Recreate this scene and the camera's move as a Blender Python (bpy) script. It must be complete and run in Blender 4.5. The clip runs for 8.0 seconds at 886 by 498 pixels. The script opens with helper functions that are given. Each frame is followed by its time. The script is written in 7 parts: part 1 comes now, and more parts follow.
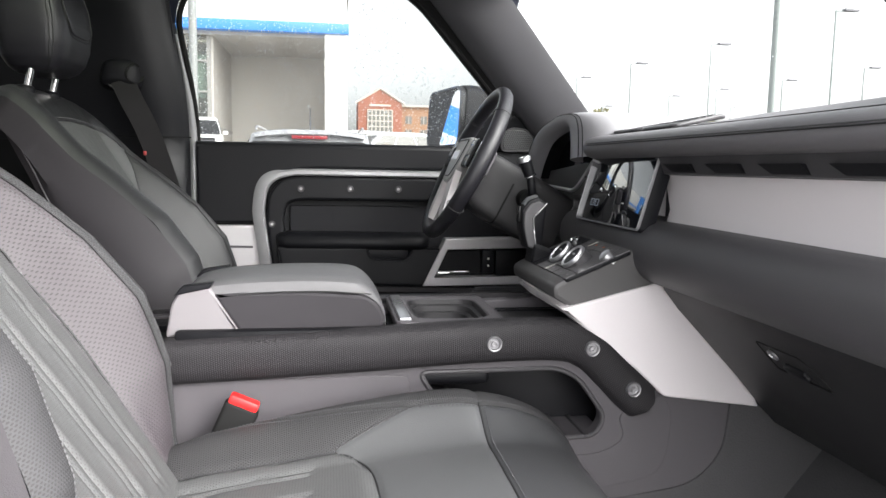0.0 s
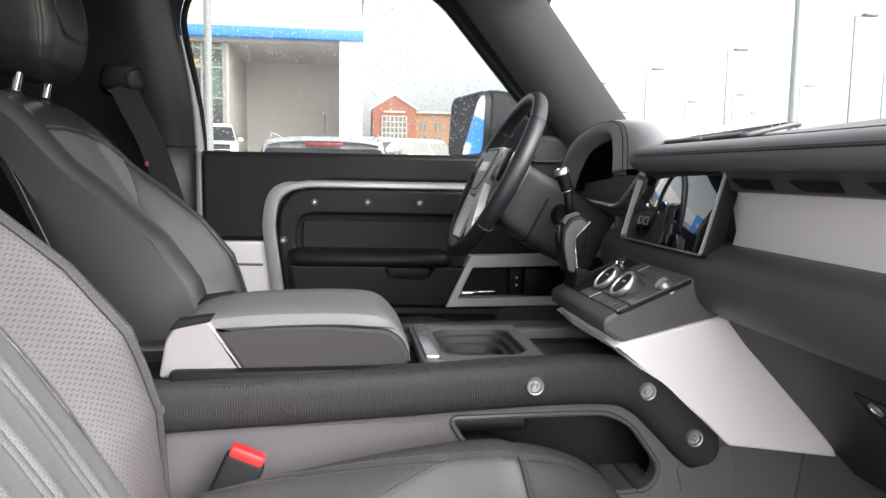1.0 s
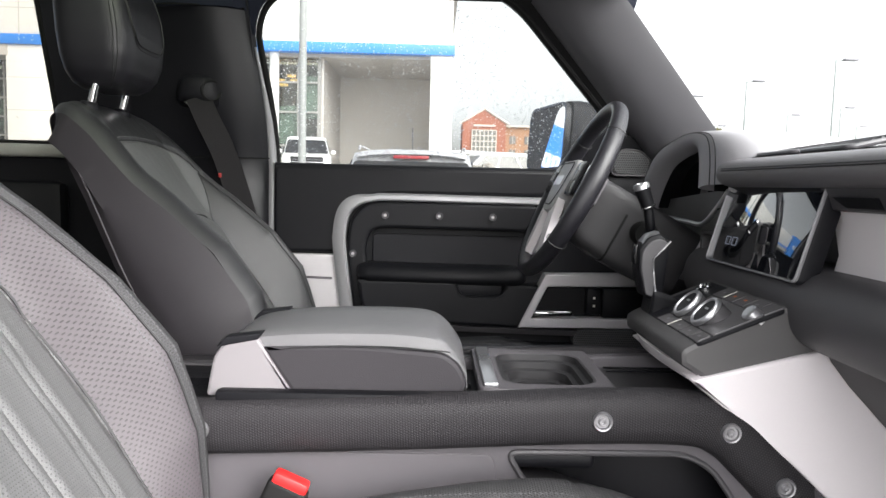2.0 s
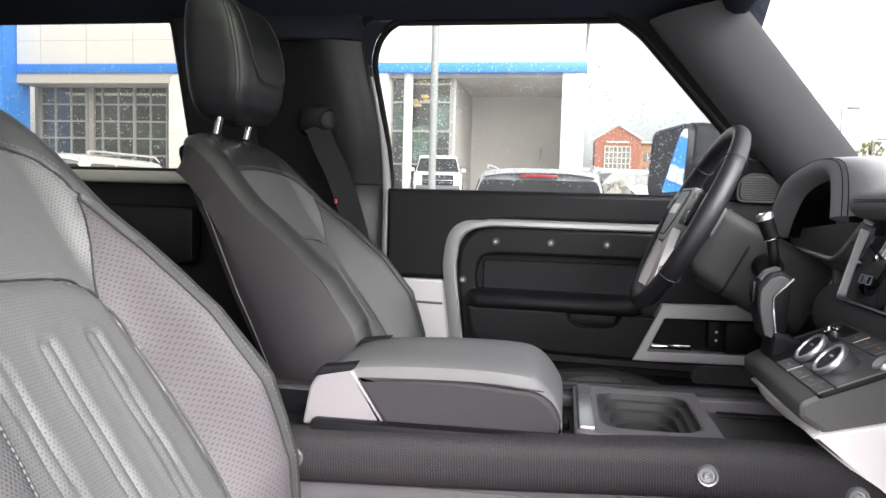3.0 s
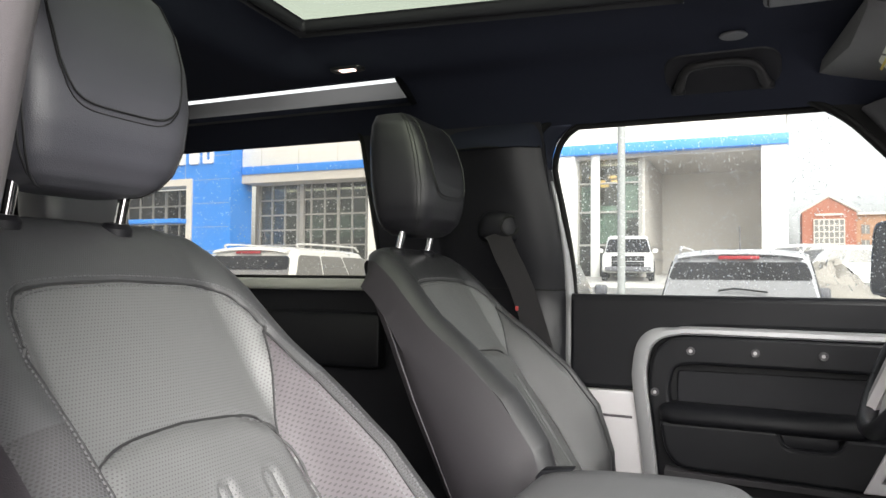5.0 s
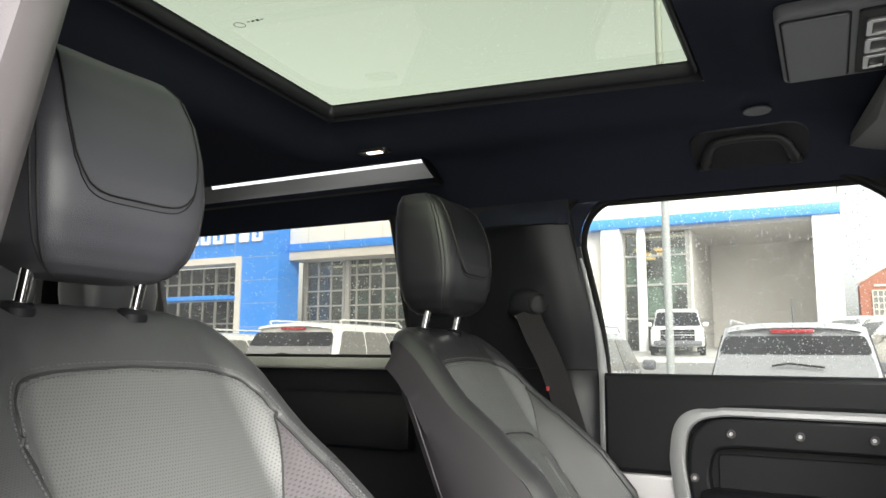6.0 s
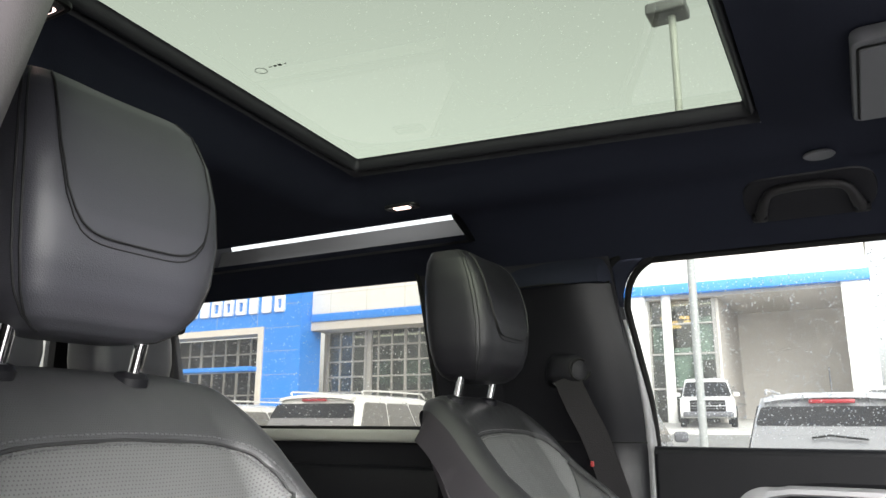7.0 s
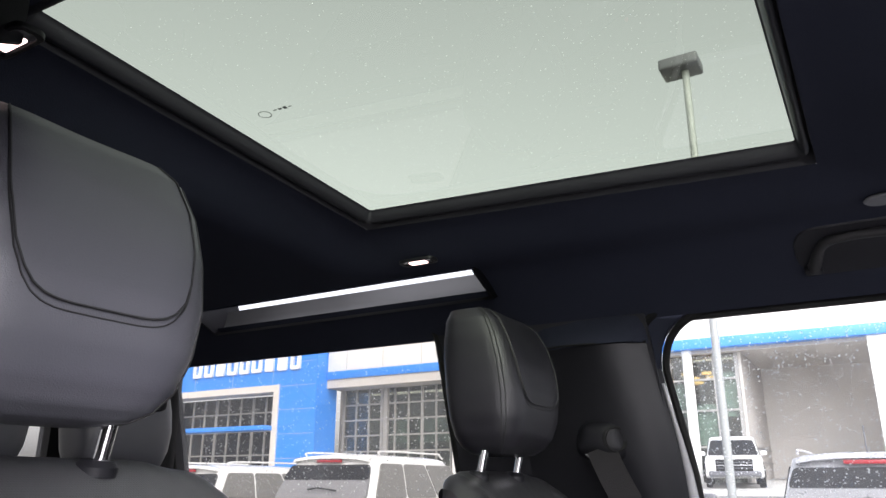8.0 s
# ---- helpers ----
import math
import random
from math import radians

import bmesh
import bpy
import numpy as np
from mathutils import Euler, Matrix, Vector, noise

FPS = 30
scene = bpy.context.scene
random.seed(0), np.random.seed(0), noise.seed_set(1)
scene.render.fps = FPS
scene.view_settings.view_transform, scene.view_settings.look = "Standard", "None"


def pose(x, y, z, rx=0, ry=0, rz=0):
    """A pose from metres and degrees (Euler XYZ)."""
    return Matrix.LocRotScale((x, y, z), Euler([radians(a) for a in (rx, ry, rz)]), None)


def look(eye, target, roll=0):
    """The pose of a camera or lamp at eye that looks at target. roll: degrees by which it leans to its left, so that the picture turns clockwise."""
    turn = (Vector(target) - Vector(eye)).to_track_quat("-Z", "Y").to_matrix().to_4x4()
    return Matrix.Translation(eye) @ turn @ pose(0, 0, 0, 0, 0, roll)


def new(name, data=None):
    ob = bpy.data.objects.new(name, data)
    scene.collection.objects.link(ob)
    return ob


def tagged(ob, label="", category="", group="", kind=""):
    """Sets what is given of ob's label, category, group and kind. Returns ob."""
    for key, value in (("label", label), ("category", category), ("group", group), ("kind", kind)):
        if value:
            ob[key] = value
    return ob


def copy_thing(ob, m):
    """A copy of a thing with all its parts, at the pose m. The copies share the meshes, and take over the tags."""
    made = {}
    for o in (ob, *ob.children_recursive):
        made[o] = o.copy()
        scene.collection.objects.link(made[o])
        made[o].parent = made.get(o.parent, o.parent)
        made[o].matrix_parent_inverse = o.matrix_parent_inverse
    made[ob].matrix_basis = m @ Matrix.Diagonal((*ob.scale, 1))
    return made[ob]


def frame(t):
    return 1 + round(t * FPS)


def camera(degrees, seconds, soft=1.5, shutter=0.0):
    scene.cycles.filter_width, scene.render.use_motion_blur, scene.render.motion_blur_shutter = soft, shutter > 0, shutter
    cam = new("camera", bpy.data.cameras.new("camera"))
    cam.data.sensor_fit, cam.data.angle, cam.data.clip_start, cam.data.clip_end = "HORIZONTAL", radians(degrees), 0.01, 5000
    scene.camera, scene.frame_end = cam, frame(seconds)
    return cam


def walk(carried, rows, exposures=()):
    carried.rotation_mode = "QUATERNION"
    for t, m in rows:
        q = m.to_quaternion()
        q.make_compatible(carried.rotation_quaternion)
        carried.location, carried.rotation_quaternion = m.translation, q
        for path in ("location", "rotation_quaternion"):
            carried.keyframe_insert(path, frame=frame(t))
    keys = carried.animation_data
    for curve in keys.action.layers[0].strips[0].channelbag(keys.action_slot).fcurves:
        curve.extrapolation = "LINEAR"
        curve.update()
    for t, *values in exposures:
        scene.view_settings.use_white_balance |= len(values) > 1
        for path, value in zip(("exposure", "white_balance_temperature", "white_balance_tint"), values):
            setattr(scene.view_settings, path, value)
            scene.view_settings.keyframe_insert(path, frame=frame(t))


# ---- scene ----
cam = camera(61.9, 8.0)
PATH = [
    (0, (0.074, -1.21, 1.201), (0.374, 0.755, 0.98), 0.9),
    (0.5, (0.071, -1.13, 1.211), (0.371, 0.836, 1.001), 0.9),
    (1, (0.07, -1.063, 1.213), (0.333, 0.908, 1.008), 0.9),
    (2.5, (0.139, -0.988, 1.215), (-0.004, 1.001, 1.061), 1.6),
    (3, (0.152, -0.977, 1.234), (-0.171, 0.992, 1.098), 1.5),
    (3.5, (0.148, -0.957, 1.256), (-0.337, 0.98, 1.143), 1.3),
    (4, (0.142, -0.94, 1.27), (-0.476, 0.961, 1.199), 1.1),
    (4.5, (0.142, -0.933, 1.28), (-0.583, 0.931, 1.272), 0.8),
    (6, (0.183, -0.905, 1.299), (-0.731, 0.852, 1.574), 0.3),
    (6.5, (0.157, -0.874, 1.295), (-0.778, 0.855, 1.668), 0.3),
    (7, (0.116, -0.821, 1.297), (-0.834, 0.878, 1.757), 0.2),
    (7.5, (0.08, -0.773, 1.309), (-0.876, 0.9, 1.848), -0.1),
    (8, (0.058, -0.731, 1.326), (-0.91, 0.911, 1.931), 0.1),
]
EXPOSURES = [(0.0, 1.68, 6500, 10), (1.2, 1.68, 6500, 10), (2.5, 1.70, 6500, 11), (3.5, 1.72, 6500, 11), (4.5, 1.75, 6550, 11), (5.8, 1.81, 6750, 6), (6.6, 1.81, 6650, 6), (7.2, 1.83, 6450, 12), (8.0, 1.85, 6250, 18)]
walk(cam, [(t, look(eye, target, roll)) for t, eye, target, roll in PATH], EXPOSURES)

# ---- light: a bright overcast sky, with a weak broad sun behind the cloud ----
world = bpy.data.worlds.new("overcast_sky")
scene.world = world
world.use_nodes = True
wn, wl = world.node_tree.nodes, world.node_tree.links
sky = wn.new("ShaderNodeTexSky")
sky.sky_type, sky.sun_disc = "NISHITA", False
sky.sun_elevation, sky.sun_rotation = radians(34.3), radians(140.5)
sky.air_density, sky.dust_density = 1.0, 4.0
grey = wn.new("ShaderNodeHueSaturation")
grey.inputs["Saturation"].default_value = 0.12
wl.new(sky.outputs["Color"], grey.inputs["Color"])
wl.new(grey.outputs["Color"], wn["Background"].inputs["Color"])
wn["Background"].inputs["Strength"].default_value = 0.24
sun = new("sun", bpy.data.lights.new("sun", "SUN"))
sun.data.energy, sun.data.angle, sun.data.color = 1.75, radians(110), (1.0, 0.98, 0.96)
sun.matrix_world = look((7, -8.5, 7.5), (0, 0, 0))



# ---- materials ----
def rgb(c):
    return (c, c, c, 1) if isinstance(c, (int, float)) else (*c, 1)


def mat(name, base, rough=0.5, metal=0.0, var=0.12, scale=40.0, bump=0.15, fine=600.0, coat=0.0, spec=0.5, stain=0.1, island=0.0):
    """A surface with two scales of variation: broad patches and a fine grain in colour, gloss and relief."""
    m = bpy.data.materials.new(name)
    m.use_nodes = True
    n, l = m.node_tree.nodes, m.node_tree.links
    b = n["Principled BSDF"]
    b.inputs["Metallic"].default_value = metal
    b.inputs["Coat Weight"].default_value = coat
    b.inputs["Specular IOR Level"].default_value = spec
    tc = n.new("ShaderNodeTexCoord")
    big, small = n.new("ShaderNodeTexNoise"), n.new("ShaderNodeTexNoise")
    big.inputs["Scale"].default_value, small.inputs["Scale"].default_value = scale / 8, fine
    big.inputs["Detail"].default_value, small.inputs["Detail"].default_value = 4, 2
    for t in (big, small):
        l.new(tc.outputs["Object"], t.inputs["Vector"])
    mix = n.new("ShaderNodeMix")
    mix.data_type = "RGBA"
    c = rgb(base)
    mix.inputs["A"].default_value = (*[x * (1 - var) for x in c[:3]], 1)
    mix.inputs["B"].default_value = (*[min(1, x * (1 + var)) for x in c[:3]], 1)
    add = n.new("ShaderNodeMath")
    add.operation = "MULTIPLY_ADD"
    add.inputs[1].default_value = 0.6
    l.new(big.outputs["Fac"], add.inputs[0])
    half = n.new("ShaderNodeMath")
    half.operation = "MULTIPLY"
    half.inputs[1].default_value = 0.4
    l.new(small.outputs["Fac"], half.inputs[0])
    l.new(half.outputs[0], add.inputs[2])
    l.new(add.outputs[0], mix.inputs["Factor"])
    l.new(mix.outputs["Result"], b.inputs["Base Color"])
    rr = n.new("ShaderNodeMapRange")
    rr.inputs["To Min"].default_value, rr.inputs["To Max"].default_value = max(0.02, rough - stain), min(1, rough + stain)
    l.new(big.outputs["Fac"], rr.inputs["Value"])
    l.new(rr.outputs["Result"], b.inputs["Roughness"])
    if bump:
        bp = n.new("ShaderNodeBump")
        bp.inputs["Strength"].default_value, bp.inputs["Distance"].default_value = bump, 0.001
        l.new(small.outputs["Fac"], bp.inputs["Height"])
        l.new(bp.outputs["Normal"], b.inputs["Normal"])
    return m


def dotted(name, base, dot, pitch, size, rough=0.5, depth=0.5, raised=False, spec=0.5):
    """Leather or vinyl with a fine regular grid of holes or pips, laid out in the metric UV of the surface."""
    m = mat(name, base, rough, bump=0.1, spec=spec)
    n, l = m.node_tree.nodes, m.node_tree.links
    b = n["Principled BSDF"]
    uv = n.new("ShaderNodeUVMap")
    sep = n.new("ShaderNodeSeparateXYZ")
    l.new(uv.outputs["UV"], sep.inputs[0])

    def op(kind, a, v=None):
        x = n.new("ShaderNodeMath")
        x.operation = kind
        for i, s in enumerate((a, v)):
            if s is None:
                continue
            if isinstance(s, (int, float)):
                x.inputs[i].default_value = s
            else:
                l.new(s, x.inputs[i])
        return x.outputs[0]

    row = op("FLOOR", op("MULTIPLY", sep.outputs["Y"], 1 / pitch))
    fx = op("SUBTRACT", op("FRACT", op("ADD", op("MULTIPLY", sep.outputs["X"], 1 / pitch), op("MULTIPLY", row, 0.5))), 0.5)
    fy = op("SUBTRACT", op("FRACT", op("MULTIPLY", sep.outputs["Y"], 1 / pitch)), 0.5)
    r = op("SQRT", op("ADD", op("MULTIPLY", fx, fx), op("MULTIPLY", fy, fy)))
    ramp = n.new("ShaderNodeMapRange")
    ramp.interpolation_type = "SMOOTHSTEP"
    ramp.inputs["From Min"].default_value, ramp.inputs["From Max"].default_value = size * 0.75, size * 1.25
    ramp.inputs["To Min"].default_value, ramp.inputs["To Max"].default_value = 1, 0
    l.new(r, ramp.inputs["Value"])
    old = b.inputs["Base Color"].links[0].from_socket
    mix = n.new("ShaderNodeMix")
    mix.data_type = "RGBA"
    l.new(ramp.outputs["Result"], mix.inputs["Factor"])
    l.new(old, mix.inputs["A"])
    mix.inputs["B"].default_value = rgb(dot)
    l.new(mix.outputs["Result"], b.inputs["Base Color"])
    bp = n.new("ShaderNodeBump")
    bp.invert = not raised
    bp.inputs["Strength"].default_value, bp.inputs["Distance"].default_value = depth, 0.001
    l.new(ramp.outputs["Result"], bp.inputs["Height"])
    l.new(b.inputs["Normal"].links[0].from_socket, bp.inputs["Normal"])
    l.new(bp.outputs["Normal"], b.inputs["Normal"])
    return m


def glass(name, tint, haze=0.0, ior=1.45):
    m = bpy.data.materials.new(name)
    m.use_nodes = True
    n, l = m.node_tree.nodes, m.node_tree.links
    n.remove(n["Principled BSDF"])
    tr, gl, mx, fr = (n.new("ShaderNode" + k) for k in ("BsdfTransparent", "BsdfGlossy", "MixShader", "Fresnel"))
    tr.inputs["Color"].default_value = rgb(tint)
    gl.inputs["Roughness"].default_value = 0.01
    fr.inputs["IOR"].default_value = ior
    l.new(fr.outputs[0], mx.inputs[0]), l.new(tr.outputs[0], mx.inputs[1]), l.new(gl.outputs[0], mx.inputs[2])
    out = mx.outputs[0]
    if haze:
        # the film of rain on the outside scatters a little of the sky's light
        wet, veil = n.new("ShaderNodeBsdfTranslucent"), n.new("ShaderNodeMixShader")
        wet.inputs["Color"].default_value = (0.9, 0.92, 0.92, 1)
        tc, patch, rng = n.new("ShaderNodeTexCoord"), n.new("ShaderNodeTexNoise"), n.new("ShaderNodeMapRange")
        patch.inputs["Scale"].default_value = 9.0
        rng.inputs["To Min"].default_value, rng.inputs["To Max"].default_value = haze * 0.5, haze * 1.5
        l.new(tc.outputs["Object"], patch.inputs["Vector"]), l.new(patch.outputs["Fac"], rng.inputs["Value"])
        l.new(rng.outputs["Result"], veil.inputs[0]), l.new(mx.outputs[0], veil.inputs[1]), l.new(wet.outputs[0], veil.inputs[2])
        out = veil.outputs[0]
    l.new(out, n["Material Output"].inputs["Surface"])
    return m


def emitter(name, color, power):
    m = bpy.data.materials.new(name)
    m.use_nodes = True
    b = m.node_tree.nodes["Principled BSDF"]
    b.inputs["Emission Color"].default_value, b.inputs["Emission Strength"].default_value = rgb(color), power
    b.inputs["Base Color"].default_value = rgb(color)
    return m


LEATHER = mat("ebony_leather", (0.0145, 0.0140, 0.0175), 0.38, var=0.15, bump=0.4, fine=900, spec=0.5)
# driver's copy of the seat leather, with the far side's shade in its colour
LEATHER_DRIVER_SHADED = mat("shaded_driver_leather", (0.022, 0.022, 0.024), 0.42, var=0.15, bump=0.4, fine=900, spec=0.55)
FLANK = mat("smooth_charcoal_leather", (0.031, 0.028, 0.032), 0.55, var=0.12, bump=0.35, fine=900, spec=0.3)
MESH_TEXTILE = dotted("coarse_woven_textile", (0.047, 0.0463, 0.0492), 0.030, 0.0029, 0.30, 0.6, 0.5, spec=0.3)
B_PILLAR_SHADED = mat("grained_pillar_plastic_shaded", (0.012, 0.012, 0.0145), 0.34, bump=0.3, fine=1000, spec=0.42)
# headrest copy of the leather, lifted for the light on the passenger's side
LEATHER_HEAD = mat("ebony_leather_headrest_lifted", (0.0638, 0.0638, 0.077), 0.40, var=0.15, bump=0.35, fine=900, spec=0.8)
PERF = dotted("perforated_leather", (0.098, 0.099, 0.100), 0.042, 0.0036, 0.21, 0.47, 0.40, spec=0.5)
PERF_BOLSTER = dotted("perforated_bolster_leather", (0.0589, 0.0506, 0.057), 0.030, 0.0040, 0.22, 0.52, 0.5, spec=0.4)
WEAVE = dotted("woven_textile", (0.044, 0.043, 0.045), 0.015, 0.0030, 0.3, 0.55, 0.7)
THREAD = mat("grey_thread", (0.07, 0.07, 0.074), 0.7)
YOKE = dotted("grained_shoulder_leather", (0.0475, 0.0481, 0.0513), 0.026, 0.0024, 0.25, 0.42, 0.3)
ROOF_GREY = mat("grey_roof_console_plastic", (0.135, 0.137, 0.150), 0.5, bump=0.3, fine=1100)
THREAD_DARK = mat("dark_thread", (0.015, 0.015, 0.016), 0.6)
PLASTIC = mat("charcoal_plastic", (0.05, 0.0475, 0.0513), 0.5, bump=0.35, fine=1200)
PLASTIC_DARK = mat("black_plastic", (0.00936, 0.00936, 0.01152), 0.45, bump=0.3, fine=1200, spec=0.18)
HUB_GREY = mat("grey_wheel_hub_plastic", (0.33, 0.326, 0.326), 0.5, bump=0.3, fine=1100)
NOSE_LEATHER = mat("polished_seat_leather", (0.082, 0.0831, 0.086), 0.34, var=0.2, bump=0.35, fine=700, spec=1.0)
LID_SKIRT = mat("dark_lid_skirt", (0.0338, 0.0312, 0.035), 0.52, bump=0.4, fine=900, spec=0.2)
HINGE_SILVER = mat("matt_hinge_silver", (0.2188, 0.2038, 0.215), 0.5, metal=0.1, var=0.04, bump=0.05)
HOOD_LIFTED = mat("lifted_grey_hood_padding", (0.3315, 0.3237, 0.3432), 0.5, bump=0.4, fine=1000)
PLASTIC_SIDE = mat("grey_console_plastic", (0.0914, 0.085, 0.0924), 0.55, bump=0.35, fine=1200, spec=0.22)
SOFT = mat("soft_touch_black", (0.00598, 0.00598, 0.00754), 0.45, bump=0.4, fine=1000, spec=0.2)
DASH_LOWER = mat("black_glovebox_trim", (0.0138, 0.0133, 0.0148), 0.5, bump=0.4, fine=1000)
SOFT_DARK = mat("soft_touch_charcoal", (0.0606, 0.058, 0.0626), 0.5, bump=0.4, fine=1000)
TRIM_BLACK = mat("black_pillar_trim", (0.020, 0.020, 0.024), 0.45, bump=0.3, fine=1000, spec=0.3)
DASH_LIFTED = mat("soft_dash_grey_lifted", (0.1416, 0.1354, 0.1445), 0.5, bump=0.4, fine=1000)
LEDGE = mat("grey_ledge_trim", (0.0168, 0.0168, 0.0175), 0.38, bump=0.2, fine=1000)
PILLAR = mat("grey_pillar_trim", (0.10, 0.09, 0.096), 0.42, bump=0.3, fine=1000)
PILLAR_TRIM = mat("charcoal_pillar_fabric", (0.076, 0.0739, 0.0803), 0.6, bump=0.5, fine=900, spec=0.3)
PALE = mat("pale_grey_trim", (0.30, 0.30, 0.28), 0.5, bump=0.3, fine=1000)
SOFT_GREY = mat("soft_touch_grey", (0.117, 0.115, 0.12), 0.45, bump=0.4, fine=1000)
PIPS = dotted("pipped_rubber", (0.0162, 0.015, 0.0168), (0.034, 0.0315, 0.0345), 0.0032, 0.3, 0.55, 0.5, raised=True, spec=0.25)
MESHED = dotted("speaker_mesh", (0.08, 0.08, 0.0832), 0.004, 0.005, 0.33, 0.4, 0.9)
SILVER_WING = mat("silver_wing_paint", (0.7488, 0.7056, 0.72), 0.45, metal=0.05, var=0.04, bump=0.05)
SILVER_DASH = mat("light_silver_dash_paint", (0.80, 0.755, 0.772), 0.42, metal=0.05, var=0.03, bump=0.05)
SILVER = mat("light_silver_paint", (0.52, 0.4992, 0.5152), 0.42, metal=0.25, var=0.03, bump=0.05)
SATIN = mat("satin_metal", (0.55, 0.55, 0.57), 0.3, metal=0.9, var=0.05, bump=0.03)
SATIN_TRIM = mat("brushed_grey_trim", (0.3036, 0.2994, 0.3104), 0.45, metal=0.4, var=0.05, bump=0.05)
FIXING = mat("grey_turned_fixing", (0.266, 0.2618, 0.273), 0.38, metal=0.7, var=0.1, bump=0)
CHROME = mat("chrome", (0.75, 0.75, 0.76), 0.08, metal=1.0, var=0.03, bump=0)
GLOSS = mat("gloss_black", (0.006, 0.006, 0.007), 0.22, var=0.1, bump=0, spec=0.3)
LINER = mat("black_headliner", (0.027, 0.030, 0.044), 0.95, var=0.25, bump=0.6, fine=700, spec=0.05)
CARPET = mat("black_carpet", (0.0675, 0.066, 0.069), 0.95, var=0.35, bump=1.0, fine=350)
WEB = mat("seatbelt_webbing", (0.0135, 0.0126, 0.0135), 0.6, bump=0.5, fine=500, spec=0.08)
RED_DULL = mat("dull_red_tag", (0.30, 0.03, 0.03), 0.5, bump=0)
RED = mat("red_button", (0.75, 0.02, 0.02), 0.4, bump=0)
RUBBER = mat("black_rubber", (0.009, 0.009, 0.009), 0.7, spec=0.2)
BODY = mat("silver_body_paint", (0.46, 0.45, 0.47), 0.3, metal=0.4, var=0.04, bump=0, coat=0.5)
BODY_EDGE = mat("silver_painted_door_flange", (0.34, 0.34, 0.35), 0.4, metal=0.3, var=0.05, bump=0)
SHROUD = mat("dark_column_plastic", (0.030, 0.029, 0.031), 0.48, bump=0.3, fine=1100, spec=0.35)
COLUMN_GREY = mat("grey_column_plastic", (0.0718, 0.0691, 0.0707), 0.45, bump=0.3, fine=1100)
SWITCH_GREY = mat("grey_switch_tiles", (0.0945, 0.09, 0.0945), 0.36, var=0.1, bump=0.1)
ORANGE = mat("orange_print", (0.55, 0.16, 0.05), 0.6, bump=0)
DIAL = mat("smooth_black_switchgear", (0.070, 0.067, 0.072), 0.36, var=0.1, bump=0.1)
SCREEN = mat("screen_glass", (0.006, 0.007, 0.010), 0.04, var=0.1, bump=0, stain=0.02, coat=1.0, spec=1.0)
GLASS = glass("window_glass", (0.39, 0.405, 0.40), 0.05)
GLASS_ROOF = glass("green_tinted_roof_glass", (0.233, 0.260, 0.204))
GLASS_REAR = glass("privacy_glass", (0.25, 0.246, 0.226), 0.042)
GLASS_SCREEN = glass("windscreen_glass", (0.84, 0.86, 0.85))
MIRROR = mat("mirror_glass", (0.9, 0.9, 0.9), 0.02, metal=1.0, var=0.01, bump=0, stain=0.01)
PAPER = mat("warning_label_paper", (0.72, 0.72, 0.66), 0.7)
YELLOW = mat("warning_yellow", (0.7, 0.55, 0.1), 0.6)
PRINT = mat("grey_print", (0.12, 0.13, 0.12), 0.7, bump=0)
LAMP_ON = emitter("lit_reading_lamp", (1.0, 0.74, 0.66), 1.2)
ICON = emitter("screen_icons", (0.30, 0.34, 0.42), 0.011)


# ---- mesh helpers ----
def bm_of(verts, faces, uvs=None):
    bm = bmesh.new()
    vs = [bm.verts.new(v) for v in verts]
    for f in faces:
        if len(set(f)) > 2:
            try:
                bm.faces.new([vs[i] for i in dict.fromkeys(f)])
            except ValueError:
                pass
    if uvs is not None:
        lay = bm.loops.layers.uv.new("UVMap")
        bm.verts.index_update()
        for f in bm.faces:
            for lp in f.loops:
                lp[lay].uv = uvs[lp.vert.index]
    return bm


def thing(name, at, label, category, group="", kind=""):
    ob = new(name)
    ob.empty_display_size = 0.05
    ob.location = at
    return tagged(ob, label, category, group, kind)


def finish(bm, name, material, sharp=38, flip=False):
    if flip:
        bmesh.ops.recalc_face_normals(bm, faces=bm.faces)
    me = bpy.data.meshes.new(name)
    crisp = [i for i, e in enumerate(bm.edges) if not e.smooth]
    bm.to_mesh(me)
    bm.free()
    me.materials.append(material)
    me.shade_smooth()
    me.set_sharp_from_angle(angle=radians(sharp))
    for i in crisp:
        me.edges[i].use_edge_sharp = True
    return me


def part(name, bm, material, parent, label="", sharp=38):
    """One mesh under a thing or a part. The mesh is given in world coordinates."""
    ob = new(name, finish(bm, name, material, sharp))
    ob.parent = parent
    if parent.parent is None:
        ob.matrix_parent_inverse = Matrix.Translation(-Vector(parent.location))
    return tagged(ob, label)


def solid(name, bm, material, label, category, kind="", group="", sharp=38):
    return tagged(new(name, finish(bm, name, material, sharp)), label, category, group, kind)


def setting(name, bm, material, label="", sharp=38):
    return tagged(new(name, finish(bm, name, material, sharp)), label, "", "", "structure")


def cr(pts, n=8, closed=False):
    """A smooth curve through points (Catmull-Rom), n steps a span."""
    p = [np.array(q, float) for q in pts]
    out = []
    k = len(p)
    for i in range(k if closed else k - 1):
        a, b, c, d = (p[(i - 1) % k], p[i], p[(i + 1) % k], p[(i + 2) % k]) if closed else (p[max(i - 1, 0)], p[i], p[i + 1], p[min(i + 2, k - 1)])
        for j in range(n):
            t = j / n
            out.append(0.5 * (2 * b + (c - a) * t + (2 * a - 5 * b + 4 * c - d) * t * t + (3 * b - 3 * c + d - a) * t ** 3))
    if not closed:
        out.append(p[-1])
    return out


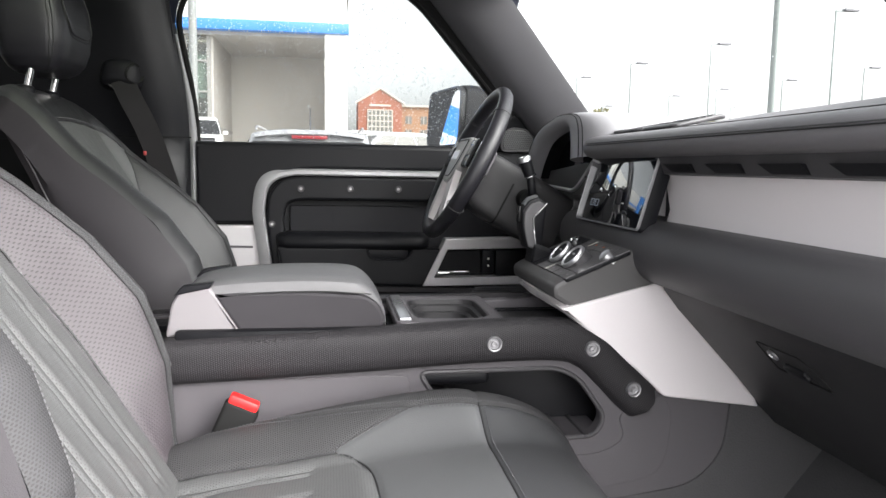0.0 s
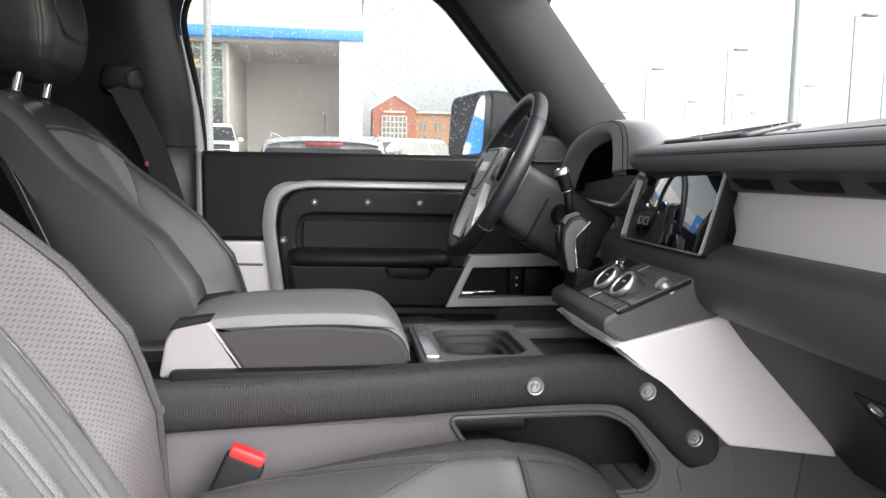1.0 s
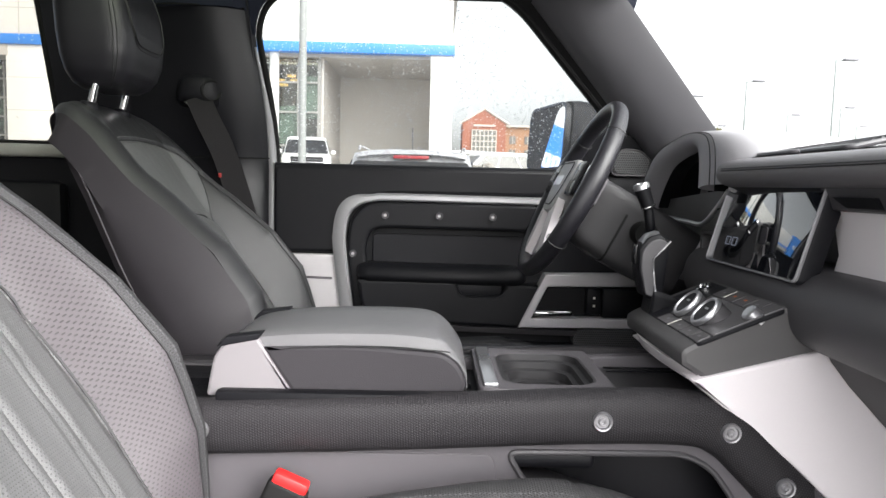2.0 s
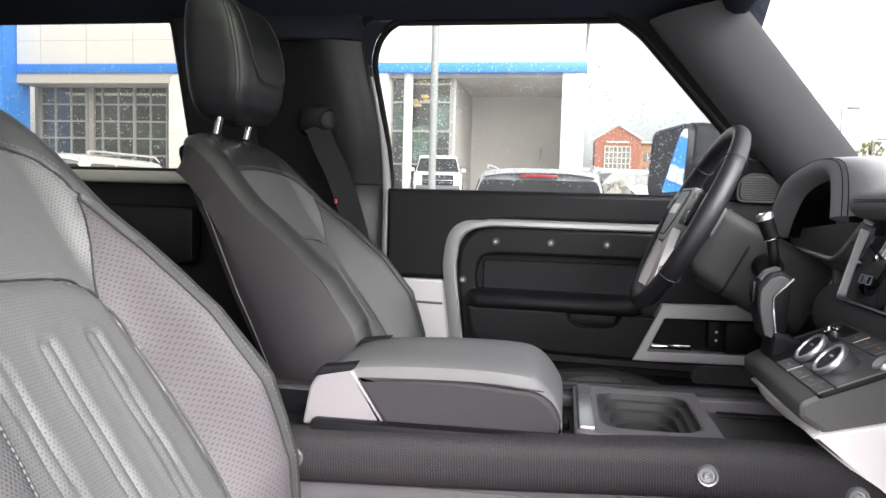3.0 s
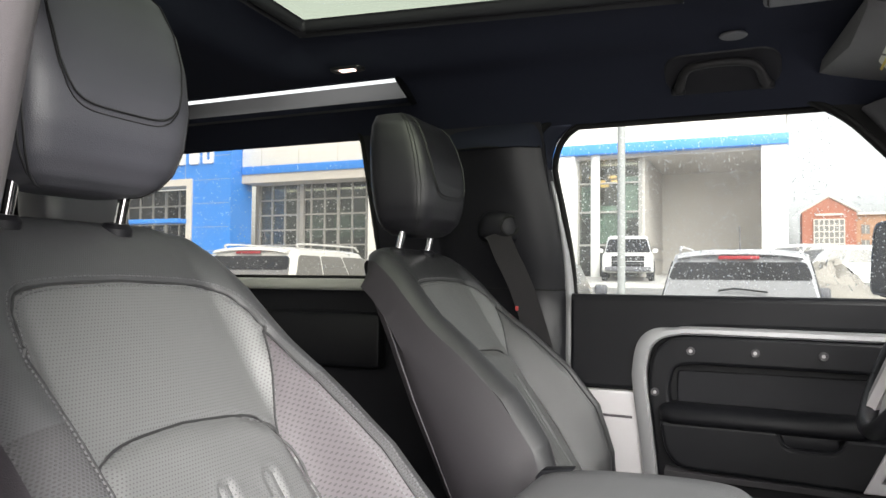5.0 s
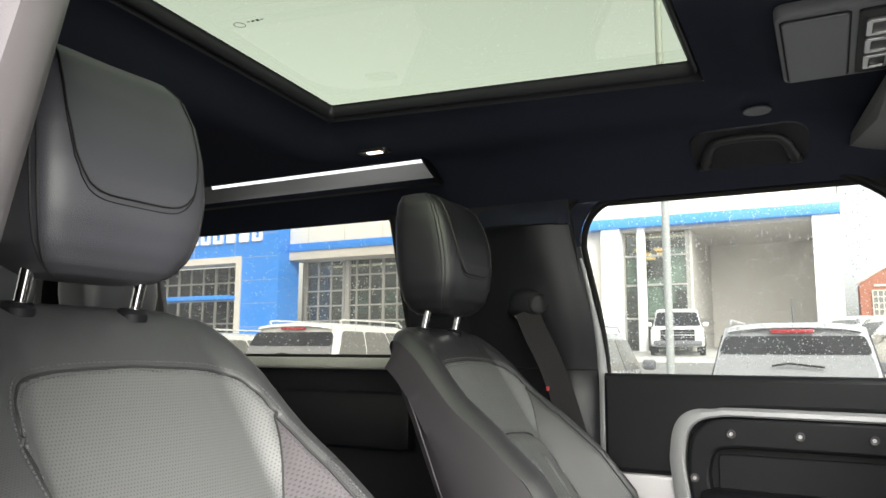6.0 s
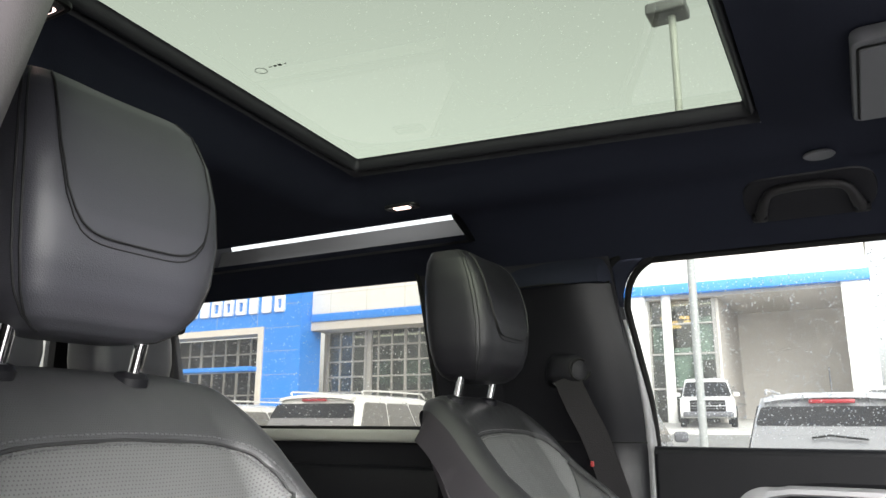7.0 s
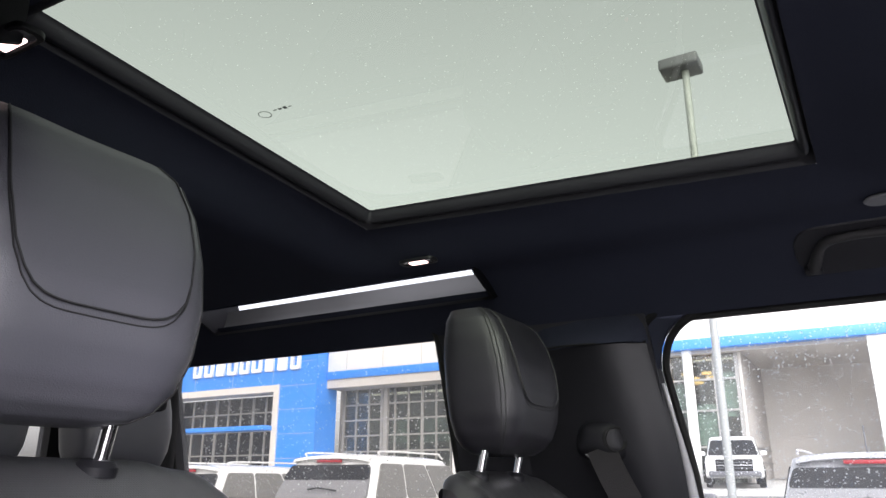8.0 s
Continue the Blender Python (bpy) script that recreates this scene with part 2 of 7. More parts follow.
def loft(rings, closed=True, caps=True, uv=False):
    n, k = len(rings[0]), len(rings)
    verts = [tuple(p) for r in rings for p in r]
    faces = []
    for i in range(k - 1):
        for j in range(n if closed else n - 1):
            a, b = i * n + j, i * n + (j + 1) % n
            faces.append((a, b, b + n, a + n))
    if caps and closed:
        faces += [tuple(range(n))[::-1], tuple(range((k - 1) * n, k * n))]
    uvs = None
    if uv:
        uvs = []
        along = 0.0
        for i, r in enumerate(rings):
            if i:
                along += (Vector(r[n // 2]) - Vector(rings[i - 1][n // 2])).length
            across = 0.0
            for j, p in enumerate(r):
                if j:
                    across += (Vector(p) - Vector(r[j - 1])).length
                uvs.append((across, along))
    bm = bm_of(verts, faces, uvs)
    bmesh.ops.recalc_face_normals(bm, faces=bm.faces)
    return bm


def tube(pts, r, n=10, closed=False):
    p = [Vector(q) for q in pts]
    k = len(p)
    rings = []
    up = None
    for i in range(k):
        d = (p[(i + 1) % k] - p[i - 1]) if closed else (p[min(i + 1, k - 1)] - p[max(i - 1, 0)])
        d = d.normalized() if d.length else Vector((0, 0, 1))
        if up is None:
            up = d.orthogonal().normalized()
        up = (up - d * up.dot(d)).normalized()
        side = d.cross(up)
        rad = r(i / (k - 1)) if callable(r) else r
        rings.append([p[i] + (up * math.cos(a) + side * math.sin(a)) * rad for a in (2 * math.pi * j / n for j in range(n))])
    if closed:
        rings.append(rings[0])
        bm = loft(rings, True, False)
        bmesh.ops.remove_doubles(bm, verts=bm.verts, dist=1e-6)
        return bm
    return loft(rings)


def ribbon(pts, w, t, up):
    """A flat strap of width w and thickness t along a curve; up gives its width's way."""
    p = [Vector(q) for q in pts]
    rings = []
    for i, q in enumerate(p):
        d = (p[min(i + 1, len(p) - 1)] - p[max(i - 1, 0)]).normalized()
        s = (Vector(up) - d * Vector(up).dot(d)).normalized() * (w / 2)
        o = d.cross(s).normalized() * (t / 2)
        rings.append([q - s - o, q + s - o, q + s + o, q - s + o])
    return loft(rings)


def box(c, s, r=0.004, seg=2, m=None):
    bm = bmesh.new()
    bmesh.ops.create_cube(bm, size=1)
    bmesh.ops.scale(bm, vec=s, verts=bm.verts)
    if r:
        bmesh.ops.bevel(bm, geom=bm.edges[:], offset=min(r, min(s) * 0.49), segments=seg, profile=0.5, affect="EDGES")
    if m is not None:
        bmesh.ops.transform(bm, matrix=m, verts=bm.verts)
    bmesh.ops.translate(bm, vec=c, verts=bm.verts)
    return bm


def disc(c, axis, r, h, n=24, bev=0.0, r2=None):
    """A turned drum, its axis given, centred at c."""
    bm = bmesh.new()
    bmesh.ops.create_cone(bm, cap_ends=True, segments=n, radius1=r, radius2=r if r2 is None else r2, depth=h)
    if bev:
        bmesh.ops.bevel(bm, geom=[e for e in bm.edges if abs(e.verts[0].co.z - e.verts[1].co.z) < 1e-6], offset=bev, segments=2, profile=0.5, affect="EDGES")
    q = Vector((0, 0, 1)).rotation_difference(Vector(axis)).to_matrix().to_4x4()
    bmesh.ops.transform(bm, matrix=Matrix.Translation(c) @ q, verts=bm.verts)
    return bm


def lathe(c, axis, prof, n=28):
    """A turned form: prof is (radius, height) from one end to the other."""
    q = Vector((0, 0, 1)).rotation_difference(Vector(axis)).to_matrix()
    rings = [[Vector(c) + q @ Vector((r * math.cos(a), r * math.sin(a), h)) for a in (2 * math.pi * j / n for j in range(n))] for r, h in prof]
    return loft(rings)


AX = {"x": lambda u, v, d: (d, u, v), "y": lambda u, v, d: (u, d, v), "z": lambda u, v, d: (u, v, d)}


def plate(outer, holes, ax, a, b, bev=0.0):
    """A plate with holes through it: loops of (u, v) across the axis ax, from a to b along it."""
    bm = bmesh.new()
    edges = []
    for lp in [outer, *holes]:
        vs = [bm.verts.new(AX[ax](u, v, a)) for u, v in lp]
        edges += [bm.edges.new((vs[i], vs[(i + 1) % len(vs)])) for i in range(len(vs))]
    bmesh.ops.triangle_fill(bm, use_beauty=True, use_dissolve=False, edges=edges)
    got = bmesh.ops.extrude_face_region(bm, geom=bm.faces[:])
    vec = Vector(AX[ax](0, 0, b - a))
    bmesh.ops.translate(bm, vec=vec, verts=[g for g in got["geom"] if isinstance(g, bmesh.types.BMVert)])
    bmesh.ops.recalc_face_normals(bm, faces=bm.faces)
    if bev:
        es = [e for e in bm.edges if len(e.link_faces) == 2 and e.calc_face_angle(0) > 1.2]
        bmesh.ops.bevel(bm, geom=es, offset=bev, segments=2, profile=0.5, affect="EDGES")
        axis = vec.normalized()
        flat = {f for f in bm.faces if abs(f.normal.dot(axis)) > 0.9995}
        for e in bm.edges:
            if len({f in flat for f in e.link_faces}) == 2:
                e.smooth = False
    return bm


def film_pane(outer, ax, d, toward):
    """One sheet of glass, its face turned towards the cabin."""
    bm = bmesh.new()
    vs = [bm.verts.new(AX[ax](u, v, d)) for u, v in outer]
    bmesh.ops.triangle_fill(bm, use_beauty=True, use_dissolve=False, edges=[bm.edges.new((vs[i], vs[(i + 1) % len(vs)])) for i in range(len(vs))])
    return faced(bm, toward)


def faced(bm, toward):
    bm.normal_update()
    bad = [f for f in bm.faces if f.normal.dot(Vector(toward)) < 0]
    bmesh.ops.reverse_faces(bm, faces=bad)
    return bm


def rrect(u0, v0, u1, v1, r, n=6):
    """A rectangle with rounded corners; r may be one radius or four, from the lower left corner round."""
    rr = (r,) * 4 if isinstance(r, (int, float)) else r
    out = []
    for (cu, cv, s), q in zip(((u0, v0, 180), (u1, v0, 270), (u1, v1, 0), (u0, v1, 90)), rr):
        mu, mv = (cu + q if cu == u0 else cu - q), (cv + q if cv == v0 else cv - q)
        for i in range(n + 1):
            t = radians(s + 90 * i / n)
            out.append((mu + q * math.cos(t), mv + q * math.sin(t)))
    return out


def rounded(poly, radii, n=5):
    """A polygon with its corners rounded."""
    out = []
    k = len(poly)
    for i in range(k):
        p, a, b = (Vector(poly[j % k]) for j in (i, i - 1, i + 1))
        r = radii if isinstance(radii, (int, float)) else radii[i]
        if r <= 0:
            out.append(tuple(p))
            continue
        da, db = (a - p), (b - p)
        r1 = min(r, da.length * 0.48, db.length * 0.48)
        s, e = p + da.normalized() * r1, p + db.normalized() * r1
        for j in range(n + 1):
            t = j / n
            out.append(tuple(s * (1 - t) ** 2 + p * 2 * t * (1 - t) + e * t * t))
    return out


def lean(bm, z0=1.25, k=0.33, side=1):
    """Leans what stands above z0 inwards, as the side of the cabin does."""
    for v in bm.verts:
        if v.co.z > z0:
            v.co.y -= side * k * (v.co.z - z0)
    return bm


def sm(a, b, x):
    t = min(1, max(0, (x - a) / (b - a)))
    return t * t * (3 - 2 * t)


def lerp(xs, ys, x):
    return float(np.interp(x, xs, ys))


def joined(*bms):
    out = bmesh.new()
    for b in bms:
        me = bpy.data.meshes.new("tmp")
        b.to_mesh(me)
        b.free()
        out.from_mesh(me)
        bpy.data.meshes.remove(me)
    return out


def moved(bm, m):
    bmesh.ops.transform(bm, matrix=m, verts=bm.verts)
    return bm


# ---- cabin shell ----
def roof_z(x, y):
    a = abs(y)
    z = 1.718 - 0.06 * a * a
    if a > 0.45:
        z = 1.706 - 0.092 * ((a - 0.45) / 0.15) ** 1.3
    if x > 0.25:
        z -= 0.35 * (x - 0.25) ** 1.6
    if x < -1.5:
        z -= 0.12 * (-1.5 - x)
    return z


SUN_HOLE = (-0.713, 0.028, -0.38, 0.302)


def pane_z(x, y):
    """The height of the sunroof glass, which slopes a little."""
    return 1.764 + 0.047 * (0.007 - x) - 0.055 * (y - 0.28)


def lining_z(x, y):
    """The headliner, which rolls up to the glass round the sunroof."""
    dx, dy = max(SUN_HOLE[0] - x, 0, x - SUN_HOLE[1]), max(SUN_HOLE[2] - y, 0, y - SUN_HOLE[3])
    return (pane_z(x, y) - 0.028) * (1 - sm(0, 0.11, math.hypot(dx, dy))) + roof_z(x, y) * sm(0, 0.11, math.hypot(dx, dy))


def sheet(xs, ys, zf, skip):
    verts = [(x, y, zf(x, y)) for x in xs for y in ys]
    n = len(ys)
    faces = []
    for i in range(len(xs) - 1):
        for j in range(n - 1):
            if not skip((xs[i] + xs[i + 1]) / 2, (ys[j] + ys[j + 1]) / 2):
                faces.append((i * n + j, i * n + j + 1, (i + 1) * n + j + 1, (i + 1) * n + j))
    return bm_of(verts, faces)


RX = sorted(set(np.round(np.concatenate([np.linspace(-1.95, 0.52, 124), [-0.713, 0.028, -1.305, -0.56]]), 4)))
RY = sorted(set(np.round(np.concatenate([np.linspace(-0.60, 0.60, 81), [-0.38, 0.302, 0.43, 0.505, -0.43, -0.505]]), 4)))


def roof_holes(x, y):
    return (SUN_HOLE[0] < x < SUN_HOLE[1] and SUN_HOLE[2] < y < SUN_HOLE[3]) or (-1.305 < x < -0.56 and 0.43 < abs(y) < 0.505)


def skin_holes(x, y):
    return (-1.0 < x < 0.28 and abs(y) < 0.5) or (-1.305 < x < -0.56 and 0.43 < abs(y))


ceiling = setting("ceiling", sheet(RX, RY, lining_z, roof_holes), LINER, "black fabric headliner with a large roof opening", 60)
setting("roof_skin", sheet(RX, RY, lambda x, y: roof_z(x, y) + (0.135 if abs(y) < 0.5 else 0.125 - (abs(y) - 0.5) * 0.7), skin_holes), BODY, "painted steel roof", 60)

# sunroof: trim well, seal, glass
sunroof = thing("sunroof", (-0.34, 0, 1.72), "large green-tinted panoramic glass sunroof with black trim, wet with rain", "sunroof")


well = []
LIP, EDGE = (-0.715, -0.382, 0.030, 0.304), (-0.692, -0.350, 0.007, 0.2815)
for f, k, rad in ((0.0, 0.028, 0.010), (0.06, 0.020, 0.030), (0.10, 0.010, 0.034), (0.19, 0.010, 0.034), (0.23, 0.017, 0.032), (0.29, 0.0205, 0.028), (0.40, 0.0215, 0.022), (0.60, 0.0185, 0.014), (0.78, 0.0115, 0.008), (0.86, 0.006, 0.006), (0.90, 0.001, 0.005), (1.0, 0.0, 0.004)):
    q = [a * (1 - f) + b * f for a, b in zip(LIP, EDGE)]
    well.append([(u, v, pane_z(u, v) - k) for u, v in rrect(*q, rad, 5)])
part("trim_well", loft(well, True, False), TRIM_BLACK, sunroof, "black moulded sunroof surround", 70)


def on_pane(bm):
    for v in bm.verts:
        v.co.z += pane_z(v.co.x, v.co.y)
    return bm


pane = part("glass_pane", on_pane(film_pane(rrect(-0.76, -0.45, 0.06, 0.36, 0.04), "z", 0.002, (0, 0, -1))), GLASS_ROOF, sunroof, "green-tinted glass wet with rain")
mark = [box((-0.598 + 0.009 * i, -0.07, -0.001), (0.006, 0.0015 + 0.002 * (i % 3), 0.0004), 0) for i in range(4)]
part("glass_mark", on_pane(joined(tube([(-0.620 + 0.010 * math.cos(t), -0.066 + 0.008 * math.sin(t), -0.001) for t in np.linspace(0, 6.28, 24)], 0.0005, 4), *mark)), PRINT, sunroof, "small grey etched bars")

# roof side windows above the rear side windows
for sgn, nm in ((1, "roof_side_window"), (-1, "roof_side_window")):
    w = thing(nm, (-0.93, sgn * 0.5, 1.70), "narrow roof side window with pale grey trim ledge", "roof window")
    rings = []
    for x in np.linspace(-1.305, -0.56, 16):
        rings.append([(x, sgn * y, z) for y, z in ((0.500, 1.668), (0.508, 1.664), (0.520, 1.672), (0.530, 1.700), (0.535, 1.727), (0.56, 1.722), (0.60, 1.66))])
    part("trim_ledge", loft(rings, closed=False), LEDGE, w, "pale grey moulded ledge")
    for x in (-1.305, -0.56):
        part("end_cap", plate([(sgn * 0.428, 1.70), (sgn * 0.507, 1.664), (sgn * 0.59, 1.70), (sgn * 0.55, 1.78), (sgn * 0.43, 1.83)], [], "x", x - 0.003, x + 0.003), SOFT, w)
    g = part("glass_pane", faced(loft([[(x, sgn * y, z) for y, z in ((0.415, 1.835), (0.48, 1.82), (0.55, 1.775), (0.59, 1.70))] for x in np.linspace(-1.31, -0.55, 4)], closed=False), (0, 0, -1)), GLASS, w)
    part("lip", tube([(-1.305, sgn * 0.43, 1.708), (-0.56, sgn * 0.43, 1.708)], 0.004, 6), LINER, w)

# floor, tunnel and firewall
setting("floor", plate([(-1.95, -0.72), (1.0, -0.72), (1.0, 0.72), (-1.95, 0.72)], [], "z", 0.50, 0.55), CARPET, "black carpeted cabin floor")
setting("wall_front", plate([(-0.74, 0.5), (0.74, 0.5), (0.74, 1.22), (-0.74, 1.22)], [], "x", 1.00, 1.03), PLASTIC_DARK, "black firewall behind the dashboard")
setting("footwell_slope", loft([[(x, y, z) for y in (-0.72, 0.72)] for x, z in ((0.66, 0.552), (0.78, 0.60), (0.98, 0.85), (1.0, 1.0))], closed=False), CARPET, "black carpeted toe board")
mat_p = thing("floor_mat", (0.60, -0.42, 0.552), "black ribbed rubber floor mat on the passenger floor", "floor mat")
part("sheet", plate(rrect(0.40, -0.64, 0.76, -0.20, 0.05), [], "z", 0.552, 0.562, 0.002), PLASTIC, mat_p)
for i in range(9):
    part("rib", box((0.44 + i * 0.035, -0.42, 0.564), (0.012, 0.34, 0.006), 0.002), PLASTIC, mat_p)

# driver's side: quarter trim with the rear side window, belt line
REARWIN = rounded([(-0.735, 1.285), (-0.735, 1.652), (-1.575, 1.656), (-1.605, 1.285)], [0.03, 0.05, 0.05, 0.03])
for sgn, tag in ((1, "left"), (-1, "right")):
    upper = plate([(-0.275, 1.25), (-0.300, 1.70), (-1.95, 1.70), (-1.95, 1.25)], [REARWIN], "y", sgn * 0.712, sgn * 0.76)
    setting("wall_" + tag, lean(upper, side=sgn), TRIM_BLACK, "black trimmed rear quarter with a side window")
    setting("wall_lower_" + tag, plate([(-0.275, 0.52), (-0.275, 1.25), (-1.95, 1.25), (-1.95, 0.52)], [], "y", sgn * 0.712, sgn * 0.76), PLASTIC_DARK, "black rear side trim")
    win = thing("window_2" if sgn > 0 else "window_3", (-1.15, sgn * 0.72, 1.285), "fixed rear side window speckled with rain", "window", kind="structure")
    g = part("pane", lean(film_pane(REARWIN, "y", sgn * 0.744, (0, -sgn, 0)), side=sgn), GLASS_REAR, win)
    part("seal", lean(tube([(u, sgn * 0.712, v) for u, v in REARWIN], 0.006, 8, True), side=sgn), RUBBER, win)
    part("window_sill", box((-1.15, sgn * 0.700, 1.268), (0.86, 0.035, 0.03), 0.010, 3), PALE, win, "grey padded sill below the rear side window")
    setting("side_step_" + tag, box((-1.15, sgn * 0.685, 1.13), (0.86, 0.05, 0.14), 0.02), SOFT, "black padded side trim")

# body edge and B-pillar trims
def pillar_edge(sgn, z):
    """The front edge of the pillar trim; on the open side the seen edge is the door frame's."""
    return -0.262 - 0.03 * sm(1.3, 1.62, z) if sgn > 0 else -0.185 - 0.24 * max(0, z - 1.25)


for sgn in (1, -1):
    pil = thing("b_pillar_trim", (-0.37, sgn * 0.70, 0.9), "moulded pillar trim beside the door opening, coloured near black for shade" if sgn > 0 else "grey moulded pillar trim edge beside the open door", "pillar trim")
    rings = []
    for z in np.linspace(0.80, 1.572, 24):
        k = max(0, z - 1.25) * 0.33
        y0 = 0.700 - k
        xf = pillar_edge(sgn, z)
        lip = ((0.11, -0.019), (0.07, -0.023), (0.045, -0.021), (0.025, -0.014), (0.012, -0.002), (0.004, 0.013)) if sgn < 0 else ((0.125, -0.019), (0.095, -0.0215), (0.07, -0.0195), (0.045, -0.012), (0.025, -0.002), (0.010, 0.012))
        section = [(xf - 0.31, 0.013), (xf - 0.24, 0.004), (xf - 0.17, -0.010)] + [(xf - a, d) for a, d in lip] + [(xf, 0.03), (xf - 0.31, 0.03)]
        rings.append([(x, sgn * (y0 + d), z) for x, d in section])
    # the driver's side trim has the shade beside its seat put into the colour
    part("upper_trim", loft(rings), B_PILLAR_SHADED if sgn > 0 else PILLAR, pil, sharp=60)
    cap = []
    for z in np.linspace(1.570, 1.70, 8):
        k = max(0, z - 1.25) * 0.33
        xf = pillar_edge(sgn, z)
        in_ = 1 - sm(1.575, 1.65, z)
        cap.append([(x, sgn * (0.700 - k + 0.03 + (d - 0.03) * in_), z) for x, d in ((xf - 0.27, 0.022), (xf - 0.20, -0.008), (xf - 0.13, -0.024), (xf - 0.06, -0.029), (xf - 0.025, -0.021), (xf - 0.008, 0.005), (xf, 0.03), (xf - 0.27, 0.03))])
    part("trim_joint", tube([(pillar_edge(sgn, 1.571) - 0.225 + 0.218 * q, sgn * (0.594 - 0.030 * math.sin(math.pi * min(1.0, q * 1.05) ** 0.8)), 1.571) for q in np.linspace(0, 1, 14)], 0.0022, 6), RUBBER, pil)
    part("headliner_return", loft(cap), LINER, pil, "black headliner above the pillar")
    if sgn < 0:
        continue
    xe, zr = pillar_edge(1, 1.52), 1.626
    bend = [(xe + 0.006 * 2 * t * (1 - t) + 0.10 * t * t, (zr - 0.10) * (1 - t) ** 2 + 2 * t * (1 - t) * (zr - 0.012) + zr * t * t) for t in np.linspace(0, 1, 14)]
    part("upper_corner", lean(plate(bend + [(xe + 0.10, zr + 0.012), (xe - 0.02, zr + 0.012), (xe - 0.02, zr - 0.10)], [], "y", 0.722, 0.735)), LINER, pil, "rounded black corner of the door opening")
    edge = [(pillar_edge(1, z), z) for z in np.linspace(0.82, 1.50, 14)] + bend
    part("body_edge", lean(tube([(x - 0.002, 0.722, z) for x, z in edge[:14]], lambda t: 0.011 - 0.008 * sm(0.6, 1, t), 10)), BODY_EDGE, pil, "painted body edge")
    part("door_seal", lean(tube([(x + 0.007, 0.735, z - 0.003) for x, z in edge], 0.007, 8)), RUBBER, pil)
    part("trim_joint", box((-0.36, sgn * 0.667, 1.262), (0.20, 0.006, 0.003), 0), RUBBER, pil)

# seat belt on the driver's pillar
belt = thing("seat_belt", (-0.42, 0.62, 1.45), "black seat belt hanging from its pillar guide", "seat belt")
CAP = rounded([(-0.056, -0.034), (0.050, -0.042), (0.052, 0.042), (-0.046, 0.040)], [0.025, 0.025, 0.036, 0.038])
part("guide", loft([[(-0.404 + u * math.cos(a) ** 0.6 - 0.004 * math.sin(a), 0.668 - 0.062 * math.sin(a), 1.402 + v * math.cos(a) ** 0.6 + 0.004 * math.sin(a)) for u, v in CAP] for a in np.linspace(0, 1.52, 12)]), PLASTIC_DARK, belt, "rounded black belt guide hood")
part("guide_mouth", lathe((-0.372, 0.617, 1.403), (0.62, -0.78, -0.05), [(0.024, -0.014), (0.024, -0.001), (0.021, 0.001), (0.018, -0.002), (0.0005, -0.012)], 24), RUBBER, belt)
part("guide_lip", tube([(-0.445 + 0.005 * q, 0.628 - 0.006 * math.sin(q * 0.5), 1.385 - 0.003 * q + 0.0012 * (q - 5) ** 2 * 0.3) for q in np.linspace(0, 9, 14)], 0.003, 8), SOFT_GREY, belt)
part("webbing", ribbon(cr([(-0.400, 0.612, 1.388), (-0.379, 0.610, 1.34), (-0.345, 0.622, 1.262), (-0.306, 0.648, 1.12), (-0.28, 0.666, 0.98)], 8), 0.052, 0.0016, (0.9, 0.35, 0.35)), WEB, belt)
part("stopper", box((-0.356, 0.618, 1.222), (0.007, 0.004, 0.010), 0.0015), RED_DULL, belt, "small red tag")

# A-pillars, roof rails, windscreen
for sgn in (1, -1):
    ap = thing("a_pillar_trim", (0.62, sgn * 0.62, 1.25), "dark grey grained pillar trim beside the windscreen", "pillar trim")
    rings = []
    for t in np.linspace(-0.2, 1, 16):
        o = np.array((0.60, 0.655, 1.275)) * (1 - t) + np.array((0.305, 0.565, 1.60)) * t
        i = np.array((0.735, 0.60, 1.30)) * (1 - t) + np.array((0.455, 0.53, 1.625)) * t
        m = (o + i) / 2
        rings.append([(p[0], sgn * (p[1] + d), p[2]) for p, d in ((o, 0.03), (o, 0.002), (o * 0.88 + i * 0.12, -0.018), (o * 0.70 + i * 0.30, -0.031), (m, -0.0345), (o * 0.1 + i * 0.9, -0.036), (i, -0.032), (i, 0.04))])
    part("trim", loft(rings), PILLAR_TRIM, ap)
    part("windscreen_seal", tube([(0.738 - 0.28 * t, sgn * (0.602 - 0.07 * t), 1.302 + 0.325 * t) for t in np.linspace(-0.2, 1, 12)], 0.005, 6), RUBBER, ap)
setting("roof_rail_front", tube([(0.46, y, 1.625 + 0.02 * (1 - (y / 0.55) ** 2)) for y in np.linspace(-0.56, 0.56, 16)], 0.035, 12), LINER, "black header rail above the windscreen")
for sgn, tag in ((1, "left"), (-1, "right")):
    setting("roof_rail_" + tag, loft([[(x, sgn * y, z) for y, z in ((0.575, 1.660), (0.596, 1.630), (0.612, 1.624), (0.66, 1.64), (0.65, 1.72), (0.58, 1.74))] for x in np.linspace(-1.95, 0.36, 12)]), LINER, "black padded roof rail")
    setting("rain_gutter_" + tag, tube([(x, sgn * 0.622, 1.613) for x in np.linspace(-0.29, 0.30, 8)], 0.007, 8), RUBBER, "black door seal under the roof rail")
ws = [[(0.80 - 0.34 * t + 0.05 * (1 - (y / 0.6) ** 2), y * (1 - 0.08 * t), 1.262 + 0.375 * t) for y in np.linspace(-0.63, 0.63, 14)] for t in np.linspace(0, 1, 6)]
wsob = setting("window_windscreen", faced(loft(ws, closed=False), (-1, 0, -0.2)), GLASS_SCREEN, "clear windscreen flecked with rain")

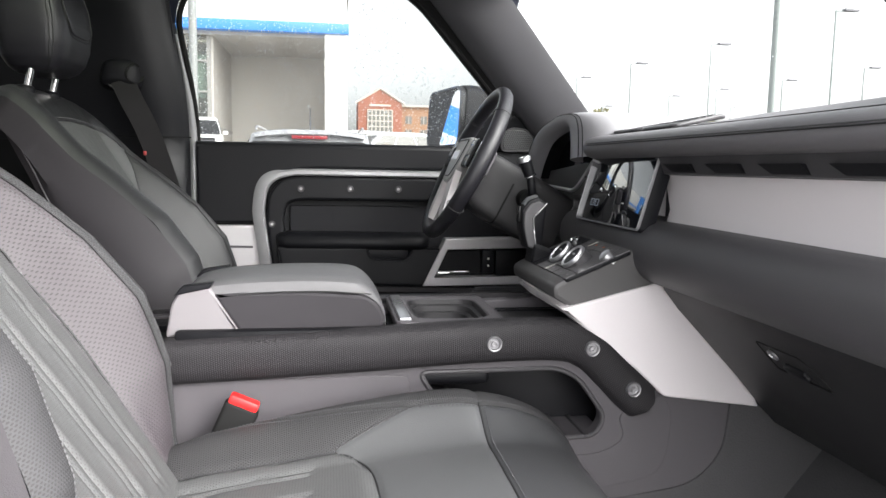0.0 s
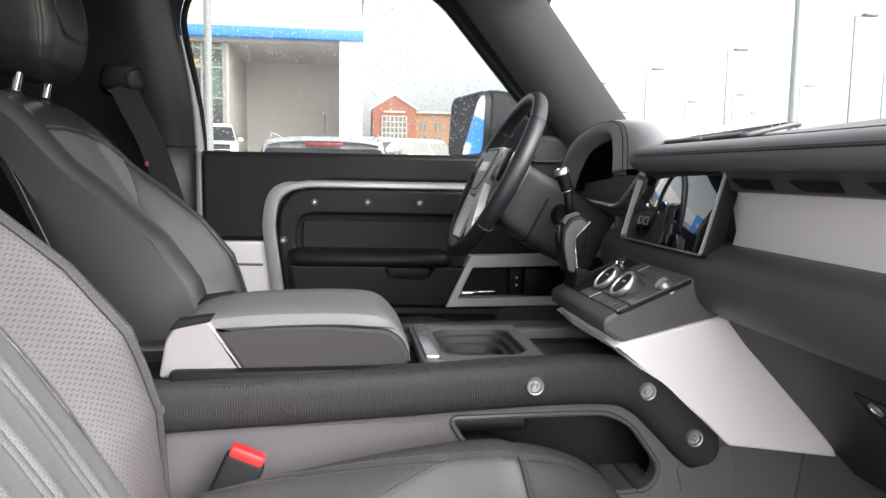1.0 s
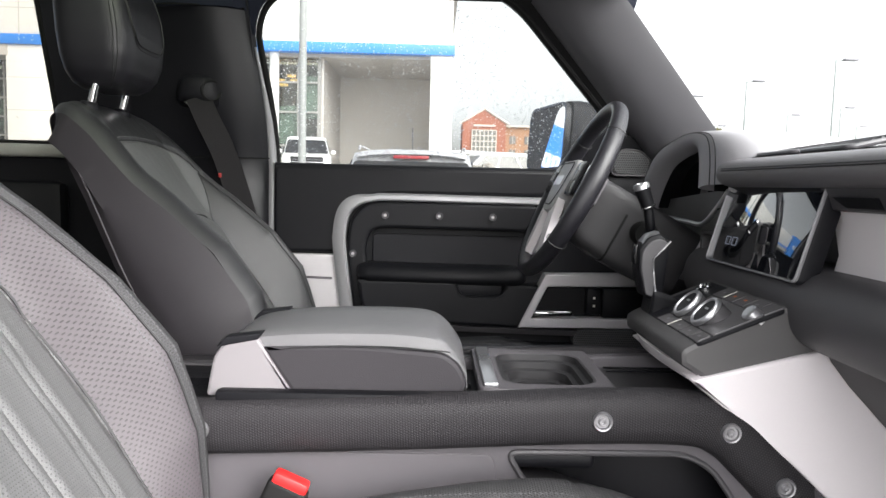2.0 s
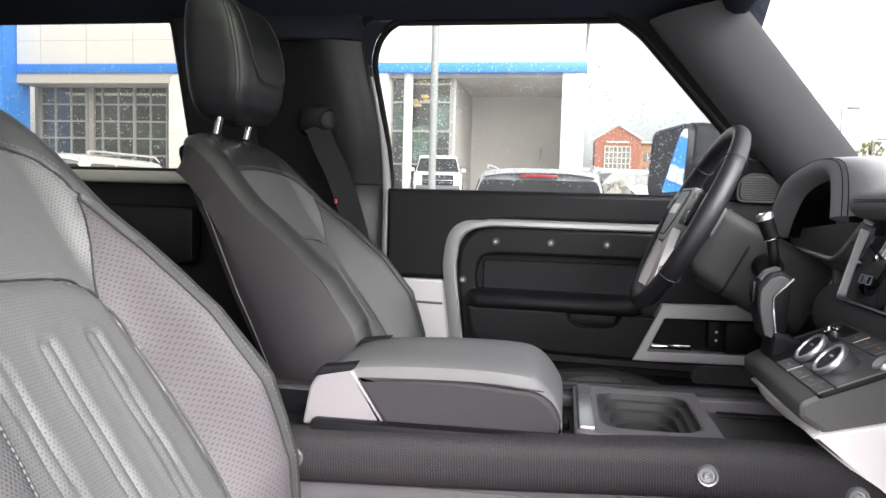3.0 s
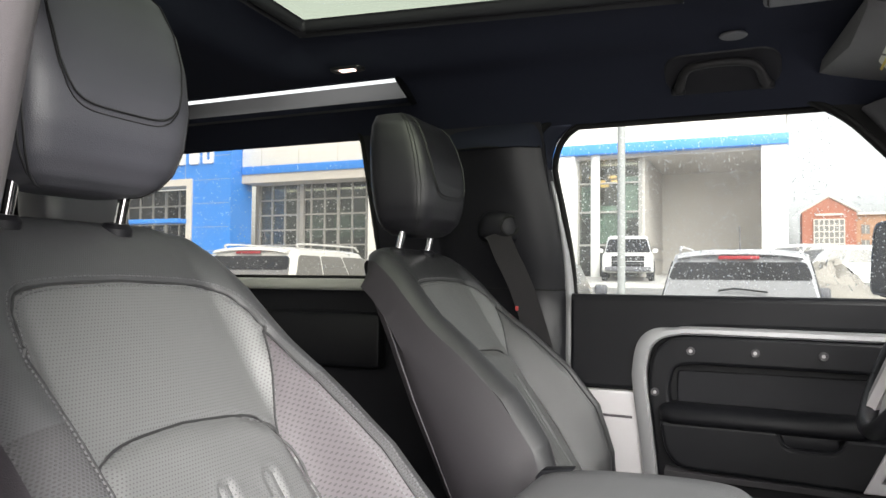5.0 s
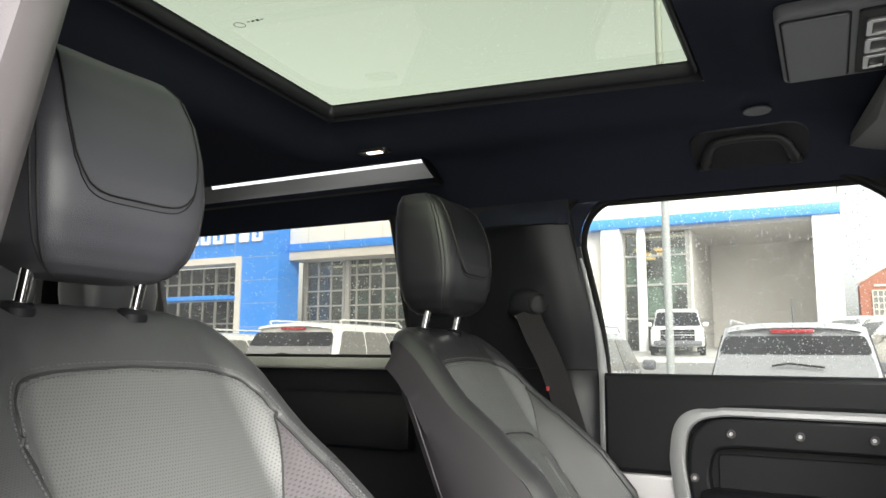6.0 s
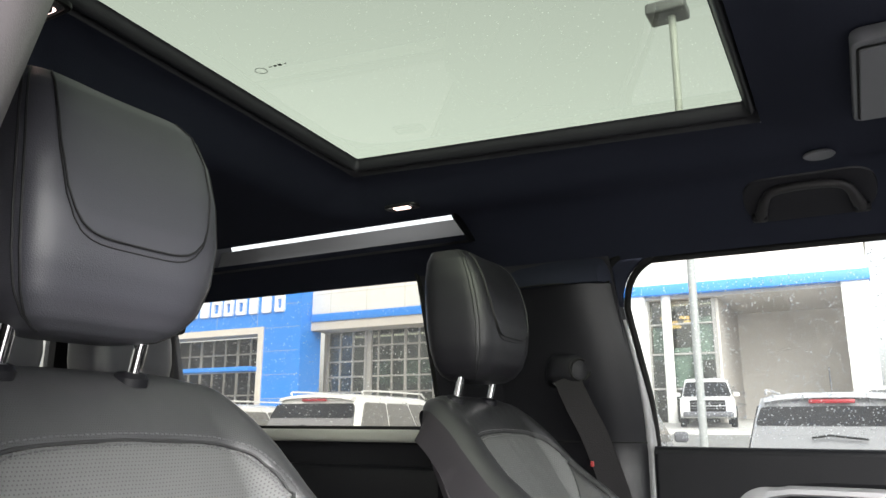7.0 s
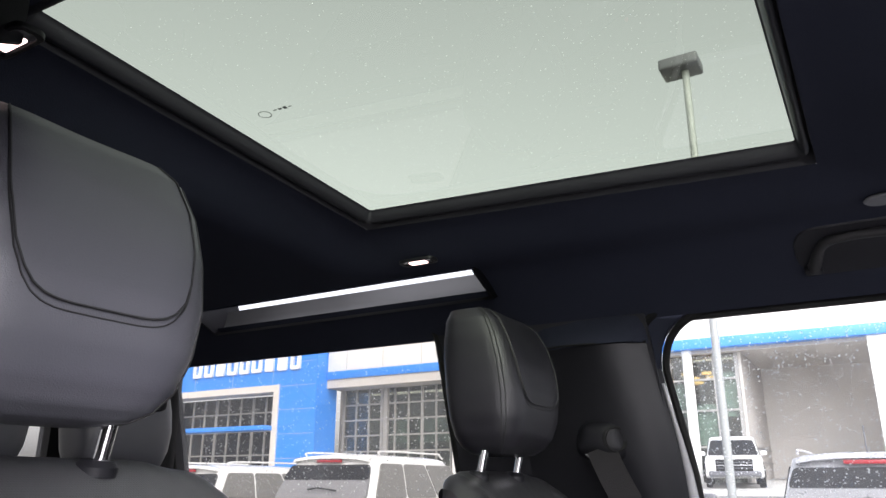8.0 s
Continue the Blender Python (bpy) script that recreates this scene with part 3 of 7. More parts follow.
# tailgate with its window
setting("wall_back", plate([(-0.72, 0.5), (0.72, 0.5), (0.72, 1.25), (0.58, 1.70), (-0.58, 1.70), (-0.72, 1.25)], [rrect(-0.50, 1.20, 0.50, 1.58, 0.05)], "x", -1.95, -1.90), PLASTIC_DARK, "black tailgate trim with a rear window")
gb = setting("window_back", film_pane(rrect(-0.52, 1.18, 0.52, 1.60, 0.05), "x", -1.93, (1, 0, 0)), GLASS_REAR, "rear window with rain on it")
setting("tailgate_pillar", joined(*[box((-1.75, s * 0.64, 1.45), (0.34, 0.05, 0.36), 0.02) for s in (1, -1)]), SOFT, "black rear pillar trim")

# outer skin of the body, so that the cabin is closed
for sgn, tag in ((1, "left"), (-1, "right")):
    x1 = 1.05 if sgn > 0 else -0.26
    setting("body_side_" + tag, plate([(-1.98, 0.42), (x1, 0.42), (x1, 1.22), (-1.98, 1.22)], [], "y", sgn * 0.80, sgn * 0.84, 0.006), BODY, "silver painted body side")
    if sgn < 0:
        setting("door_sill_right", box((0.36, -0.77, 0.50), (1.30, 0.12, 0.14), 0.02), SATIN, "metal door sill")
        setting("front_wing_right", plate([(0.86, 0.42), (1.05, 0.42), (1.05, 1.22), (0.86, 1.22)], [], "y", -0.84, -0.76), BODY, "silver painted front wing")
bon = setting("bonnet", loft([[(x, y, z - 0.05 * (y / 0.8) ** 4) for y in np.linspace(-0.82, 0.82, 15)] for x, z in ((0.98, 1.19), (1.3, 1.20), (1.8, 1.17), (2.25, 1.10), (2.32, 0.95), (2.34, 0.6))], closed=False), BODY, "silver painted bonnet")
for sgn, tag in ((1, "left"), (-1, "right")):
    wing = plate([(1.05, 0.62), (1.12, 0.62), (1.16, 0.74), (1.32, 0.83), (1.78, 0.83), (1.94, 0.74), (1.98, 0.62), (2.30, 0.60), (2.33, 0.95), (2.24, 1.06), (1.05, 1.17)], [], "y", sgn * 0.76, sgn * 0.82, 0.01)
    setting("front_wing_panel_" + tag, wing, BODY, "silver painted front wing over the wheel")
setting("front_panel", loft([[(x, y, z) for x, z in ((2.33, 0.95), (2.36, 0.80), (2.37, 0.62), (2.33, 0.46), (2.20, 0.44))] for y in np.linspace(-0.80, 0.80, 9)], closed=False), BODY, "silver painted front bumper panel")
setting("underbody", box((0.1, 0, 0.42), (4.2, 1.5, 0.10), 0.02), RUBBER, "black underbody")
for x in (1.55, -1.35):
    for s in (1, -1):
        wh = thing("wheel", (x, s * 0.76, 0.37), "black tyre on a grey alloy wheel", "wheel", "wheels of the car")
        part("tyre", lathe((x, s * 0.76, 0.37), (0, 1, 0), [(0.24, -0.11), (0.35, -0.11), (0.37, -0.08), (0.37, 0.08), (0.35, 0.11), (0.24, 0.11)], 32), RUBBER, wh)
        part("rim", lathe((x, s * 0.76, 0.37), (0, 1, 0), [(0.05, -0.09), (0.235, -0.09), (0.24, 0.0), (0.235, 0.09), (0.05, 0.07)], 24), SATIN, wh)

# ---- things on the roof lining ----
def reading_lamp(at, lit):
    w = thing("reading_lamp", at, "small lit roof reading lamp in a dark bezel", "lamp", "roof lamps")
    x, y, z = at
    part("bezel", plate(rrect(x - 0.036, y - 0.015, x + 0.036, y + 0.015, 0.010), [rrect(x - 0.030, y - 0.010, x + 0.030, y + 0.010, 0.008)], "z", z - 0.002, z + 0.004, 0.001), SOFT, w, "dark moulded bezel")
    part("reflector", box((x, y, z + 0.001), (0.060, 0.020, 0.004), 0.001), CHROME, w, "bright reflector")
    part("lens", box((x, y, z - 0.001), (0.034, 0.014, 0.004), 0.0015), LAMP_ON, w, "lit lens")
    return w


reading_lamp((-0.632, 0.352, 1.7085), True)
reading_lamp((-0.575, -0.43, 1.7065), True)
grille = thing("ceiling_grille", (0.097, 0.404, 1.708), "small oval grey microphone grille in the headliner", "grille")
part("ring", lathe((0.097, 0.404, 1.7065), (0, 0, -1), [(0.013, 0.0), (0.020, 0.0), (0.023, 0.003), (0.021, 0.005), (0.014, 0.004)], 28), ROOF_GREY, grille)
part("mesh_disc", disc((0.097, 0.404, 1.7045), (0, 0, 1), 0.0135, 0.003, 24), MESHED, grille)


def grab_handle(s):
    h = thing("grab_handle", (0.07, s * 0.55, 1.655), "black fold-down grab handle in its headliner recess above the door", "handle", "grab handles")
    pad = [[(0.072 + (u - 0.072) * k, s * (0.512 + (v - 0.512) * k), lining_z(0.072 + (u - 0.072) * k, s * (0.512 + (v - 0.512) * k)) - d) for u, v in rrect(-0.030, 0.470, 0.174, 0.556, 0.035)] for k, d in ((1.0, -0.001), (0.98, 0.003), (0.93, 0.0035), (0.5, 0.003), (0.05, 0.003))]
    part("recess", loft(pad), TRIM_BLACK, h, "dark moulded recess")
    path = [(-0.007, 0.539, 1.651), (-0.001, 0.522, 1.661), (0.008, 0.502, 1.674), (0.026, 0.490, 1.681), (0.072, 0.487, 1.683), (0.116, 0.490, 1.680), (0.134, 0.502, 1.672), (0.142, 0.522, 1.659), (0.148, 0.539, 1.649)]
    part("bar", tube([(x, s * y, z) for x, y, z in cr(path, 5)], lambda t: 0.0075 + 0.004 * (abs(2 * t - 1) ** 3), 12), SHROUD, h, "dark grey grip bar")
    for x, z in ((-0.008, 1.650), (0.149, 1.648)):
        part("hinge", box((x, s * 0.541, z), (0.026, 0.022, 0.014), 0.005, 3), PLASTIC_DARK, h)


grab_handle(1)

oh = thing("overhead_console", (0.24, 0.16, 1.70), "grey roof console with a hinged lid and light buttons", "roof console")
part("housing", plate(rrect(0.145, 0.025, 0.46, 0.272, 0.014), [], "z", 1.697, 1.716, 0.004), ROOF_GREY, oh)
part("lid", plate(rrect(0.153, 0.040, 0.227, 0.258, 0.006), [], "z", 1.693, 1.699, 0.002), ROOF_GREY, oh, "smooth grey lid")
part("lid_gap", tube([(u, v, 1.6965) for u, v in rrect(0.152, 0.039, 0.228, 0.259, 0.006)], 0.0016, 6, True), RUBBER, oh)
part("button_panel", plate(rrect(0.237, 0.04, 0.44, 0.258, 0.006), [], "z", 1.694, 1.699, 0.002), PLASTIC_DARK, oh)
for i in range(3):
    y = 0.09 + 0.06 * i
    but = part("button", plate(rrect(0.245, y - 0.024, 0.278, y + 0.024, 0.004), [rrect(0.252, y - 0.017, 0.271, y + 0.017, 0.003)], "z", 1.690, 1.696, 0.001), SATIN, oh, "pale satin button frame")
    part("button_face", box((0.2615, y, 1.6935), (0.019, 0.034, 0.003), 0.001), PLASTIC, but)
for sgn in (1, -1):
    v = thing("sun_visor", (0.36, sgn * 0.38, 1.66), "folded dark grey sun visor with a printed warning label", "sun visor")
    rings = [[(x - sway * max(0.0, y - 0.35), sgn * y, z + dz) for y, dz in ((0.20, 0.0), (0.21, -0.008), (0.38, -0.010), (0.555, -0.008), (0.565, 0.0), (0.555, 0.008), (0.21, 0.008))] for x, z, sway in ((0.275, 1.668, 0.21), (0.29, 1.664, 0.20), (0.42, 1.632, 0.0), (0.435, 1.630, 0.0))]
    part("flap", loft(rings), SOFT_GREY, v)
    for k, m in ((0, PAPER), (1, PAPER)):
        part("label", loft([[(x, sgn * y, z - 0.0115) for y in (0.30 + 0.11 * k, 0.40 + 0.11 * k)] for x, z in ((0.315, 1.658), (0.375, 1.643))], closed=False), m, v, "white printed warning label")
        for i in range(4):
            part("print_bar", loft([[(x, sgn * y, z - 0.0122) for y in (0.31 + 0.11 * k, 0.385 + 0.11 * k)] for x, z in ((0.322 + 0.012 * i, 1.6563 - 0.003 * i), (0.326 + 0.012 * i, 1.6553 - 0.003 * i))], closed=False), YELLOW if i == 0 else PRINT, v)



# ---- front seats ----
def spine(pts, n=20):
    """A smooth profile in the side view: (x, z), its length, and the way out of the surface."""
    c = cr(pts, n)
    s = [0.0]
    for a, b in zip(c, c[1:]):
        s.append(s[-1] + float(np.hypot(*(b - a))))
    return np.array(s), np.array(c)


def on(sp, s):
    S, C = sp
    s = min(max(s, 0), S[-1])
    p = np.array([np.interp(s, S, C[:, 0]), np.interp(s, S, C[:, 1])])
    e = 0.012
    q = np.array([np.interp(min(s + e, S[-1]), S, C[:, k]) - np.interp(max(s - e, 0), S, C[:, k]) for k in (0, 1)])
    return p, q / np.hypot(*q)


def gauss(d, w):
    return math.exp(-(d / w) ** 2)


class Pad:
    """One upholstered body: a section across (w, height) carried along a spine in the side view."""

    def __init__(self, pts, y0, half, inner, bolster, thick, relief, side, flare=0.004):
        self.sp, self.y0, self.half, self.inner, self.bolster, self.thick, self.relief, self.side, self.flare = spine(pts), y0, half, inner, bolster, thick, relief, side, flare
        self.long = float(self.sp[0][-1])

    def height(self, w, s):
        v = s / self.long
        W, Wi, B = lerp(*self.half, v), lerp(*self.inner, v), lerp(*self.bolster, v)
        c = W - 0.035
        a = abs(w)
        h = B * sm(Wi * 0.75, c, a) if a < c else B
        if a > c:
            t = min(1, (a - c) / 0.044)
            h -= 0.055 * (1 - math.sqrt(max(0, 1 - t * t)))
        return h + self.relief(w, s)

    def at(self, w, s, lift=0.0, h=None):
        p, t = on(self.sp, s)
        n = np.array([t[1], -t[0]]) * self.side
        q = p + n * ((self.height(w, s) if h is None else h) + lift)
        return (q[0], self.y0 + w, q[1])

    def build(self, region, rows=210, cols=150):
        """The padded face cut into its panels by region(w, s), and the closed flanks and rear."""
        grid, uv, ws = [], [], []
        for i in range(rows + 1):
            s = self.long * i / rows
            W = lerp(*self.half, s / self.long)
            for j in range(cols + 1):
                x = 2 * j / cols - 1
                w = W * (math.sin(x * math.pi / 2) * 0.45 + x * 0.55)
                grid.append(self.at(w, s)), uv.append((w, s)), ws.append((w, s))
        sets = {}
        n = cols + 1
        for i in range(rows):
            for j in range(cols):
                a = i * n + j
                w, s = (ws[a][0] + ws[a + n + 1][0]) / 2, (ws[a][1] + ws[a + n + 1][1]) / 2
                sets.setdefault(region(w, s), []).append((a, a + 1, a + n + 1, a + n))
        out = {}
        for key, fs in sets.items():
            idx = {k: q for q, k in enumerate(sorted({v for f in fs for v in f}))}
            back = sorted(idx, key=idx.get)
            bm = bm_of([grid[k] for k in back], [tuple(idx[v] for v in f) for f in fs], [uv[k] for k in back])
            bmesh.ops.recalc_face_normals(bm, faces=bm.faces)
            out[key] = bm
        rings = []
        for i in range(rows // 3 + 1):
            s = self.long * i / (rows // 3)
            v = s / self.long
            W, T, e = lerp(*self.half, v), lerp(*self.thick, v), self.height(lerp(*self.half, v), s)
            F = self.flare * (1 - sm(0.25, 0.75, v))
            lp = [(W, e), (W + F * 0.35 + 0.002, e - 0.022), (W + F * 0.75, e - 0.055), (W + F, (e - T) / 2 - 0.015), (W + F * 0.7 - 0.004, -T + 0.03), (W + F * 0.3 - 0.018, -T + 0.006), (W - 0.06, -T), (0, -T - 0.012)]
            lp = lp + [(-a, b) for a, b in lp[-2::-1]]
            rings.append([self.at(a, s, 0, b) for a, b in lp])
        return out, loft(rings, closed=False)

    def seam(self, line, r=0.0013, lift=0.0004):
        return tube([self.at(w, s, lift) for w, s in line], r, 6)

    def stitches(self, line, off=0.005, step=0.0055, r=0.0009):
        """A row of short thread stitches beside a seam."""
        p = [np.array(q) for q in line]
        seg = [float(np.hypot(*(b - a))) for a, b in zip(p, p[1:])]
        tot, cum = sum(seg), np.concatenate([[0], np.cumsum(seg)])
        P = np.array(p)
        verts, faces = [], []
        for k in range(int(tot / step)):
            d0 = k * step
            pts = []
            for d in (d0, d0 + step * 0.62):
                w, s = np.interp(d, cum, P[:, 0]), np.interp(d, cum, P[:, 1])
                w1, s1 = np.interp(min(d + 0.003, tot), cum, P[:, 0]), np.interp(min(d + 0.003, tot), cum, P[:, 1])
                t = np.array([w1 - w, s1 - s])
                t = t / (np.hypot(*t) + 1e-9)
                pts.append((w - t[1] * off, s + t[0] * off))
            a, b = (Vector(self.at(*q, 0.0002)) for q in pts)
            up = (Vector(self.at(*pts[0], 0.01)) - a).normalized()
            d = (b - a)
            if d.length < 1e-6:
                continue
            sd = d.normalized().cross(up) * r
            base = len(verts)
            verts += [a - sd, b - sd, b + sd, a + sd, a + up * r + d * 0.15, b + up * r - d * 0.15]
            faces += [tuple(base + q for q in f) for f in ((0, 1, 5, 4), (3, 4, 5, 2), (0, 4, 3), (1, 2, 5))]
        return bm_of(verts, faces)


BACK_PTS = [(-0.118, 0.775), (-0.185, 0.88), (-0.258, 0.99), (-0.332, 1.10), (-0.402, 1.205), (-0.452, 1.285), (-0.490, 1.330), (-0.525, 1.345), (-0.551, 1.338), (-0.566, 1.317), (-0.571, 1.285)]
SEAT_PTS = [(-0.20, 0.765), (-0.10, 0.785), (0.03, 0.805), (0.16, 0.825), (0.28, 0.838), (0.365, 0.830), (0.415, 0.795), (0.435, 0.735), (0.43, 0.66)]


def mirror_line(line):
    return [(-w, s) for w, s in line]


def line_of(pts, n=10):
    return [tuple(q) for q in cr(pts, n)]


SEAM_S = [0.0, 0.05, 0.15, 0.25, 0.35, 0.45, 0.53, 0.60]
SEAM_W = [0.189, 0.188, 0.184, 0.179, 0.167, 0.160, 0.152, 0.135]
OUTER = [(0.188, 0.02), (0.186, 0.10), (0.182, 0.20), (0.173, 0.30), (0.164, 0.40), (0.158, 0.47), (0.152, 0.528), (0.143, 0.566), (0.125, 0.591), (0.09, 0.603), (0.0, 0.608)]
SPLIT = [(0.152, 0.528), (0.138, 0.468), (0.122, 0.407)]
ARCH = [(0.134, 0.06), (0.136, 0.15), (0.137, 0.25), (0.133, 0.33), (0.124, 0.400), (0.106, 0.427), (0.07, 0.441), (0.0, 0.447)]


def seam_w(s):
    """Half the distance between the two crest seams at height s."""
    return lerp(SEAM_S, SEAM_W, s)


def yoke_s(a):
    """The height of the shoulder seam at the distance a from the middle."""
    return lerp([0, 0.09, 0.125, 0.143, 0.152, 0.158], [0.608, 0.603, 0.591, 0.566, 0.528, 0.45], a)


def arch_in(a, s):
    """How far inside the lumbar pad's arched outline a point lies."""
    return min(lerp([0, 0.15, 0.25, 0.33, 0.40, 0.427, 0.441], [0.132, 0.136, 0.137, 0.133, 0.124, 0.106, 0.07], s) - a, lerp([0, 0.07, 0.106, 0.124, 0.134], [0.447, 0.441, 0.427, 0.400, 0.33], a) - s)


def split_w(s):
    return lerp([0.407, 0.468, 0.528], [0.122, 0.138, 0.152], s)


def seat_back_relief(w, s):
    a = abs(w)
    h = 0.0
    d = arch_in(a, s)
    if s < 0.49:
        h += 0.010 * sm(-0.004, 0.026, d) - 0.004 * gauss(d, 0.0045)
    if s < 0.40:
        # paired creases of the flutes, joined by a rounded top end
        for c, top in ((-0.065, 0.374), (0.0, 0.376), (0.065, 0.374)):
            u, v = w - c, max(0.0, s - (top - 0.008))
            e = math.hypot(u, v) - 0.0075
            k = sm(0.02, 0.06, s)
            h -= k * (0.0026 * gauss(e, 0.0026) - 0.0010 * gauss(e - 0.008, 0.005))
    if a < 0.152:
        h -= 0.003 * gauss(s - yoke_s(a), 0.0045)
    if s < 0.528:
        h -= 0.0022 * gauss(a - seam_w(s), 0.004)
    if 0.405 < s < 0.528:
        h -= 0.0025 * gauss(a - split_w(s), 0.004)
    # soft wrinkles of stretched leather
    h += 0.0016 * noise.noise((w * 14, s * 14, 0.3)) + 0.0005 * noise.noise((w * 60, s * 45, 1.7))
    return h


def seat_back_region(w, s):
    a = abs(w)
    side = "left" if w > 0 else "right"
    if s > yoke_s(a) and s > 0.45:
        return "yoke"
    if a > seam_w(s):
        return "edge_" + side
    if arch_in(a, s) > 0:
        return "lumbar"
    if s > 0.407 and a < split_w(s):
        return "upper"
    return "bolster_" + side


def cush_edge(s):
    return lerp([0, 0.1, 0.3, 0.42, 0.5, 0.78], [0.225, 0.222, 0.200, 0.188, 0.185, 0.20], s)


def cushion_relief(w, s):
    a = abs(w)
    h = 0.0
    arch = lerp([0, 0.08, 0.125, 0.143], [0.335, 0.33, 0.312, 0.285], a)
    d = min(0.143 - a, arch - s)
    h += 0.007 * sm(-0.004, 0.02, d) - 0.003 * gauss(d, 0.004)
    if 0.08 < s < 0.27:
        for c in (-0.105, -0.035, 0.035, 0.105):
            e = abs(w - c) - 0.0075
            h -= 0.004 * gauss(e, 0.0035) * sm(0.08, 0.095, s) * sm(0.265, 0.25, s)
    h -= 0.002 * gauss(a - cush_edge(s), 0.004)
    h -= 0.0025 * gauss(s - 0.487, 0.004)
    if 0.285 < s < 0.41:
        h -= 0.002 * gauss(a - lerp([0.285, 0.40], [0.148, 0.190], s), 0.004)
    return h + 0.0014 * noise.noise((w * 12, s * 12, 2.3))


def cushion_region(w, s):
    a = abs(w)
    side = "left" if w > 0 else "right"
    if a > cush_edge(s):
        return "edge_" + side
    if a < 0.143 and s < lerp([0, 0.08, 0.125, 0.143], [0.335, 0.33, 0.312, 0.285], a):
        return "centre"
    if s > 0.487:
        return "nose"
    if s > 0.285 and a < lerp([0.285, 0.40], [0.148, 0.190], s):
        return "thigh"
    return "bolster_" + side


HEAD_Z = [1.368, 1.371, 1.380, 1.397, 1.425, 1.465, 1.51, 1.55, 1.582, 1.600, 1.606]
HEAD_W = [0.046, 0.064, 0.080, 0.093, 0.102, 0.107, 0.107, 0.104, 0.097, 0.086, 0.064]
HEAD_D = [0.026, 0.040, 0.053, 0.064, 0.072, 0.076, 0.074, 0.068, 0.058, 0.044, 0.024]
HEAD_X = [-0.492, -0.490, -0.488, -0.486, -0.485, -0.486, -0.491, -0.498, -0.506, -0.514, -0.519]


def headrest_shell(y0, grow=0.0):
    """The padded head restraint: rounded sections carried upwards, leaning forwards a little."""
    rings = []
    for k in range(41):
        u = k / 40 * 10
        z, a, d, x = (float(np.interp(u, range(11), q)) for q in (HEAD_Z, HEAD_W, HEAD_D, HEAD_X))
        rings.append([head_point(y0, x, a + grow, d + grow, z, 2 * math.pi * j / 48) for j in range(48)])
    return rings


def head_point(y0, x, a, d, z, t):
    c, s = math.cos(t), math.sin(t)
    e = 0.55
    px = d * math.copysign(abs(c) ** e, c)
    py = a * math.copysign(abs(s) ** e, s)
    if px > 0:
        px -= 0.012 * (1 - (py / a) ** 2)
    return (x + px, y0 + py, z)


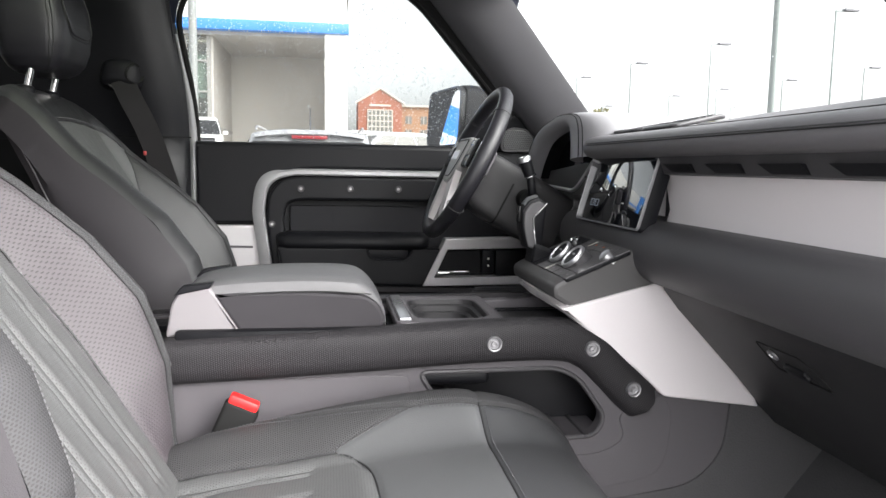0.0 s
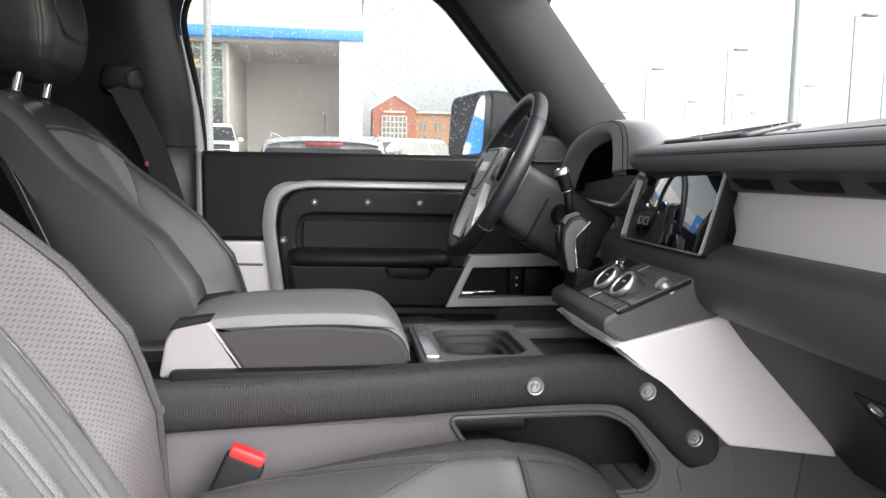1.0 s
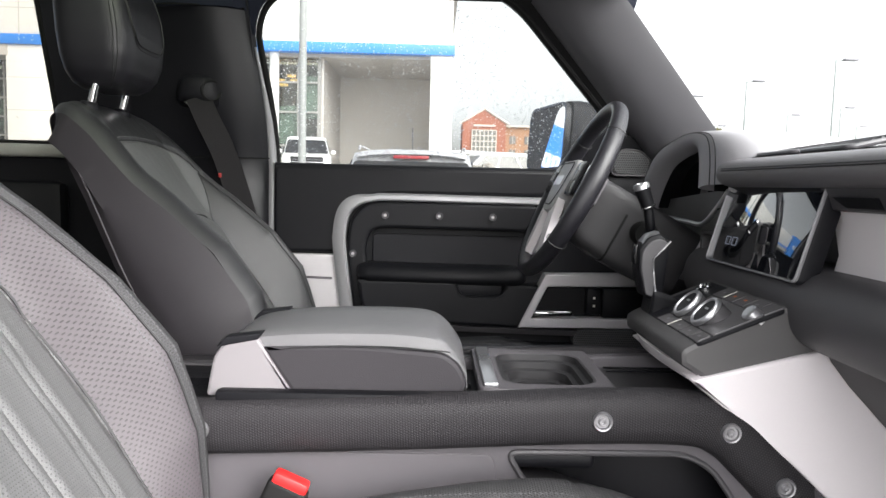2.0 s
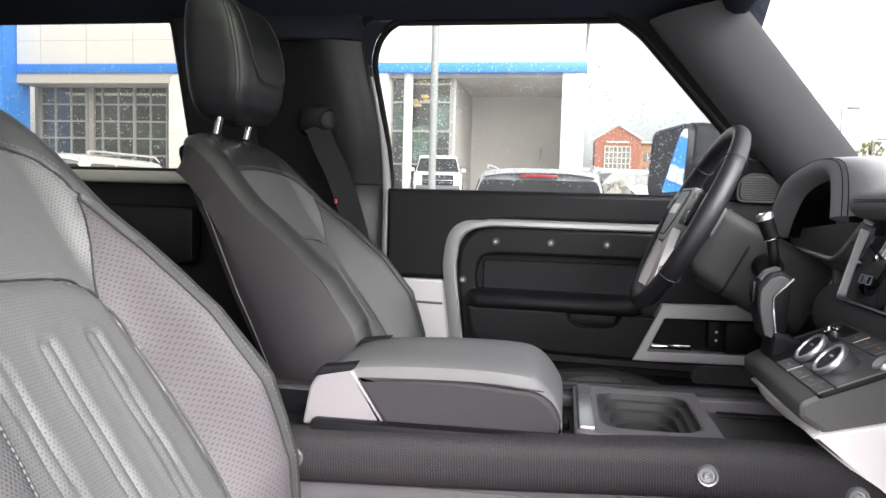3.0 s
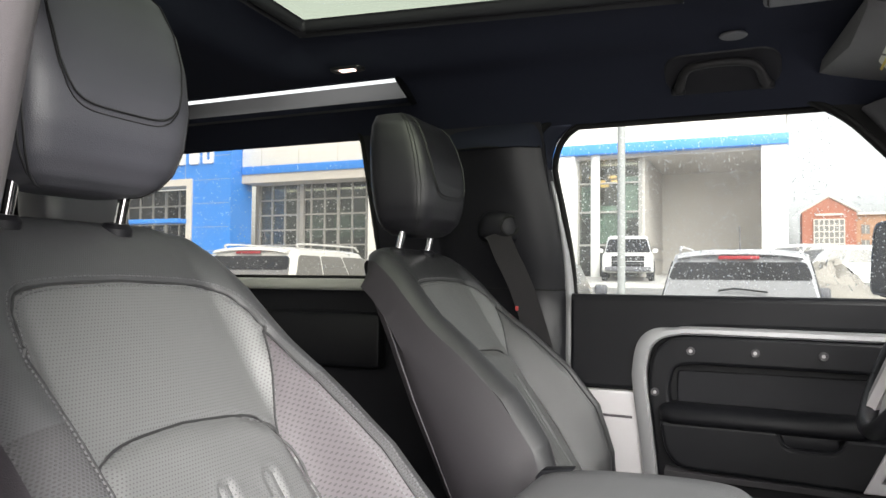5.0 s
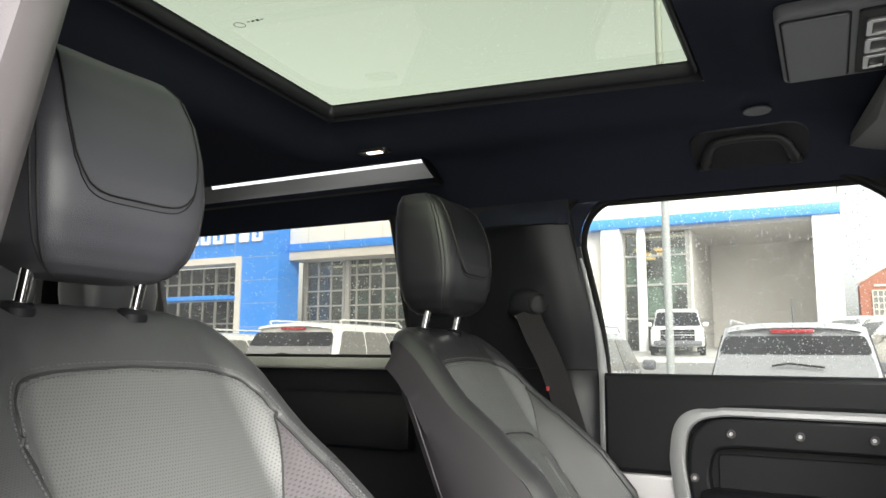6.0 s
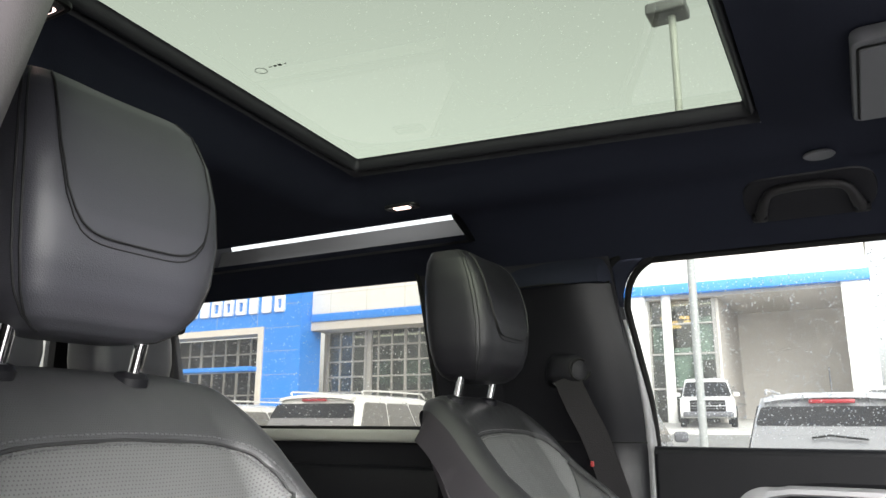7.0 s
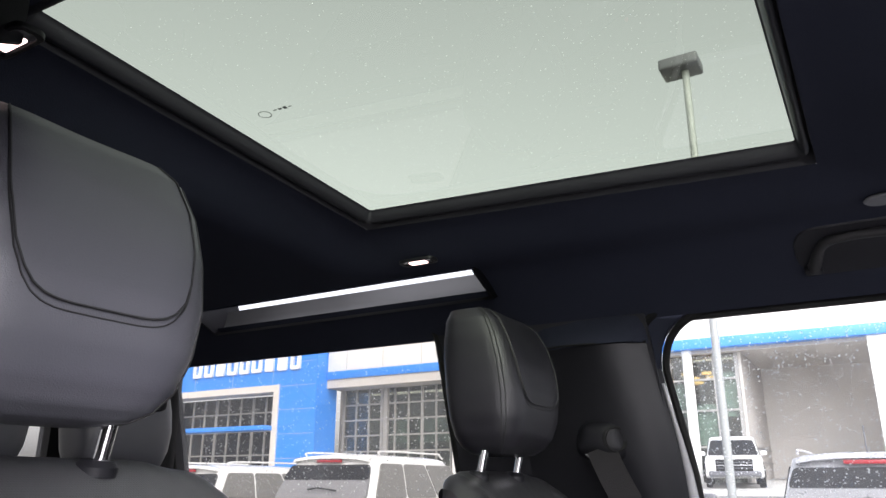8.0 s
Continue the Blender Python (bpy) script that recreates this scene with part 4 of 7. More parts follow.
def front_seat(name, y0, label, group):
    seat = thing(name, (0, y0, 0.56), label, "car seat", group)
    back = Pad(BACK_PTS, y0, ([0, 0.0608, 0.1843, 0.3041, 0.4239, 0.5437, 0.6451, 0.7372, 0.8294, 0.9215, 0.965, 1.0], [0.232, 0.232, 0.228, 0.223, 0.212, 0.205, 0.2, 0.191, 0.174, 0.152, 0.132, 0.095]),
               ([0, 0.4147, 0.5529, 0.6912, 0.9215, 1.0], [0.168, 0.168, 0.16, 0.155, 0.12, 0.12]), ([0, 0.0608, 0.1843, 0.3041, 0.4239, 0.5529, 0.6451, 0.7372, 0.8294, 0.9215, 1.0], [-0.01, 0.006, 0.064, 0.091, 0.085, 0.057, 0.032, 0.016, 0.0, -0.008, -0.012]),
               ([0, 0.2765, 0.5068, 0.6635, 0.8294, 0.9215, 1.0], [0.10, 0.115, 0.100, 0.082, 0.076, 0.055, 0.03]), seat_back_relief, 1, 0.030)
    panels, shell = back.build(seat_back_region)
    kinds = {"yoke": ("shoulder_panel", YOKE), "upper": ("upper_panel", PERF), "lumbar": ("lumbar_pad", PERF),
             "bolster_left": ("bolster", PERF_BOLSTER), "bolster_right": ("bolster", PERF_BOLSTER), "edge_left": ("edge_panel", MESH_TEXTILE), "edge_right": ("edge_panel", MESH_TEXTILE)}
    body = part("backrest", shell, FLANK, seat, "smooth black leather flanks and rear")
    for key, bm in panels.items():
        part(kinds[key][0], bm, kinds[key][1], body, "grey perforated leather" if "panel" not in kinds[key][0] else "")
    full = line_of(OUTER)
    outline = full + mirror_line(full)[::-1]
    part("seam", back.seam(outline, 0.0019), THREAD_DARK, body)
    part("stitching", joined(back.stitches(outline, 0.006), back.stitches(outline, -0.006)), THREAD, body, "fine grey twin stitching")
    arch = line_of(ARCH)
    part("seam", back.seam(arch + mirror_line(arch)[::-1], 0.0016), THREAD_DARK, body)
    for sgn in (1, -1):
        ln = [(sgn * w, s) for w, s in line_of(SPLIT)]
        part("seam", back.seam(ln, 0.0014), THREAD_DARK, body)
        rim = [back.at(sgn * (lerp(*back.half, s / back.long) + 0.014 * (1 - sm(0.25, 0.75, s / back.long)) - 0.006), s, 0, -lerp(*back.thick, s / back.long) + 0.022) for s in np.linspace(0.02, back.long * 0.86, 30)]
        part("piping", tube(rim, 0.0016, 6), PLASTIC_SIDE, body, "thin pale piping")
    yc = y0 - 0.030
    cush = Pad(SEAT_PTS, yc, ([0, 0.3, 0.8, 0.9, 1.0], [0.225, 0.25, 0.25, 0.24, 0.225]), ([0, 1.0], [0.14, 0.15]),
               ([0, 0.15, 0.5, 0.60, 0.68, 0.78, 0.9, 1.0], [0.03, 0.045, 0.05, 0.045, 0.032, 0.012, 0.0, 0.0]), ([0, 0.8, 1.0], [0.15, 0.11, 0.07]), cushion_relief, -1)
    panels, shell = cush.build(cushion_region, 180, 130)
    kinds = {"centre": ("centre_pad", PERF), "thigh": ("thigh_panel", NOSE_LEATHER), "nose": ("front_panel", YOKE), "bolster_left": ("bolster", WEAVE), "bolster_right": ("bolster", WEAVE),
             "edge_left": ("edge_panel", WEAVE), "edge_right": ("edge_panel", WEAVE)}
    base = part("cushion", shell, LEATHER, seat, "smooth black leather flanks")
    for key, bm in panels.items():
        part(kinds[key][0], bm, kinds[key][1], base)
    for sgn in (1, -1):
        ln = [(sgn * cush_edge(s), s) for s in np.linspace(0.05, 0.55, 40)]
        part("seam", cush.seam(ln), THREAD_DARK, base)
        part("stitching", joined(cush.stitches(ln, 0.006), cush.stitches(ln, -0.006)), THREAD, base)
    pad = line_of([(0.143, 0.06), (0.143, 0.2), (0.143, 0.275), (0.125, 0.312), (0.08, 0.33), (0.0, 0.335)])
    part("seam", cush.seam(pad + mirror_line(pad)[::-1]), THREAD_DARK, base)
    for sgn in (1, -1):
        ray = [(sgn * w, s) for w, s in line_of([(0.140, 0.287), (0.148, 0.29), (0.170, 0.345), (0.190, 0.402)])]
        part("seam", cush.seam(ray), THREAD_DARK, base)
    nose = [(w, 0.487) for w in np.linspace(-0.19, 0.19, 30)]
    part("seam", cush.seam(nose), THREAD_DARK, base)
    part("stitching", cush.stitches(nose, 0.006), THREAD, base)
    part("seat_base", box((0.08, yc, 0.64), (0.46, 0.40, 0.12), 0.02), PLASTIC_DARK, seat)
    for dy in (-0.17, 0.17):
        part("seat_rail", box((0.06, yc + dy, 0.568), (0.56, 0.035, 0.026), 0.004), SATIN, seat)
    # head restraint on two posts
    yh = y0 - 0.027
    head = part("headrest", loft(headrest_shell(yh)), LEATHER_HEAD, seat, "padded black leather headrest")
    zz = np.concatenate([1.446 + 0.036 * np.linspace(0, 1, 18) ** 2.2, np.linspace(1.49, 1.598, 14)])

    def front_face(t, z, g):
        u = np.interp(z, HEAD_Z, range(11))
        a, d, x = (float(np.interp(u, range(11), q)) for q in (
            HEAD_W, HEAD_D,
            HEAD_X))
        return head_point(yh, x, a + g, d + g, z, t)

    def half_angle(z):
        w = lerp([1.446, 1.4466, 1.449, 1.454, 1.464, 1.482, 1.52, 1.598], [0.26, 0.37, 0.47, 0.55, 0.62, 0.68, 0.735, 0.765], z)
        return math.asin(w ** (1 / 0.55))
    rings = [[front_face(half_angle(z) * q, z, 0.0016) for q in np.linspace(-1, 1, 24)] for z in zz]
    part("headrest_panel", loft(rings, closed=False), LEATHER_HEAD, head, "inset smooth leather panel")
    edge = [front_face(-half_angle(z), z, 0.002) for z in zz[::-1]] + [front_face(half_angle(zz[0]) * q, zz[0], 0.002) for q in np.linspace(-1, 1, 8)] + [front_face(half_angle(z), z, 0.002) for z in zz]
    part("seam", tube(edge, 0.0010, 6), THREAD_DARK, head)
    zo = np.concatenate([1.440 + 0.036 * np.linspace(0, 1, 18) ** 2.2, np.linspace(1.484, 1.596, 14)])
    around = [front_face(-half_angle(z + 0.006) * 1.03, z, 0.0006) for z in zo[::-1]] + [front_face(half_angle(zo[0] + 0.006) * 1.03 * q, zo[0], 0.0006) for q in np.linspace(-1, 1, 8)] + [front_face(half_angle(z + 0.006) * 1.03, z, 0.0006) for z in zo]
    part("stitching", tube(around, 0.0007, 5), THREAD_DARK, head)
    for sgn in (1, -1):
        for turn in (1.10, 1.22):
            loop = [head_point(yh, *(float(np.interp(u, range(11), q)) + o for q, o in ((HEAD_X, 0.0), (HEAD_W, 0.0006), (HEAD_D, 0.0006), (HEAD_Z, 0.0))), sgn * (turn + (1.16 - turn) * sm(3.5, 0.8, u))) for u in np.linspace(0.6, 9.6, 40)]
            part("seam", tube(loop, 0.0011, 6), THREAD_DARK, head)
        post = part("post", tube([(-0.486, yh + sgn * 0.066, 1.40), (-0.499, yh + sgn * 0.066, 1.345), (-0.508, yh + sgn * 0.066, 1.31)], 0.0065, 14), CHROME, head, "chrome headrest post")
        part("collar", lathe((-0.503, yh + sgn * 0.066, 1.345), (0.12, 0, 1), [(0.017, -0.014), (0.017, -0.006), (0.013, -0.001), (0.0075, 0.0), (0.0075, -0.014)], 20), PLASTIC_DARK, post, "black plastic collar")
    part("release_button", box((-0.52, yh + 0.128, 1.405), (0.025, 0.014, 0.034), 0.005), PLASTIC_DARK, head)
    return seat


seat_p = front_seat("passenger_seat", -0.373, "black and grey perforated leather passenger seat with fluted lumbar pad", "front seats")
seat_d = copy_thing(seat_p, Matrix.Translation((0, 0.425, 0.56)))
seat_d.name = "driver_seat"
# same upholstery; the driver seat's dimmer light is put into darker leathers
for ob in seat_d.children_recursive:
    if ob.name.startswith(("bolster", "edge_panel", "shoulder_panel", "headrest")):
        ob.material_slots[0].link, ob.material_slots[0].material = "OBJECT", LEATHER if ob.name.startswith("headrest") else LEATHER_DRIVER_SHADED
tagged(seat_d, "black leather driver seat, darkened for shade, with grey centre panel and chrome headrest posts")


# ---- rear bench ----
bench = thing("rear_bench", (-1.25, 0, 0.56), "black leather rear bench with raised headrests", "car seat")
rings = [[(x, y, z) for y in np.linspace(-0.62, 0.62, 21)] for x, z in cr([(-0.78, 0.70), (-0.80, 0.82), (-0.95, 0.86), (-1.16, 0.83), (-1.22, 0.95), (-1.32, 1.15), (-1.37, 1.27), (-1.41, 1.30), (-1.46, 1.27), (-1.44, 0.9)], 6)]
part("cushion_and_back", loft(rings, closed=False), LEATHER, bench)
part("bench_base", box((-1.12, 0, 0.66), (0.62, 1.2, 0.22), 0.02), PLASTIC_DARK, bench)
for y in (0.30, -0.02, -0.34):
    r = [(x - 0.86 + 0.0, yy + y + 0.392, z - 0.035) for ring in headrest_shell(-0.392)[::4] for x, yy, z in ring]
    n = 48
    hb = loft([r[i * n:(i + 1) * n] for i in range(len(r) // n)])
    hr = part("headrest", hb, LEATHER_HEAD, bench)
    for dy in (-0.05, 0.05):
        part("post", tube([(-1.345, y + dy, 1.37), (-1.37, y + dy, 1.24)], 0.006, 10), CHROME, hr)
for y in (0.155, -0.18):
    part("seam", tube([(x + 0.004, y, z + 0.004) for x, z in cr([(-0.80, 0.82), (-0.95, 0.86), (-1.16, 0.83), (-1.22, 0.95), (-1.32, 1.15), (-1.37, 1.27)], 6)], 0.002, 6), THREAD_DARK, bench)


# ---- centre console ----
def screw(name, at, axis, r, parent, ring=None):
    """A turned metal fixing: dished ring, dark well and a recessed head."""
    s = part(name, lathe(at, axis, [(r * 0.55, -0.004), (r * 1.0, -0.002), (r * 1.0, 0.002), (r * 0.88, 0.0045), (r * 0.72, 0.004), (r * 0.62, 0.0012), (0.0005, 0.001)], 28), ring or FIXING, parent, "turned metal fixing" if ring is None else "dark fixing")
    q = Vector(at) + Vector(axis).normalized() * 0.0016
    part("head", lathe(q, axis, [(r * 0.42, -0.001), (r * 0.42, 0.0018), (r * 0.34, 0.0028), (r * 0.20, 0.0026), (r * 0.17, 0.0008), (0.0004, 0.0006)], 20), FIXING if ring is None else SILVER, s)
    return s


def widen(poly):
    """Draws a flank's outline a little larger about the seat's eye line."""
    return [(0.074 + (x - 0.074) * 1.014, 1.2 + (z - 1.2) * 1.014) for x, z in poly]


console = thing("centre_console", (0.1, 0, 0.55), "charcoal centre console with padded side rails and exposed metal fixings", "centre console")
SIDE = [(-0.42, 0.56), (0.92, 0.56), (0.92, 0.865), (0.61, 0.865), (0.56, 0.88), (0.47, 0.965), (0.40, 0.963), (-0.42, 0.932)]
POCKET = rounded(widen([(0.205, 0.893), (0.235, 0.845), (0.345, 0.80), (0.40, 0.782), (0.485, 0.784), (0.500, 0.815), (0.455, 0.878), (0.42, 0.895)]), [0.015, 0.02, 0.03, 0.02, 0.02, 0.02, 0.025, 0.02])
for s in (-1, 1):
    flank = plate(SIDE, [POCKET], "y", s * 0.090, s * 0.118, 0.003)
    part("side_panel", flank, PLASTIC_SIDE, console, "grey moulded console side")
    part("pocket_rim", tube([(u, s * 0.119, v) for u, v in POCKET], 0.004, 8, True), PLASTIC, console)
    part("pocket_liner", plate([(u, v) for u, v in rrect(0.19, 0.765, 0.52, 0.905, 0.02)], [], "y", s * 0.015, s * 0.025), PLASTIC_DARK, console)
    part("pocket_floor", plate([(0.20, s * 0.02), (0.51, s * 0.02), (0.51, s * 0.11), (0.20, s * 0.11)], [], "z", 0.762, 0.778), PLASTIC_SIDE, console)
    for i in range(4):
        part("pocket_rib", box((0.37 + 0.035 * i, s * 0.075, 0.780), (0.006, 0.10, 0.005), 0.001), PLASTIC, console)
    part("pocket_step", box((0.30, s * 0.075, 0.80), (0.16, 0.10, 0.05), 0.012, 2, Matrix.Rotation(radians(18), 4, "Y")), PLASTIC, console)
    part("pocket_handle", box((0.262, s * 0.108, 0.880), (0.11, 0.022, 0.026), 0.009, 3), SOFT, console)
    # padded rail, bending down at its front end
    line = cr([(-0.42, 0.906), (-0.16, 0.914), (0.10, 0.925), (0.30, 0.9355), (0.425, 0.936), (0.475, 0.920), (0.515, 0.884), (0.548, 0.850), (0.575, 0.828)], 7)
    rings = []
    for i, p in enumerate(line):
        d = line[min(i + 1, len(line) - 1)] - line[max(i - 1, 0)]
        d = d / np.hypot(*d)
        nrm = np.array((-d[1], d[0]))
        hh = 0.0335 if i < len(line) - 3 else 0.0335 - 0.006 * (i - len(line) + 4)
        ring = []
        for a, o in ((-1, 0.0), (-1, 0.010), (-0.92, 0.020), (-0.7, 0.027), (-0.3, 0.0295), (0.3, 0.0295), (0.7, 0.027), (0.92, 0.020), (1, 0.010), (1, 0.0)):
            q = p + nrm * a * hh
            ring.append((q[0], s * (0.110 + o), q[1]))
        rings.append(ring)
    part("side_rail", loft(rings, uv=True), PIPS, console, "black pipped rubber rail")
    for x, z in ((-0.163, 0.916), (0.318, 0.936), (0.473, 0.925), (0.543, 0.858)):
        screw("fixing", (x, s * 0.1395, z), (0, s, 0), 0.0125, console)
part("body", plate([(-0.42, 0.56), (0.64, 0.56), (0.60, 0.84), (0.45, 0.90), (0.42, 0.90), (0.40, 0.915), (0.175, 0.915), (0.165, 0.945), (-0.42, 0.945)], [], "y", -0.014, 0.014), PLASTIC_DARK, console)
for s in (1, -1):
    inner = rounded([(-0.40, 0.885), (0.19, 0.885), (0.205, 0.80), (0.30, 0.765), (0.415, 0.745), (0.503, 0.749), (0.542, 0.77), (0.529, 0.806), (0.55, 0.83), (0.605, 0.84), (0.621, 0.81), (0.614, 0.737), (0.593, 0.705), (0.49, 0.687), (-0.40, 0.68)], [0, 0.01, 0.03, 0.03, 0.03, 0.02, 0.02, 0.01, 0.01, 0.01, 0.02, 0.03, 0.03, 0.05, 0])
    part("raised_flank", plate(inner, [], "y", s * 0.1165, s * 0.1200, 0.0015), PLASTIC_SIDE, console, "raised grey flank moulding")
    part("tunnel_carpet", plate(rounded([(0.30, 0.56), (0.915, 0.56), (0.915, 0.862), (0.722, 0.862), (0.719, 0.822), (0.71, 0.74), (0.662, 0.69), (0.535, 0.672), (0.30, 0.668)], [0, 0, 0, 0, 0.02, 0.04, 0.04, 0.03, 0]), [], "y", s * 0.117, s * 0.1225, 0.003), CARPET, console, "dark carpet on the tunnel side")
    part("tray_wall", box((0.13, s * 0.112, 0.934), (1.06 - 0.5, 0.022, 0.05), 0.006), SOFT, console)
part("rear_box", box((-0.11, 0, 0.873), (0.56, 0.225, 0.125), 0.012), PLASTIC_DARK, console)
# cup tray
part("tray_floor", plate([(0.15, -0.105), (0.45, -0.105), (0.45, 0.105), (0.15, 0.105)], [rrect(0.206, -0.083, 0.324, 0.085, 0.025)], "z", 0.925, 0.938, 0.002), PLASTIC_DARK, console)
well = []
for k, z in ((0.0, 0.9645), (0.003, 0.9645), (0.004, 0.956), (0.011, 0.954), (0.012, 0.945), (0.019, 0.943), (0.020, 0.932), (0.026, 0.930), (0.027, 0.882), (0.049, 0.878)):
    well.append([(u, v, z) for u, v in rrect(0.203 + k, -0.086 + k, 0.327 - k, 0.088 - k, 0.03)])
part("cup_well", loft(well, True, False), SHROUD, console, "stepped black cup well")
part("cup_floor", plate(rrect(0.232, -0.058, 0.298, 0.060, 0.01), [], "z", 0.875, 0.882), PLASTIC_DARK, console)
part("cup_frame", plate(rrect(0.172, -0.112, 0.345, 0.118, 0.016), [rrect(0.204, -0.085, 0.326, 0.087, 0.03)], "z", 0.950, 0.9655, 0.002), PLASTIC_SIDE, console)
part("cup_strip", box((0.187, 0.0, 0.9675), (0.018, 0.205, 0.006), 0.002), SATIN, console, "brushed metal strip")
part("cup_divider", box((0.262, 0.0, 0.905), (0.012, 0.05, 0.045), 0.005), PLASTIC, console)
for y in (-0.045, 0.045):
    part("cup_ring", tube([(0.265 + 0.034 * math.cos(t), y + 0.034 * math.sin(t), 0.892) for t in np.linspace(0, 6.28, 28)], 0.003, 6), PLASTIC, console)
part("front_tray", plate(rrect(0.35, -0.118, 0.58, 0.122, 0.012), [], "z", 0.935, 0.944, 0.002), SHROUD, console)
for i in range(3):
    part("tray_rib", tube([(x, 0.11 - 0.02 * i, 0.9455) for x in np.linspace(0.37, 0.53, 5)], 0.0015, 6), PLASTIC_DARK, console)
part("tray_edge", tube(cr([(-0.02, 0.146, 0.957), (0.2, 0.148, 0.958), (0.40, 0.149, 0.960), (0.46, 0.149, 0.955)], 6), 0.006, 8), PLASTIC_DARK, console)

# armrest lid with its silver hinge caps
arm = thing("armrest", (0.0, 0, 0.965), "dark grey padded armrest lid with silver hinge cover", "armrest")
rings = []
prof = cr([(-0.155, 0.986), (-0.149, 1.004), (-0.128, 1.020), (-0.06, 1.029), (0.03, 1.032), (0.095, 1.030), (0.124, 1.022), (0.145, 1.001), (0.157, 0.977), (0.155, 0.956)], 5)
for x, z in prof:
    e = lerp([-0.155, -0.12, 0.10, 0.156], [0.085, 0.098, 0.100, 0.088], x)
    rings.append([(x, y * e, z - dz) for y, dz in [(-1, 0.019), (-0.993, 0.012), (-0.968, 0.005), (-0.90, 0.0012), (-0.5, 0.0), (0, -0.001), (0.5, 0.0), (0.90, 0.0012), (0.968, 0.005), (0.993, 0.012), (1, 0.019)]])
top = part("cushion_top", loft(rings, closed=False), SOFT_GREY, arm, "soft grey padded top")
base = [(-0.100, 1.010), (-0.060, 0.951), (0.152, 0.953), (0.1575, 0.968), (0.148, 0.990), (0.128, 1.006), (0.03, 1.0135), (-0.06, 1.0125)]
# the skirt's base colour is darker than the padded top's
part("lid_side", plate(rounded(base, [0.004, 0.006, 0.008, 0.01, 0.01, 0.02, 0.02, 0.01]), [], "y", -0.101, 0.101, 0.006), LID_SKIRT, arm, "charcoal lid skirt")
for s in (-1, 1):
    part("stitching", tube([(x, s * 0.1012, 1.0118 - 0.004 * ((x - 0.03) / 0.1) ** 2) for x in np.linspace(-0.07, 0.135, 20)], 0.0009, 6), THREAD_DARK, arm)
capp = rounded([(-0.166, 0.946), (-0.056, 0.946), (-0.102, 1.021), (-0.142, 1.016), (-0.157, 0.996)], [0.006, 0.003, 0.004, 0.012, 0.01])
part("hinge_cover", plate(capp, [], "y", -0.103, 0.103, 0.004), HINGE_SILVER, arm, "matt silver hinge cover")
lipp = rounded([(-0.153, 1.008), (-0.101, 1.0185), (-0.097, 1.027), (-0.142, 1.021)], 0.003)
for sgn in (-1, 1):
    part("hinge_lip", plate(lipp, [], "y", sgn * 0.080, sgn * 0.1045, 0.002), PLASTIC_DARK, arm)

# belt buckle for the passenger
buckle = thing("seat_belt_buckle", (-0.07, -0.150, 0.78), "black belt buckle with a red release button", "buckle")
tilt = Matrix.Rotation(radians(24), 4, "Y")
part("case", moved(box((0, 0, 0), (0.050, 0.024, 0.085), 0.006, 3), Matrix.Translation((-0.066, -0.166, 0.824)) @ tilt), RUBBER, buckle)
part("button", moved(box((0, 0, 0), (0.043, 0.020, 0.015), 0.004, 2), Matrix.Translation((-0.0475, -0.167, 0.866)) @ tilt), RED, buckle, "red release button")
for i in range(3):
    part("print_bar", moved(box((-0.006 + 0.006 * i, -0.0125, -0.02 - 0.004 * i), (0.012, 0.0006, 0.004), 0), Matrix.Translation((-0.066, -0.166, 0.824)) @ tilt), THREAD, buckle)
part("stalk", tube([(-0.095, -0.160, 0.80), (-0.11, -0.152, 0.74), (-0.12, -0.150, 0.66)], 0.009, 8), PLASTIC_DARK, buckle)

# ---- centre stack: silver wings, switch panel, gear selector ----
stack = thing("switch_stack", (0.5, 0, 0.85), "silver-edged climate switch stack below the screen", "control panel")
WING = rounded(widen([(0.418, 0.990), (0.575, 1.03), (0.600, 1.00), (0.745, 0.842), (0.752, 0.826), (0.590, 0.848), (0.545, 0.89), (0.485, 0.936)]), [0.004, 0.006, 0.02, 0.01, 0.004, 0.006, 0.02, 0.02])
for s in (-1, 1):
    part("wing", plate(WING, [], "y", s * 0.092, s * 0.136, 0.004), SILVER_WING, stack, "light silver painted wing")
part("front_lip", loft([[(x, y, z) for x, z in ((0.418 + 0.02 * (abs(y) / 0.13) ** 3, 0.985), (0.412 + 0.02 * (abs(y) / 0.13) ** 3, 1.0), (0.43, 1.004), (0.50, 0.97), (0.47, 0.955))] for y in np.linspace(-0.128, 0.128, 15)]), SILVER_DASH, stack, "light silver front edge")
core = [(0.412, 1.004), (0.41, 1.022), (0.422, 1.030), (0.545, 1.082), (0.60, 1.08), (0.60, 0.86), (0.50, 0.95)]
part("housing", plate(rounded(core, [0.004, 0.008, 0.008, 0.01, 0.0, 0.01, 0.02]), [], "y", -0.131, 0.125, 0.007), COLUMN_GREY, stack)
PM = Matrix.Translation((0.482, -0.006, 1.0525)) @ Matrix.Rotation(radians(-22.9), 4, "Y")
face = part("face_plate", moved(plate(rrect(-0.058, -0.128, 0.056, 0.112, 0.008), [], "z", -0.003, 0.0030, 0.0010), PM), PLASTIC_DARK, stack, "black switch plate")
def turned(u, v, r, h):
    """The foot and axis of a rotary control: steeper than the plate it stands on."""
    return PM @ Matrix.Translation((u, v, 0.002)) @ Matrix.Rotation(radians(-24), 4, "Y") @ Matrix.Translation((0, 0, 0.004))


